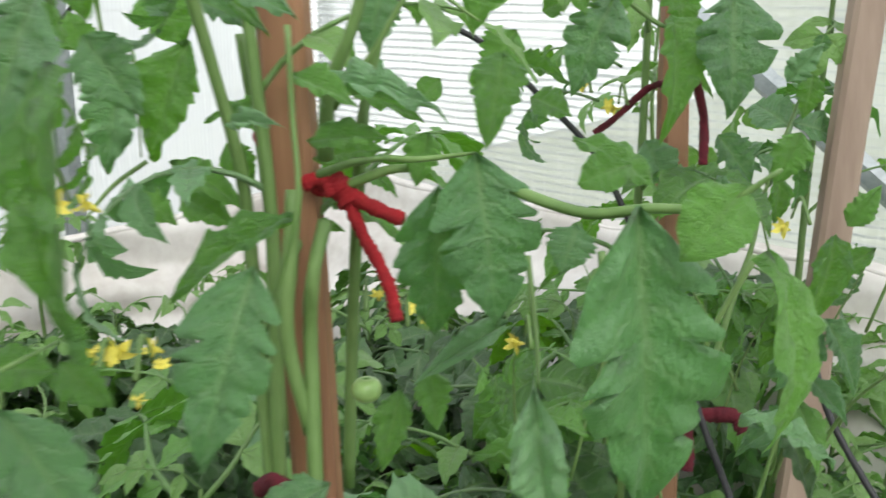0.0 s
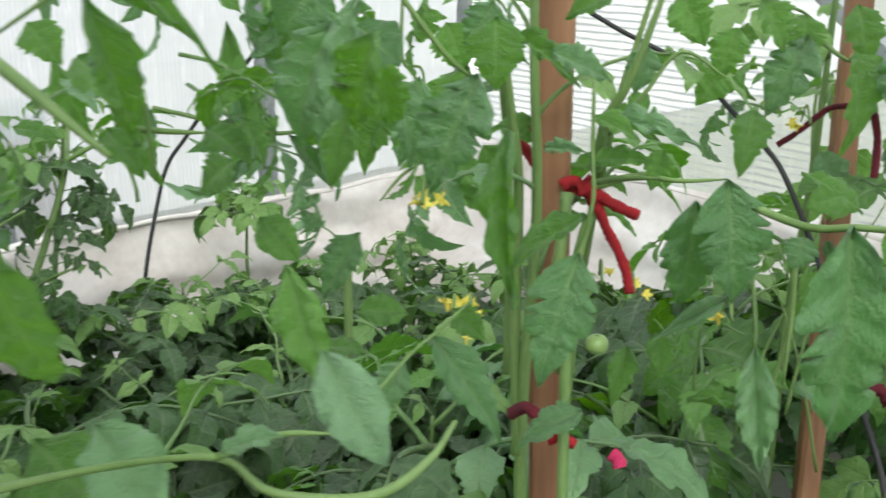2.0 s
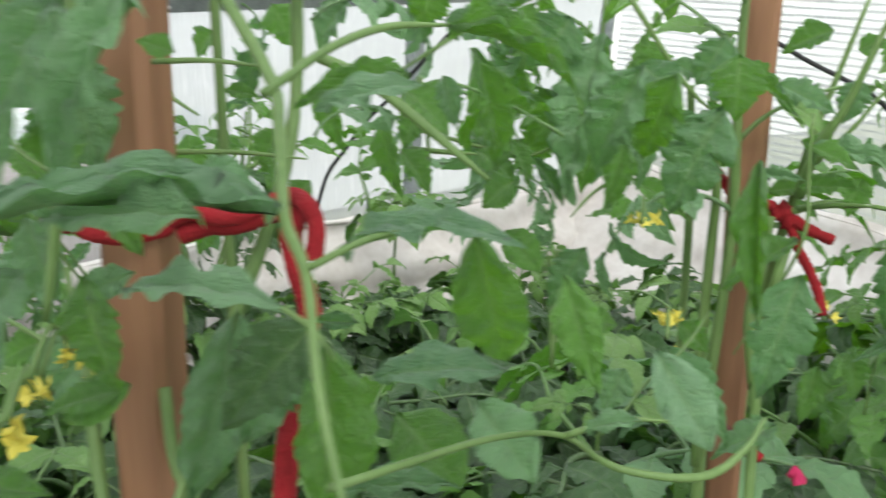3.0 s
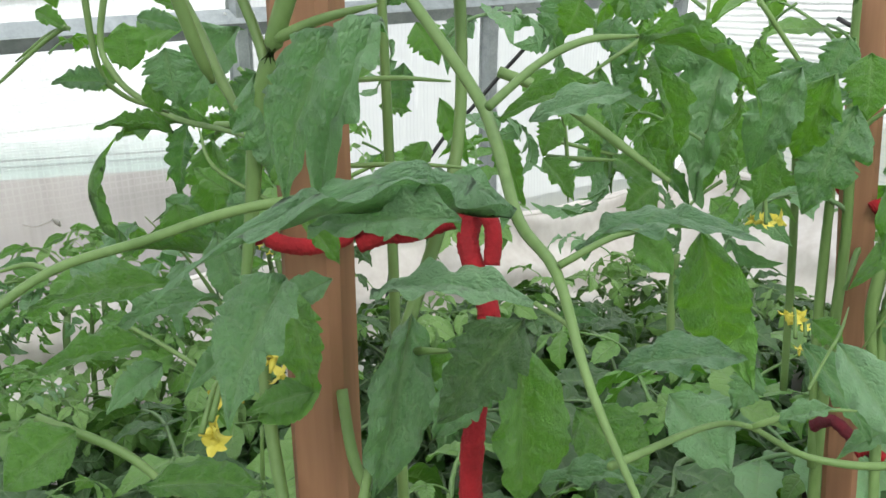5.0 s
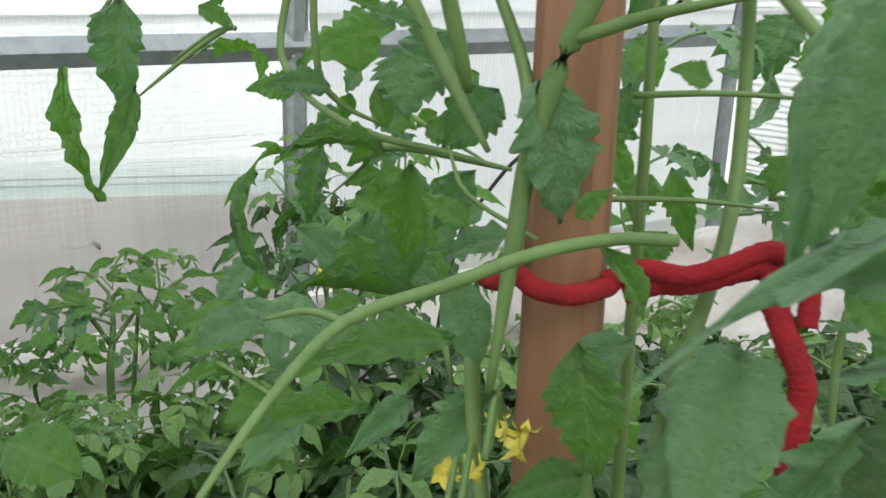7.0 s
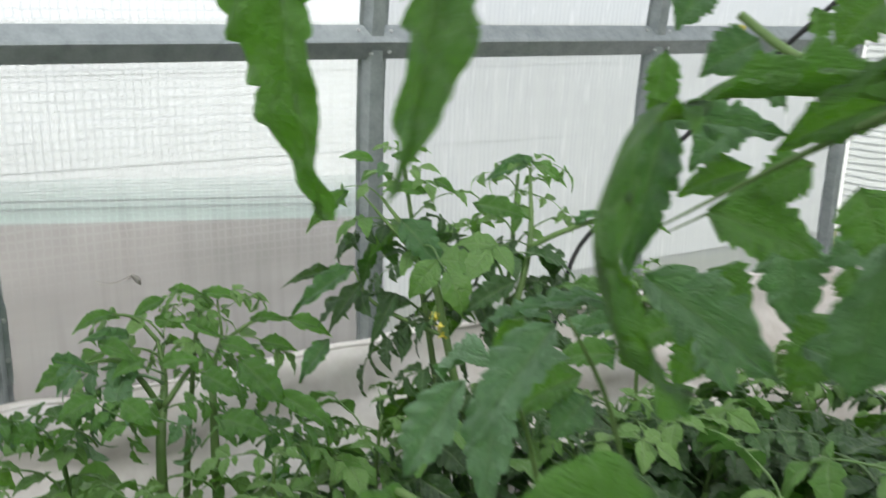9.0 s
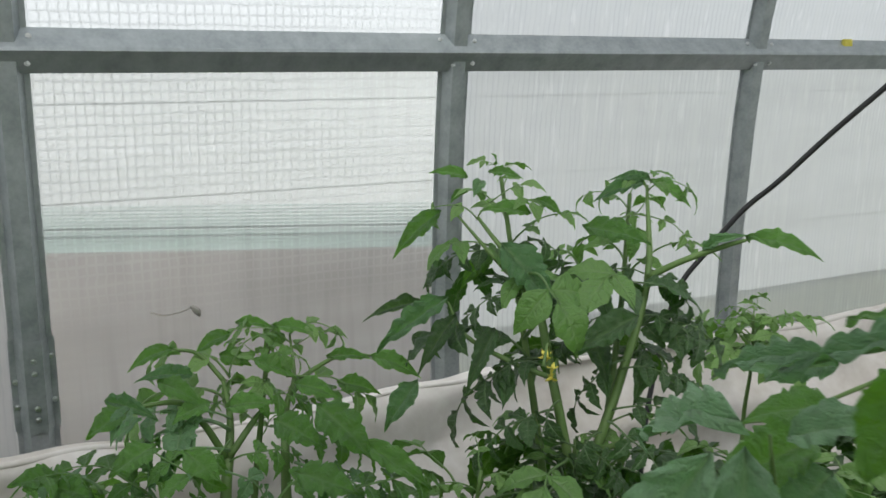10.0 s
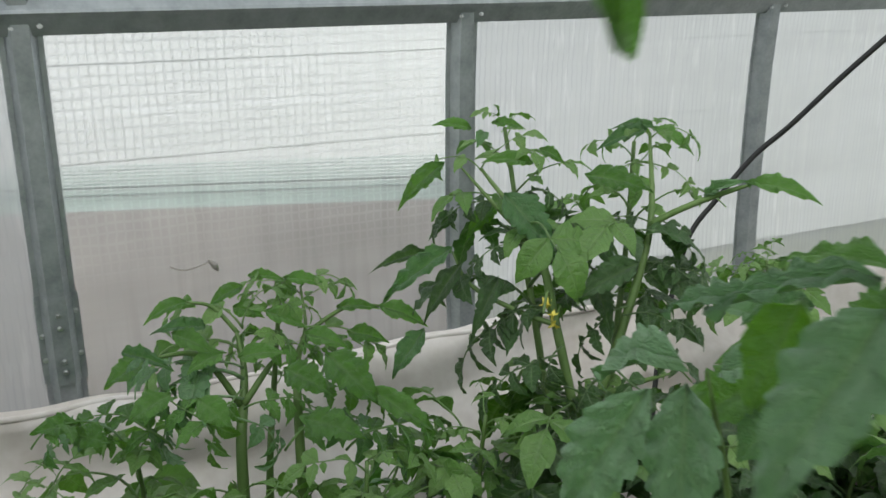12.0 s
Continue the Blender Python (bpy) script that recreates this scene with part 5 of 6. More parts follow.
hero(A1, (-0.739, 0.091, 1.461), (-0.716, 0.100, 1.385), 0.031, (0.354, -0.713, 0.606), "toothed", 0)
hero(A1, (-0.659, 0.149, 1.532), (-0.634, 0.147, 1.406), 0.028, (0.603, -0.465, 0.648), "lance", 0)
hero(A1, (-0.722, 0.233, 1.517), (-0.709, 0.235, 1.449), 0.038, (0.777, -0.159, 0.609), "toothed", 0)
hero(A1, (-0.551, 0.213, 1.552), (-0.550, 0.176, 1.407), 0.062, (0.231, -0.793, 0.564), "toothed", 0)
hero(A1, (-0.573, 0.324, 1.472), (-0.544, 0.340, 1.423), 0.048, (0.354, -0.713, 0.606), "toothed", 0)
hero(A1, (-0.474, 0.352, 1.507), (-0.429, 0.381, 1.483), 0.030, (0.482, -0.602, 0.636), "toothed", 0)
hero(A1, (-0.499, 0.464, 1.549), (-0.534, 0.435, 1.526), 0.037, (0.482, -0.602, 0.636), "toothed", 0)
hero(A1, (-0.479, 0.538, 1.547), (-0.454, 0.548, 1.499), 0.052, (0.231, -0.793, 0.564), "toothed", 0)
hero(A1, (-0.430, 0.564, 1.517), (-0.440, 0.552, 1.467), 0.045, (0.482, -0.602, 0.636), "toothed", 0)
hero(A1, (-0.499, 0.519, 1.497), (-0.505, 0.508, 1.451), 0.039, (0.603, -0.465, 0.648), "toothed", 0)
hero(A1, (-0.514, 0.323, 1.548), (-0.528, 0.305, 1.504), 0.044, (0.777, -0.159, 0.609), "toothed", 0)
hero(A1, (-0.470, 0.407, 1.445), (-0.433, 0.428, 1.427), 0.029, (0.704, -0.312, 0.638), "lance", 0)
hero(A3, (-0.567, 0.767, 1.451), (-0.592, 0.744, 1.401), 0.049, (0.625, -0.482, 0.614), "toothed", 0)
hero(A3, (-0.570, 0.831, 1.523), (-0.537, 0.843, 1.463), 0.059, (0.625, -0.482, 0.614), "toothed", 0)
hero(A3, (-0.665, 0.772, 1.498), (-0.638, 0.791, 1.513), 0.034, (0.625, -0.482, 0.614), "toothed", 0)
hero(A3, (-0.519, 0.726, 1.393), (-0.483, 0.742, 1.377), 0.039, (0.625, -0.482, 0.614), "toothed", 0)
spray(A2, (-0.643, -0.027, 1.568), (-0.603, 0.058, 1.602))
spray(A2, (-0.521, 0.147, 1.584), (-0.608, 0.121, 1.619))
spray(A2, (-0.602, 0.078, 1.516), (-0.549, 0.149, 1.470))
spray(A2, (-0.479, 0.102, 1.486), (-0.562, 0.085, 1.515))
spray(A2, (-0.645, 0.101, 1.485), (-0.599, 0.158, 1.404))
spray(A2, (-0.679, -0.011, 1.466), (-0.662, 0.062, 1.511))
spray(A2, (-0.568, 0.230, 1.518), (-0.651, 0.212, 1.558))
spray(A2, (-0.722, 0.151, 1.413), (-0.673, 0.233, 1.412))
spray(A2, (-0.695, -0.008, 1.598), (-0.681, 0.052, 1.639))
spray(A2, (-0.587, 0.134, 1.421), (-0.545, 0.188, 1.377))
spray(A2, (-0.719, 0.181, 1.562), (-0.670, 0.257, 1.523))
spray(A2, (-0.808, 0.111, 1.347), (-0.862, 0.129, 1.447))
spray(A2, (-0.673, 0.285, 1.592), (-0.759, 0.252, 1.546))
spray(A1, (-0.622, 0.190, 1.582), (-0.688, 0.151, 1.522))
spray(A1, (-0.611, 0.201, 1.571), (-0.571, 0.275, 1.512))
spray(A1, (-0.597, 0.352, 1.576), (-0.655, 0.334, 1.517))
spray(A1, (-0.543, 0.329, 1.558), (-0.509, 0.384, 1.494))
spray(A2, (-0.772, -0.034, 1.576), (-0.782, 0.005, 1.525))
spray(A1, (-0.743, 0.187, 1.485), (-0.721, 0.241, 1.408))
spray(A2, (-0.812, -0.034, 1.456), (-0.804, 0.026, 1.402))
spray(A1, (-0.685, 0.321, 1.449), (-0.650, 0.377, 1.384))
spray(A2, (-0.851, -0.314, 1.566), (-0.875, -0.260, 1.587))
spray(A4, (-0.528, 1.185, 1.223), (-0.467, 1.261, 1.311))
spray(A4, (-0.501, 1.251, 1.215), (-0.459, 1.330, 1.418))
spray(A4, (-0.471, 1.291, 1.383), (-0.417, 1.343, 1.396))
spray(A4, (-0.483, 1.175, 1.123), (-0.409, 1.214, 1.057))
spray(A3, (-0.672, 1.136, 1.377), (-0.782, 1.104, 1.421))
spray(A3, (-0.694, 1.116, 1.332), (-0.815, 1.069, 1.344))
spray(A4, (-0.385, 1.175, 1.180), (-0.323, 1.209, 1.125))
spray(A4, (-0.562, 1.200, 1.134), (-0.494, 1.219, 1.008))
spray(A1, (-1.048, 0.506, 1.168), (-1.107, 0.469, 1.201))
spray(A1, (-0.665, 0.793, 1.075), (-0.626, 0.832, 1.014))
spray(A3, (-0.607, 0.947, 1.025), (-0.701, 0.926, 1.038))
hero(A2, (-0.928, -0.131, 1.547), (-0.941, -0.143, 1.524), 0.032, (0.432, -0.735, 0.523), "toothed", 0)
hero(A2, (-0.929, -0.160, 1.513), (-0.931, -0.166, 1.474), 0.020, (0.776, -0.271, 0.569), "toothed", 0)
hero(A2, (-0.918, -0.122, 1.508), (-0.896, -0.104, 1.482), 0.039, (0.824, -0.133, 0.550), "toothed", 0)
hero(A2, (-0.924, -0.158, 1.477), (-0.879, -0.118, 1.470), 0.024, (0.432, -0.735, 0.523), "toothed", 0)
hero(A2, (-0.909, -0.074, 1.535), (-0.906, -0.072, 1.512), 0.022, (0.824, -0.133, 0.550), "toothed", 0)
hero(A2, (-0.786, -0.171, 1.498), (-0.821, -0.199, 1.476), 0.028, (0.776, -0.271, 0.569), "toothed", 0)
hero(A2, (-0.848, -0.107, 1.409), (-0.839, -0.109, 1.384), 0.021, (0.624, -0.536, 0.569), "toothed", 0)
hero(A2, (-0.855, -0.127, 1.367), (-0.820, -0.107, 1.355), 0.031, (0.853, -0.005, 0.523), "toothed", 0)
hero(A2, (-0.899, -0.066, 1.505), (-0.916, -0.081, 1.489), 0.022, (0.824, -0.133, 0.550), "toothed", 0)
hero(A2, (-0.892, -0.131, 1.454), (-0.917, -0.158, 1.439), 0.023, (0.432, -0.735, 0.523), "toothed", 0)
hero(A2, (-0.858, -0.128, 1.460), (-0.877, -0.147, 1.445), 0.028, (0.824, -0.133, 0.550), "toothed", 0)
hero(A2, (-0.880, -0.060, 1.440), (-0.861, -0.057, 1.397), 0.039, (0.529, -0.646, 0.550), "toothed", 0)
stalk(A2, [(-0.917, -0.121, 1.531), (-0.884, -0.106, 1.507), (-0.810, -0.070, 1.471)], 0.0026, 0.0028)
stalk(A2, [(-0.858, -0.128, 1.460), (-0.892, -0.134, 1.440), (-0.931, -0.150, 1.415)], 0.0018, 0.0008)
hero(A2, (-0.962, -0.056, 1.474), (-0.985, -0.083, 1.438), 0.039, (0.403, -0.703, 0.586), "toothed", 0)
hero(A2, (-0.910, -0.012, 1.540), (-0.929, -0.026, 1.511), 0.047, (0.403, -0.703, 0.586), "toothed", 0)
hero(A2, (-0.892, -0.014, 1.405), (-0.915, -0.036, 1.385), 0.035, (0.403, -0.703, 0.586), "toothed", 0)
hero(A2, (-0.947, -0.030, 1.403), (-0.929, -0.037, 1.335), 0.048, (0.403, -0.703, 0.586), "toothed", 0)
hero(A2, (-0.999, -0.046, 1.364), (-0.971, -0.031, 1.337), 0.046, (0.731, -0.251, 0.635), "toothed", 0)
hero(A2, (-0.871, -0.072, 1.371), (-0.884, -0.100, 1.329), 0.039, (0.583, -0.506, 0.635), "toothed", 0)
hero(A2, (-0.993, -0.059, 1.319), (-0.965, -0.048, 1.286), 0.042, (0.779, -0.119, 0.615), "toothed", 0)
hero(A2, (-0.610, 0.079, 1.597), (-0.619, 0.067, 1.547), 0.052, (0.263, -0.708, 0.656), "toothed", 1)
hero(A2, (-0.600, 0.153, 1.618), (-0.617, 0.137, 1.572), 0.061, (0.664, -0.168, 0.729), "toothed", 1)
hero(A2, (-0.561, 0.179, 1.568), (-0.587, 0.156, 1.526), 0.061, (0.754, 0.129, 0.644), "toothed", 1)
hero(A2, (-0.590, 0.211, 1.492), (-0.616, 0.182, 1.445), 0.064, (0.664, -0.168, 0.729), "toothed", 1)
hero(A2, (-0.713, 0.046, 1.577), (-0.729, 0.022, 1.527), 0.050, (0.263, -0.708, 0.656), "toothed", 1)
hero(A2, (-0.682, 0.263, 1.459), (-0.697, 0.238, 1.401), 0.058, (0.721, -0.011, 0.693), "toothed", 1)
hero(A2, (-0.626, 0.301, 1.447), (-0.642, 0.274, 1.384), 0.065, (0.263, -0.708, 0.656), "toothed", 1)
hero(A2, (-0.901, -0.184, 1.485), (-0.906, -0.200, 1.403), 0.034, (0.621, -0.638, 0.456), "toothed", 0)
hero(A2, (-1.092, 0.081, 1.309), (-1.132, 0.041, 1.283), 0.039, (0.497, -0.249, 0.831), "toothed", 0)
hero(A2, (-1.113, 0.056, 1.282), (-1.150, 0.010, 1.248), 0.039, (0.497, -0.249, 0.831), "toothed", 0)
hero(A2, (-1.065, 0.030, 1.291), (-1.073, 0.004, 1.244), 0.041, (0.497, -0.249, 0.831), "toothed", 0)
hero(A6, (-1.238, 0.101, 1.237), (-1.276, 0.063, 1.219), 0.035, (0.559, -0.249, 0.791), "toothed", 1)
hero(A6, (-1.272, 0.093, 1.215), (-1.306, 0.066, 1.223), 0.029, (0.559, -0.249, 0.791), "toothed", 1)
hero(A6, (-1.196, 0.049, 1.225), (-1.240, 0.004, 1.209), 0.034, (0.559, -0.249, 0.791), "toothed", 1)
hero(A6, (-1.140, -0.036, 1.240), (-1.175, -0.092, 1.195), 0.047, (0.559, -0.249, 0.791), "toothed", 1)
hero(A6, (-1.122, -0.043, 1.226), (-1.133, -0.072, 1.192), 0.043, (0.559, -0.249, 0.791), "toothed", 1)
hero(A6, (-1.275, 0.086, 1.205), (-1.251, 0.095, 1.184), 0.038, (0.559, -0.249, 0.791), "toothed", 1)
stalk(A6, [(-1.173, 0.103, 1.258), (-1.229, 0.044, 1.211), (-1.252, 0.018, 1.200)], 0.0019, 0.0010)

# thin bare side shoots between the staked plants
shoots = random.Random(31)
for k in range(14):
    x, y, z = -0.62 + shoots.uniform(0, 0.42), 0.78 + shoots.uniform(0, 0.55), shoots.uniform(0.82, 1.05)
    dx, dy, rise = shoots.uniform(-0.09, 0.11), shoots.uniform(-0.10, 0.08), shoots.uniform(0.18, 0.36)
    stalk((A3, A4)[k % 2], [(x, y, z), (x + dx * 0.4, y + dy * 0.5, z + rise * 0.55), (x + dx, y + dy, z + rise)], 0.0024, 0.0012)
    if k % 3:
        hero((A3, A4)[k % 2], (x + dx, y + dy, z + rise), (x + dx + shoots.uniform(-0.05, 0.05), y + dy - 0.02, z + rise - shoots.uniform(0.01, 0.06)), shoots.uniform(0.014, 0.024), (0.5, -0.5, 0.7), "lance", 1)

# ---- cloth ties, hoses and cable ----
TIE_A = tagged(empty("cloth_tie"), "bright red cloth strip knotted round a wooden stake", "plant tie", "cloth ties")
tube("strip", [(-0.701, 0.580, 1.378), (-0.698, 0.548, 1.366), (-0.677, 0.538, 1.356), (-0.651, 0.534, 1.340), (-0.625, 0.532, 1.332), (-0.608, 0.542, 1.326), (-0.592, 0.552, 1.325)], [0.0069, 0.0062], RED, TIE_A, 9, 5, 0.12)
tube("knot", [(-0.596, 0.544, 1.336), (-0.591, 0.546, 1.333), (-0.584, 0.548, 1.324), (-0.578, 0.549, 1.316)], [0.0109, 0.0108], RED, TIE_A, 10, 5, 0.12)
tube("loop", [(-0.608, 0.521, 1.333), (-0.603, 0.528, 1.338), (-0.596, 0.536, 1.336), (-0.590, 0.539, 1.324)], [0.0069, 0.0069], RED, TIE_A, 9, 5, 0.12)
tube("tail", [(-0.583, 0.548, 1.326), (-0.564, 0.555, 1.317), (-0.548, 0.560, 1.311), (-0.532, 0.565, 1.307)], [0.0074, 0.0062], RED, TIE_A, 9, 5, 0.12)
tube("tail", [(-0.579, 0.548, 1.316), (-0.562, 0.548, 1.289), (-0.545, 0.549, 1.267), (-0.531, 0.547, 1.248), (-0.518, 0.541, 1.225)], [0.0059, 0.0058], RED, TIE_A, 9, 5, 0.12)
TIE_B = tagged(empty("cloth_tie"), "long red knitted cloth strip looped from a stake to a stem", "plant tie", "cloth ties")
tube("loop", [(-0.526, -0.243, 1.467), (-0.519, -0.257, 1.467), (-0.503, -0.258, 1.468), (-0.491, -0.255, 1.474), (-0.478, -0.253, 1.470), (-0.473, -0.236, 1.465), (-0.472, -0.213, 1.466), (-0.474, -0.206, 1.470)], [0.0054, 0.0056], RED, TIE_B, 9, 5, 0.05)
tube("strip", [(-0.475, -0.211, 1.468), (-0.463, -0.198, 1.476), (-0.447, -0.183, 1.474), (-0.434, -0.167, 1.480), (-0.423, -0.151, 1.488), (-0.408, -0.148, 1.486), (-0.401, -0.146, 1.475), (-0.396, -0.151, 1.456)], [0.0054, 0.0052], RED, TIE_B, 9, 5, 0.05)
tube("strip", [(-0.472, -0.201, 1.461), (-0.461, -0.187, 1.467), (-0.448, -0.175, 1.469), (-0.433, -0.160, 1.477), (-0.423, -0.148, 1.478), (-0.414, -0.156, 1.467), (-0.403, -0.158, 1.452), (-0.393, -0.157, 1.435), (-0.389, -0.159, 1.422), (-0.385, -0.168, 1.402), (-0.380, -0.174, 1.384), (-0.372, -0.183, 1.360), (-0.368, -0.188, 1.334), (-0.366, -0.190, 1.305)], [0.0065, 0.0071], RED, TIE_B, 9, 5, 0.05)
TIE_C = tagged(empty("cloth_tie"), "dark maroon cloth strip tied round a stake and stem", "plant tie", "cloth ties")
tube("strip", [(-0.594, 0.952, 1.320), (-0.574, 0.969, 1.340), (-0.546, 0.991, 1.373), (-0.509, 0.983, 1.383), (-0.477, 0.972, 1.386)], [0.0043, 0.0041], MAROON, TIE_C, 8, 5, 0.12)
tube("tail", [(-0.473, 0.963, 1.389), (-0.458, 0.957, 1.350), (-0.449, 0.945, 1.302)], [0.0052, 0.0052], MAROON, TIE_C, 8, 5, 0.12)
TIE_D = tagged(empty("cloth_tie"), "dark maroon cloth knotted low round a plant stem", "plant tie", "cloth ties")
tube("strip", [(-0.532, 1.043, 0.931), (-0.509, 1.050, 0.938), (-0.500, 1.057, 0.958), (-0.504, 1.057, 0.977)], [0.0094, 0.0093], MAROON, TIE_D, 8, 5, 0.14)
tube("strip", [(-0.504, 1.040, 0.944), (-0.476, 1.056, 0.950), (-0.445, 1.071, 0.952), (-0.429, 1.069, 0.936)], [0.0101, 0.0101], MAROON, TIE_D, 8, 5, 0.14)
tube("tail", [(-0.498, 1.040, 0.940), (-0.486, 1.030, 0.912), (-0.478, 1.016, 0.884)], [0.0078, 0.0078], MAROON, TIE_D, 8, 5, 0.14)
TIE_E = tagged(empty("cloth_tie"), "maroon and red cloth wrapped low round a stake", "plant tie", "cloth ties")
tube("strip", [(-0.609, 0.452, 1.069), (-0.583, 0.451, 1.088), (-0.559, 0.456, 1.075), (-0.537, 0.479, 1.051)], [0.0074, 0.0072], MAROON, TIE_E, 8, 5, 0.14)
tube("strip", [(-0.546, 0.447, 1.063), (-0.538, 0.459, 1.067), (-0.523, 0.468, 1.060)], [0.0059, 0.0059], RED, TIE_E, 8, 5, 0.14)
TIE_F = tagged(empty("cloth_tie"), "small magenta cloth knot low among the leaves", "plant tie", "cloth ties")
tube("knot", [(-0.539, 0.553, 1.008), (-0.531, 0.556, 1.003), (-0.524, 0.554, 0.994)], [0.0084, 0.0084], MAGENTA, TIE_F, 8, 5, 0.14)
HOSE = tagged(empty("irrigation_hose"), "thin black watering hose arching through the plants", "hose")
tube("pipe", [(-0.852, 0.758, 1.528), (-0.783, 0.825, 1.473), (-0.705, 0.887, 1.423), (-0.646, 0.919, 1.361), (-0.601, 0.937, 1.316), (-0.572, 0.943, 1.281), (-0.527, 0.951, 1.198), (-0.475, 0.948, 1.105), (-0.425, 0.931, 1.012), (-0.372, 0.912, 0.932), (-0.341, 0.891, 0.876)], [0.0034, 0.0045], CABLE, HOSE, 8, 5, 0.00)
HOSE2 = tagged(empty("irrigation_hose"), "thin black watering hose low beside a weathered stake", "hose")
tube("pipe", [(-0.357, 1.082, 1.050), (-0.325, 1.065, 0.992), (-0.270, 1.048, 0.931), (-0.221, 1.033, 0.885)], [0.0044, 0.0044], CABLE, HOSE2, 8, 5, 0.00)
CABLE_A = tagged(empty("cable"), "black cable hanging in a slack curve by the wall", "cable")
tube("wire", [(-1.512, 1.092, 1.778), (-1.666, 1.043, 1.643), (-1.841, 0.950, 1.451), (-1.922, 0.890, 1.350), (-1.982, 0.836, 1.263), (-2.024, 0.792, 1.205), (-2.059, 0.739, 1.123), (-2.078, 0.692, 1.054), (-2.072, 0.649, 0.943), (-2.055, 0.609, 0.837), (-2.028, 0.577, 0.746), (-1.991, 0.543, 0.651)], [0.0053, 0.0053], CABLE, CABLE_A, 7, 5, 0.00)
FRUIT = tagged(empty("green_tomato"), "small unripe green tomato on the vine", "tomato")
unripe_tomato(FRUIT, (-0.561, 0.542, 1.148), 0.0140)
# a grey smudge on the sheet, modelled as two thin raised tubes
MARK = tagged(empty("grey_smudge"), "small faint grey smudge on the wall sheet", "dry leaf")
tube("stalk", [(-2.425, -0.225, 1.041), (-2.425, -0.202, 1.032), (-2.425, -0.177, 1.035), (-2.425, -0.155, 1.040), (-2.425, -0.148, 1.033)], [0.0008, 0.0016], SMUDGE_GREY, MARK, 6, 4, 0.2)
tube("blade", [(-2.426, -0.156, 1.046), (-2.424, -0.150, 1.040), (-2.424, -0.143, 1.031), (-2.426, -0.139, 1.022)], [0.0012, 0.0055, 0.0062, 0.0012], SMUDGE_GREY, MARK, 7, 5, 0.2, label="thicker grey-brown end of the smudge")

# ---- filling plants, row by row ----
A5 = tomato_plant(-0.85, 1.55, 1.45, 13, 0.24, 15, (0.0, 0.0), 0.4, 0.1, 0.007)
P2 = tomato_plant(-1.98, -0.20, 1.08, 9, 0.17, 21, (-0.04, 0.08), 0.6, 0.8, 0.008, label="bushy young tomato plant by the fabric liner", grown=COMPOUND)
T1 = tomato_plant(-1.76, 0.22, 1.31, 12, 0.18, 22, (-0.18, -0.02), 0.2, 0.70, 0.008, label="tomato plant with two stems and yellow flowers", grown=COMPOUND_SHADED)
T2 = tomato_plant(-1.74, 0.24, 1.28, 11, 0.18, 23, (-0.12, 0.17), 0.2, 0.70, 0.008, label="tall thin tomato plant against the milky sheet wall", grown=COMPOUND_SHADED)
C3 = tomato_plant(-2.09, 0.90, 0.97, 20, 0.19, 24, (0, 0), 0.2, 0.80, grown=COMPOUND_SHADED, label="short young tomato plant by the folded fabric")
hero(T1, (-1.911, 0.096, 1.270), (-1.912, 0.022, 1.211), 0.033, (0.664, -0.302, 0.684), "lance", 1, 0)
hero(T1, (-1.846, 0.157, 1.229), (-1.775, 0.197, 1.148), 0.060, (0.664, -0.302, 0.684), "toothed", 0, 5)
hero(T1, (-1.942, 0.156, 1.311), (-1.951, 0.098, 1.321), 0.024, (0.664, -0.302, 0.684), "lance", 1, 0)
hero(T1, (-1.932, 0.173, 1.306), (-1.917, 0.153, 1.287), 0.023, (0.664, -0.302, 0.684), "toothed", 1, 1)
hero(T1, (-1.847, 0.205, 1.267), (-1.867, 0.135, 1.274), 0.028, (0.664, -0.302, 0.684), "lance", 1, 0)
hero(T1, (-1.827, 0.281, 1.246), (-1.749, 0.341, 1.228), 0.043, (0.664, -0.302, 0.684), "toothed", 0, 0)
hero(T1, (-1.821, 0.383, 1.302), (-1.846, 0.315, 1.278), 0.030, (0.664, -0.302, 0.684), "toothed", 1, 1)
hero(T1, (-1.815, 0.390, 1.306), (-1.757, 0.418, 1.272), 0.027, (0.664, -0.302, 0.684), "lance", 1, 0)
hero(T1, (-1.831, 0.402, 1.304), (-1.852, 0.345, 1.306), 0.019, (0.664, -0.302, 0.684), "toothed", 1, 1)
hero(T1, (-1.714, 0.407, 1.218), (-1.663, 0.435, 1.246), 0.022, (0.664, -0.302, 0.684), "toothed", 1, 1)
hero(T1, (-1.657, 0.426, 1.243), (-1.568, 0.471, 1.224), 0.033, (0.664, -0.302, 0.684), "lance", 1, 0)
# lower and inner leaflets: most take index 3, with shade in the leaf colour
hero(T1, (-1.868, 0.084, 1.154), (-1.876, -0.021, 1.092), 0.039, (0.664, -0.302, 0.684), "toothed", 0, 1)
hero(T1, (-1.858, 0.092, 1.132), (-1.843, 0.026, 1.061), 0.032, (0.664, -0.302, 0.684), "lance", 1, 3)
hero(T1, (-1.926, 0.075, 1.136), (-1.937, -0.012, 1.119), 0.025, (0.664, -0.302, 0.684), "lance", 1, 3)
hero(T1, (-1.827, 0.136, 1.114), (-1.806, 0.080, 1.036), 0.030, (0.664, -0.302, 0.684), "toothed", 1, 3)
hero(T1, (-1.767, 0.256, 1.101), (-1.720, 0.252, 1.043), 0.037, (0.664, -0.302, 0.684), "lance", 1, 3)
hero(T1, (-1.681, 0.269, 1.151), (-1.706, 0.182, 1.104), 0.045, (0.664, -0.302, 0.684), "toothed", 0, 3)
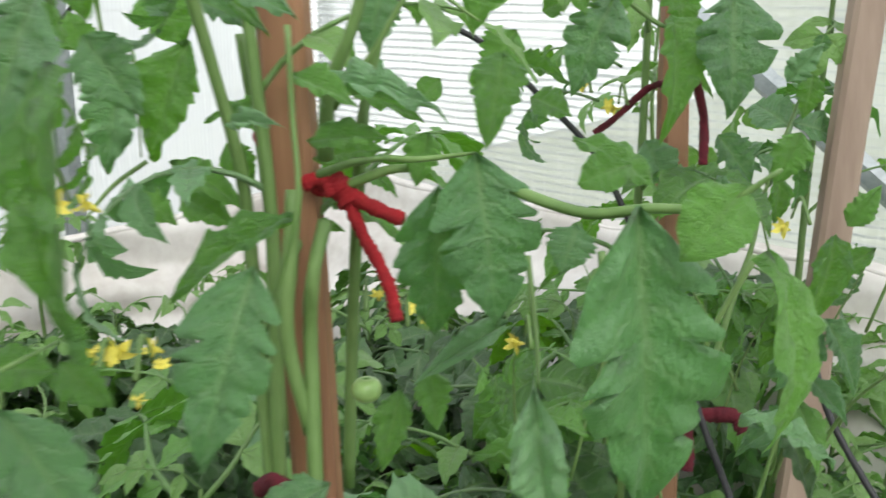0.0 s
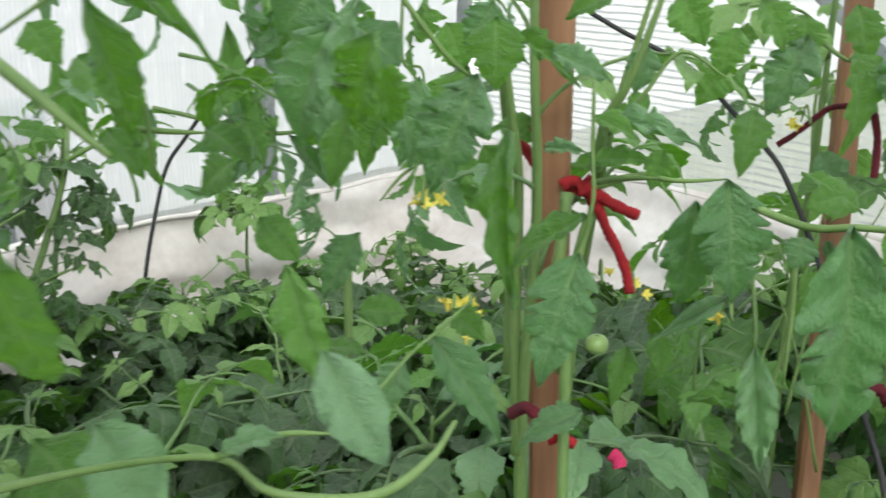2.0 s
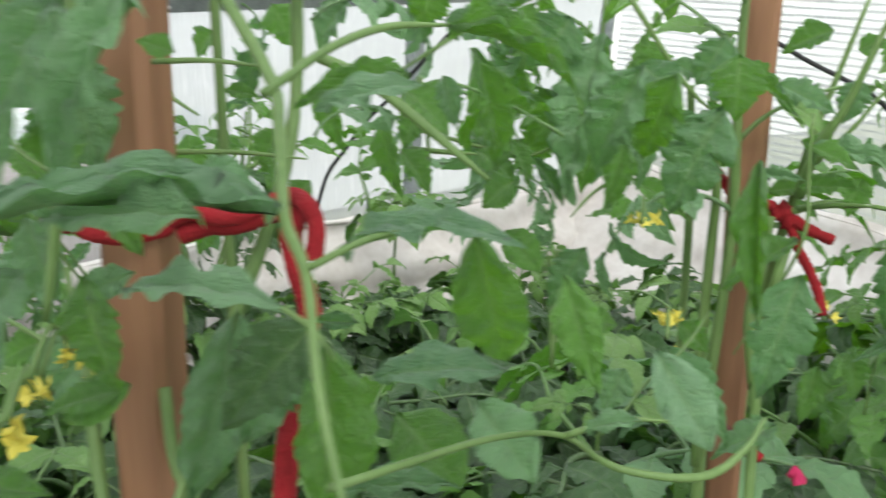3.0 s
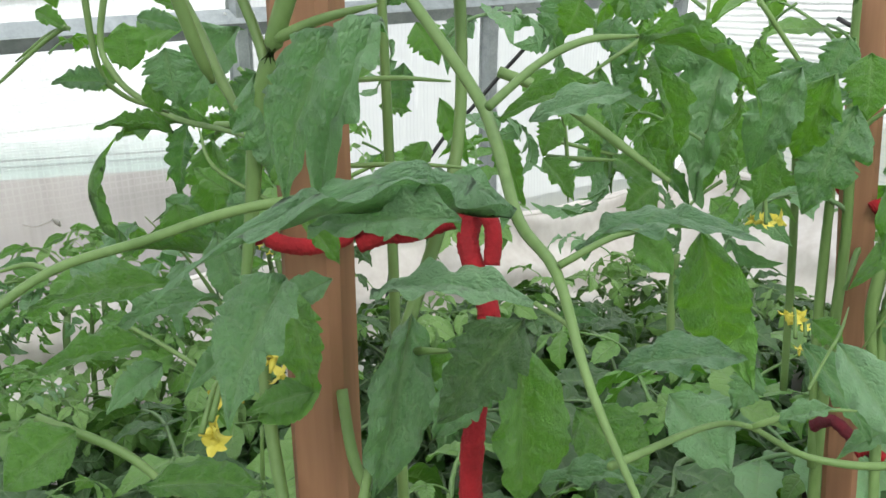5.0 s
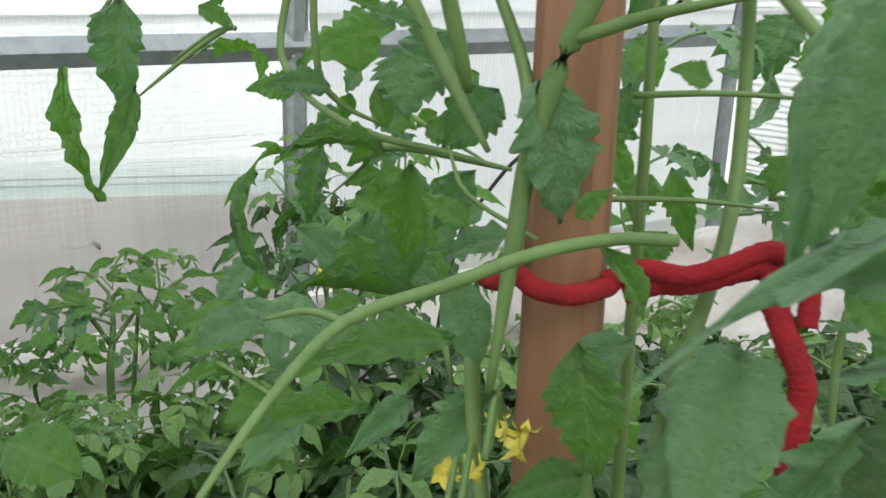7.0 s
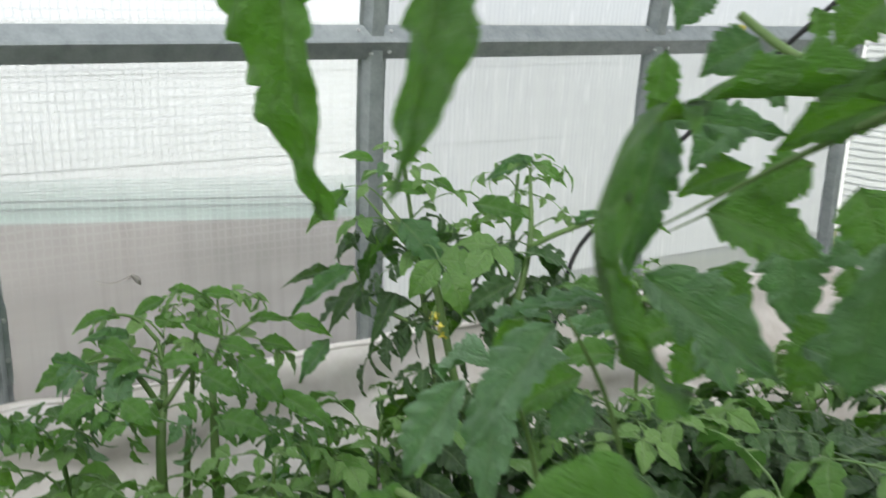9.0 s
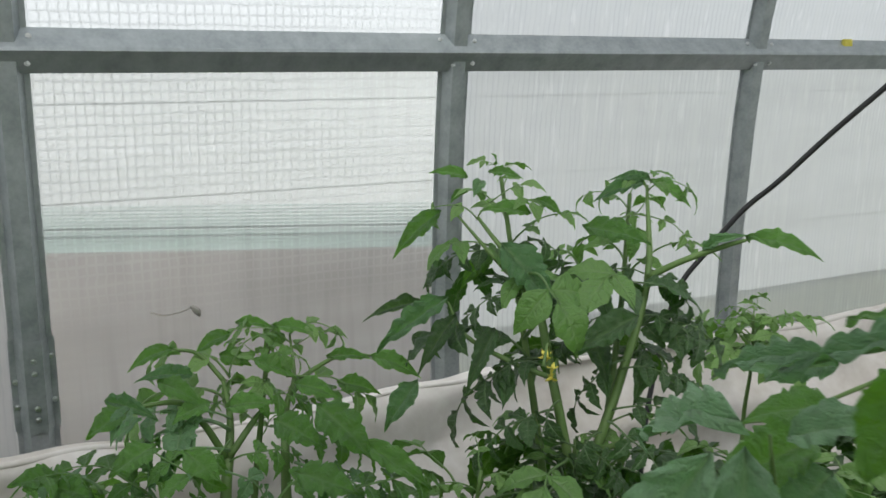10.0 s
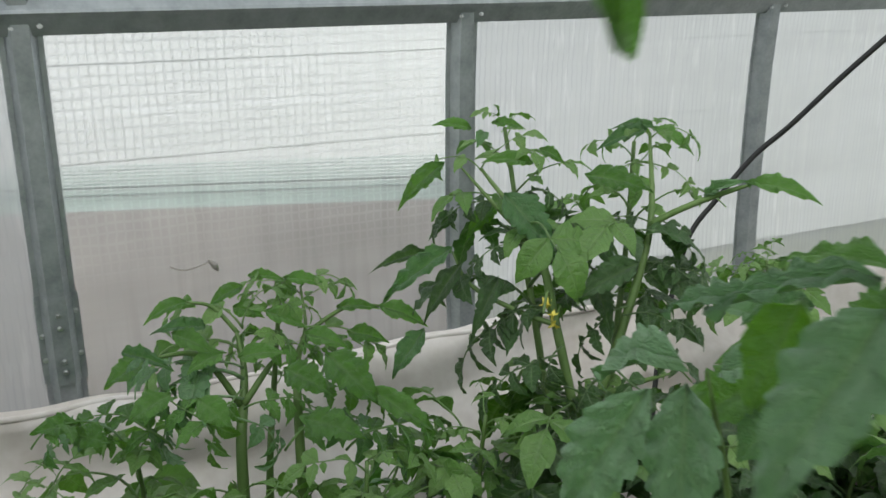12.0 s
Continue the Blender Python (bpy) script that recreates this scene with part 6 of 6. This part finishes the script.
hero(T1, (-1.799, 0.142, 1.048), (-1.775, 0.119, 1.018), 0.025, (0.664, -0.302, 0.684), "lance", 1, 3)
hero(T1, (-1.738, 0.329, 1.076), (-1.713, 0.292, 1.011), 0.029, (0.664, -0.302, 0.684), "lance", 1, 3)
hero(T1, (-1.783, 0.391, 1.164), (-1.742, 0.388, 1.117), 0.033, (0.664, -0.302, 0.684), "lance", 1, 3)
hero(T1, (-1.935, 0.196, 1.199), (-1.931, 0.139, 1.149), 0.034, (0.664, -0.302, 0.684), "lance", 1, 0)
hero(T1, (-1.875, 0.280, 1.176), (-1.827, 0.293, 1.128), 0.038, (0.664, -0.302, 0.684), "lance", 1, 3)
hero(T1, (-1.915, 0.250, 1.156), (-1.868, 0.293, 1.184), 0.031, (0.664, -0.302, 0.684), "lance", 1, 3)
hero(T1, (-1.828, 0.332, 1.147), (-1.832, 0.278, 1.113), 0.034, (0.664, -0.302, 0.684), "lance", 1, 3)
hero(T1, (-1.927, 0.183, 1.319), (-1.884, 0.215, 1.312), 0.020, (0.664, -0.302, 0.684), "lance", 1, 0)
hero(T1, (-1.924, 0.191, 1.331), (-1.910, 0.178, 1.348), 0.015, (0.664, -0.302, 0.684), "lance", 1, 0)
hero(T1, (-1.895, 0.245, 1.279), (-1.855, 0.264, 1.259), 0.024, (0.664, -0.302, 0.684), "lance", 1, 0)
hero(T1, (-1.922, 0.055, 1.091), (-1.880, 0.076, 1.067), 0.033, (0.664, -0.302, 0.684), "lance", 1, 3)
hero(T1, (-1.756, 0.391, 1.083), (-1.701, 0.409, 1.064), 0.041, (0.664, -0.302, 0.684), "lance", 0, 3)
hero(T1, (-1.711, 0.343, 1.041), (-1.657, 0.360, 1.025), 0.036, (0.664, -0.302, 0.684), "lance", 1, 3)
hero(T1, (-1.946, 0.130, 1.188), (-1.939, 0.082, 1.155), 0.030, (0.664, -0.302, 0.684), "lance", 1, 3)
stalk(T1, [(-1.737, 0.209, 0.910), (-1.777, 0.200, 1.045), (-1.816, 0.190, 1.159), (-1.885, 0.141, 1.262)], 0.0072, 0.0053, "branch")
stalk(T1, [(-1.727, 0.224, 0.911), (-1.742, 0.290, 1.041), (-1.766, 0.352, 1.172), (-1.817, 0.387, 1.300)], 0.0076, 0.0048, "branch")
stalk(T1, [(-1.759, 0.346, 1.178), (-1.728, 0.378, 1.203), (-1.689, 0.415, 1.227), (-1.658, 0.439, 1.242)], 0.0050, 0.0037)
stalk(T1, [(-1.765, 0.195, 1.050), (-1.802, 0.151, 1.069), (-1.845, 0.100, 1.104), (-1.868, 0.084, 1.150)], 0.0041, 0.0030)
stalk(T1, [(-1.813, 0.183, 1.160), (-1.852, 0.156, 1.201), (-1.900, 0.115, 1.266)], 0.0037, 0.0028)
stalk(T1, [(-1.741, 0.225, 0.936), (-1.700, 0.264, 0.968), (-1.653, 0.303, 0.996)], 0.0050, 0.0036)
truss(T1, (-1.672, 0.114, 1.108), (-0.030, 0.030, 0.015), 3, 14, 0.80)
truss(T1, (-1.746, 0.180, 1.057), (-0.030, 0.030, 0.015), 1, 15, 0.80)
hero(P2, (-2.020, -0.266, 1.090), (-2.002, -0.328, 1.073), 0.028, (0.585, -0.262, 0.767), "lance", 1, 0)
hero(P2, (-2.056, -0.175, 1.090), (-2.040, -0.233, 1.070), 0.030, (0.585, -0.262, 0.767), "lance", 1, 0)
hero(P2, (-2.042, -0.115, 1.097), (-2.000, -0.059, 1.086), 0.026, (0.585, -0.262, 0.767), "lance", 1, 0)
hero(P2, (-1.976, -0.252, 1.060), (-1.968, -0.324, 1.068), 0.028, (0.585, -0.262, 0.767), "toothed", 1, 1)
hero(P2, (-1.912, -0.341, 1.053), (-1.888, -0.397, 1.034), 0.038, (0.585, -0.262, 0.767), "lance", 0, 0)
hero(P2, (-1.911, -0.341, 1.052), (-1.881, -0.370, 1.023), 0.030, (0.585, -0.262, 0.767), "lance", 1, 1)
hero(P2, (-1.938, -0.004, 1.063), (-1.883, 0.048, 1.039), 0.034, (0.585, -0.262, 0.767), "lance", 1, 0)
hero(P2, (-1.875, 0.040, 1.039), (-1.856, -0.021, 0.984), 0.040, (0.585, -0.262, 0.767), "lance", 0, 1)
hero(P2, (-1.857, -0.116, 1.038), (-1.790, -0.067, 0.978), 0.056, (0.585, -0.262, 0.767), "toothed", 0, 0)
hero(P2, (-1.822, -0.072, 0.992), (-1.743, -0.005, 0.942), 0.038, (0.585, -0.262, 0.767), "lance", 0, 0)
hero(P2, (-1.991, -0.161, 1.066), (-1.948, -0.113, 1.045), 0.030, (0.585, -0.262, 0.767), "lance", 1, 0)
hero(P2, (-1.988, -0.053, 1.055), (-1.945, 0.001, 1.056), 0.024, (0.585, -0.262, 0.767), "lance", 1, 0)
hero(P2, (-1.938, -0.119, 1.041), (-1.892, -0.070, 1.024), 0.033, (0.585, -0.262, 0.767), "lance", 1, 0)
hero(P2, (-1.964, -0.298, 1.065), (-1.925, -0.250, 1.039), 0.033, (0.585, -0.262, 0.767), "lance", 1, 0)
hero(P2, (-1.946, -0.366, 1.055), (-1.911, -0.309, 1.033), 0.026, (0.585, -0.262, 0.767), "toothed", 1, 1)
hero(P2, (-2.051, -0.194, 1.062), (-2.017, -0.157, 1.049), 0.034, (0.585, -0.262, 0.767), "lance", 1, 0)
hero(P2, (-2.053, -0.096, 1.079), (-2.035, -0.135, 1.057), 0.031, (0.585, -0.262, 0.767), "lance", 1, 0)
hero(P2, (-2.076, -0.162, 1.099), (-2.041, -0.115, 1.095), 0.022, (0.585, -0.262, 0.767), "lance", 1, 0)
hero(P2, (-1.972, -0.044, 1.019), (-1.926, 0.004, 1.009), 0.034, (0.585, -0.262, 0.767), "lance", 1, 0)
hero(P2, (-1.942, -0.236, 1.032), (-1.924, -0.289, 1.019), 0.035, (0.585, -0.262, 0.767), "lance", 1, 0)
hero(P2, (-1.868, -0.171, 1.023), (-1.819, -0.124, 0.995), 0.048, (0.585, -0.262, 0.767), "toothed", 0, 0)
hero(P2, (-1.953, -0.213, 1.017), (-1.920, -0.155, 1.025), 0.035, (0.585, -0.262, 0.767), "lance", 1, 0)
hero(P2, (-1.864, -0.320, 1.019), (-1.840, -0.380, 1.001), 0.041, (0.585, -0.262, 0.767), "lance", 0, 0)
hero(P2, (-1.837, -0.293, 1.017), (-1.795, -0.260, 0.986), 0.041, (0.585, -0.262, 0.767), "lance", 0, 0)
hero(P2, (-1.846, -0.430, 1.010), (-1.828, -0.486, 1.018), 0.035, (0.585, -0.262, 0.767), "lance", 0, 0)
hero(P2, (-1.843, -0.443, 1.001), (-1.815, -0.401, 0.990), 0.035, (0.585, -0.262, 0.767), "lance", 0, 0)
hero(P2, (-1.792, -0.169, 0.980), (-1.738, -0.107, 0.961), 0.046, (0.585, -0.262, 0.767), "toothed", 0, 0)
stalk(P2, [(-1.885, -0.240, 0.380), (-1.895, -0.236, 0.640), (-1.917, -0.228, 0.879), (-1.955, -0.210, 0.953), (-1.979, -0.201, 0.997), (-2.004, -0.203, 1.045)], 0.0099, 0.0054, "branch")
stalk(P2, [(-1.885, -0.160, 0.380), (-1.900, -0.150, 0.700), (-1.923, -0.141, 0.935), (-1.966, -0.124, 0.995), (-1.995, -0.101, 1.030), (-2.032, -0.094, 1.084)], 0.0084, 0.0036, "branch")
stalk(P2, [(-1.947, -0.212, 0.949), (-1.955, -0.178, 0.986), (-1.958, -0.160, 1.005)], 0.0053, 0.0040)
stalk(P2, [(-1.948, -0.217, 0.949), (-1.952, -0.243, 1.000), (-1.950, -0.273, 1.036), (-1.939, -0.332, 1.044)], 0.0053, 0.0038)
stalk(P2, [(-1.992, -0.102, 1.023), (-1.974, -0.041, 1.059), (-1.942, 0.012, 1.060)], 0.0035, 0.0026)
stalk(P2, [(-2.001, -0.200, 1.037), (-2.016, -0.231, 1.078), (-2.020, -0.266, 1.090)], 0.0035, 0.0026)
spray(P2, (-2.011, -0.190, 1.041), (-2.026, -0.263, 1.111), True)
spray(P2, (-2.011, -0.190, 1.041), (-2.006, -0.163, 1.113), True)
spray(P2, (-2.032, -0.094, 1.084), (-1.998, -0.030, 1.116), True)
spray(P2, (-2.029, -0.095, 1.073), (-2.037, -0.155, 1.116), True)
spray(P2, (-1.979, -0.200, 1.005), (-1.947, -0.116, 1.040))
spray(P2, (-1.946, -0.208, 1.003), (-1.956, -0.303, 1.040))
spray(P2, (-1.998, -0.112, 1.031), (-1.945, -0.021, 1.032), True)
spray(P2, (-1.896, -0.223, 0.979), (-1.900, -0.341, 0.995))
spray(P2, (-1.898, -0.146, 0.977), (-1.852, -0.052, 0.998))
spray(P2, (-1.873, -0.226, 1.003), (-1.843, -0.290, 0.958))
spray(P2, (-1.840, -0.154, 0.971), (-1.772, -0.065, 0.944))
spray(P2, (-1.834, -0.245, 0.980), (-1.783, -0.187, 0.953))
spray(P2, (-1.879, -0.385, 0.964), (-1.884, -0.462, 1.021))
spray(P2, (-1.929, -0.468, 0.948), (-1.916, -0.399, 0.973))
spray(T1, (-1.902, 0.151, 1.255), (-1.917, 0.091, 1.296), True)
spray(T1, (-1.911, 0.156, 1.258), (-1.876, 0.188, 1.308), True)
spray(T1, (-1.816, 0.386, 1.289), (-1.767, 0.416, 1.325), True)
spray(T1, (-1.817, 0.386, 1.296), (-1.842, 0.328, 1.321), True)
# inner sprays likewise use the leaves that have shade in their colour
spray(T1, (-1.847, 0.205, 1.158), (-1.790, 0.264, 1.193), grown=COMPOUND_SHADED)
spray(T1, (-1.827, 0.193, 1.149), (-1.854, 0.114, 1.160), grown=COMPOUND_SHADED)
spray(T1, (-1.775, 0.359, 1.177), (-1.801, 0.300, 1.195), grown=COMPOUND_SHADED)
spray(T1, (-1.783, 0.366, 1.183), (-1.723, 0.395, 1.160), grown=COMPOUND_SHADED)
spray(T1, (-1.773, 0.192, 1.063), (-1.803, 0.118, 1.082), grown=COMPOUND_SHADED)
spray(T1, (-1.739, 0.287, 1.058), (-1.673, 0.335, 1.069), grown=COMPOUND_SHADED)
spray(T1, (-1.752, 0.187, 1.010), (-1.777, 0.094, 0.989), grown=COMPOUND_SHADED)
spray(T1, (-1.722, 0.262, 1.006), (-1.659, 0.316, 1.032), grown=COMPOUND_SHADED)
spray(T1, (-1.735, 0.185, 0.971), (-1.663, 0.234, 0.958), grown=COMPOUND_SHADED)
spray(P2, (-2.054, -0.097, 1.046), (-2.031, -0.053, 1.087), True)
spray(P2, (-2.009, -0.193, 1.002), (-2.029, -0.325, 1.058), True)
spray(P2, (-2.004, -0.112, 0.988), (-2.023, -0.178, 1.051), True)
spray(P2, (-1.942, -0.210, 0.989), (-1.954, -0.371, 1.017))
spray(P2, (-1.997, -0.116, 0.967), (-1.977, -0.058, 1.020))
spray(P2, (-1.908, -0.221, 0.958), (-1.877, -0.141, 0.984))
spray(P2, (-1.890, -0.323, 0.930), (-1.909, -0.390, 1.009))
spray(P2, (-1.858, -0.262, 0.930), (-1.884, -0.316, 1.018))
spray(P2, (-1.819, -0.191, 0.930), (-1.801, -0.109, 0.992))
spray(P2, (-1.793, -0.116, 0.924), (-1.759, -0.026, 0.976))
spray(P2, (-1.839, -0.488, 0.994), (-1.835, -0.434, 1.035))
spray(T1, (-1.893, 0.189, 1.206), (-1.917, 0.106, 1.211), grown=COMPOUND_SHADED)
spray(T1, (-1.897, 0.201, 1.204), (-1.844, 0.256, 1.238), grown=COMPOUND_SHADED)
spray(T1, (-1.810, 0.386, 1.255), (-1.830, 0.330, 1.257), True)
spray(T1, (-1.818, 0.392, 1.253), (-1.764, 0.419, 1.242), True)
spray(T1, (-1.843, 0.212, 1.119), (-1.777, 0.265, 1.112), grown=COMPOUND_SHADED)
spray(T1, (-1.764, 0.329, 1.106), (-1.796, 0.269, 1.138), grown=COMPOUND_SHADED)
spray(T1, (-1.762, 0.337, 1.121), (-1.700, 0.376, 1.123), grown=COMPOUND_SHADED)
spray(T1, (-1.796, 0.199, 1.071), (-1.834, 0.077, 1.041), grown=COMPOUND_SHADED)
spray(T1, (-1.743, 0.304, 1.069), (-1.764, 0.221, 1.030), grown=COMPOUND_SHADED)
spray(T1, (-1.737, 0.185, 1.030), (-1.723, 0.126, 0.972), grown=COMPOUND_SHADED)
spray(T1, (-1.692, 0.222, 0.994), (-1.691, 0.154, 0.950), grown=COMPOUND_SHADED)
spray(T1, (-1.693, 0.230, 1.007), (-1.616, 0.263, 0.971), grown=COMPOUND_SHADED)
spray(P2, (-1.307, -0.363, 1.044), (-1.339, -0.402, 1.094))
spray(P2, (-1.307, -0.363, 1.044), (-1.328, -0.333, 1.094))
spray(P2, (-1.324, -0.360, 1.034), (-1.353, -0.367, 1.087))
spray(P2, (-1.289, -0.366, 1.054), (-1.291, -0.317, 1.075))
rnd = random.Random(77)
# low rows mostly use the shade-coloured leaves, so the understorey reads dark
for y in np.arange(-1.1, 1.75, 0.24):
    tomato_plant(-1.32 + rnd.uniform(-0.08, 0.08), float(y), (0.84 if y < 0.2 else 0.75) + rnd.uniform(-0.06, 0.06), 14, 0.32, 100 + int(y * 100), young=0.08, first=0.35, droop=8, grown=COMPOUND_SHADED)
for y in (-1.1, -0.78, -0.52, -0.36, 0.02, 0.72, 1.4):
    tomato_plant(-1.90 + rnd.uniform(-0.1, 0.08), float(y), (0.86 if y < 0.1 else 0.72) + rnd.uniform(-0.04, 0.06), 17, 0.22, 300 + int(y * 100), young=0.35, first=0.35, grown=COMPOUND_SHADED)
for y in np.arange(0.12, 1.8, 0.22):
    tomato_plant(-0.86 + rnd.uniform(-0.1, 0.1), float(y), 0.86 + rnd.uniform(-0.08, 0.1), 12, 0.33, 500 + int(y * 100), young=0.08, first=0.4, droop=5, grown=COMPOUND_SHADED + COMPOUND[:3])
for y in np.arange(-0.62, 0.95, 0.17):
    tomato_plant(-1.72 + rnd.uniform(-0.07, 0.05), float(y), (0.97 if y < 0.05 else 0.92 if y < 0.32 else 0.85) + rnd.uniform(-0.04, 0.03), 19, 0.22, 1100 + int(y * 100), young=0.3 if y < 0.1 else 0.1, first=0.5, droop=6, grown=COMPOUND_SHADED + COMPOUND[:2] if y < 0.1 else COMPOUND_SHADED)
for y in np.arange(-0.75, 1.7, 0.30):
    tomato_plant(-1.64 + rnd.uniform(-0.08, 0.08), float(y), (0.86 if y < 0.1 else 0.68) + rnd.uniform(-0.05, 0.05), 14, 0.28, 700 + int(y * 100), young=0.15, first=0.4, grown=COMPOUND_SHADED)
for x, y in ((-0.45, 1.52), (-0.42, 1.78), (-0.7, 1.8), (-0.95, 1.78), (-0.38, 1.28)):
    tomato_plant(x, y, 0.84 + rnd.uniform(-0.06, 0.08), 15, 0.24, 900 + int(y * 100) + int(x * 10), young=0.3, first=0.35)
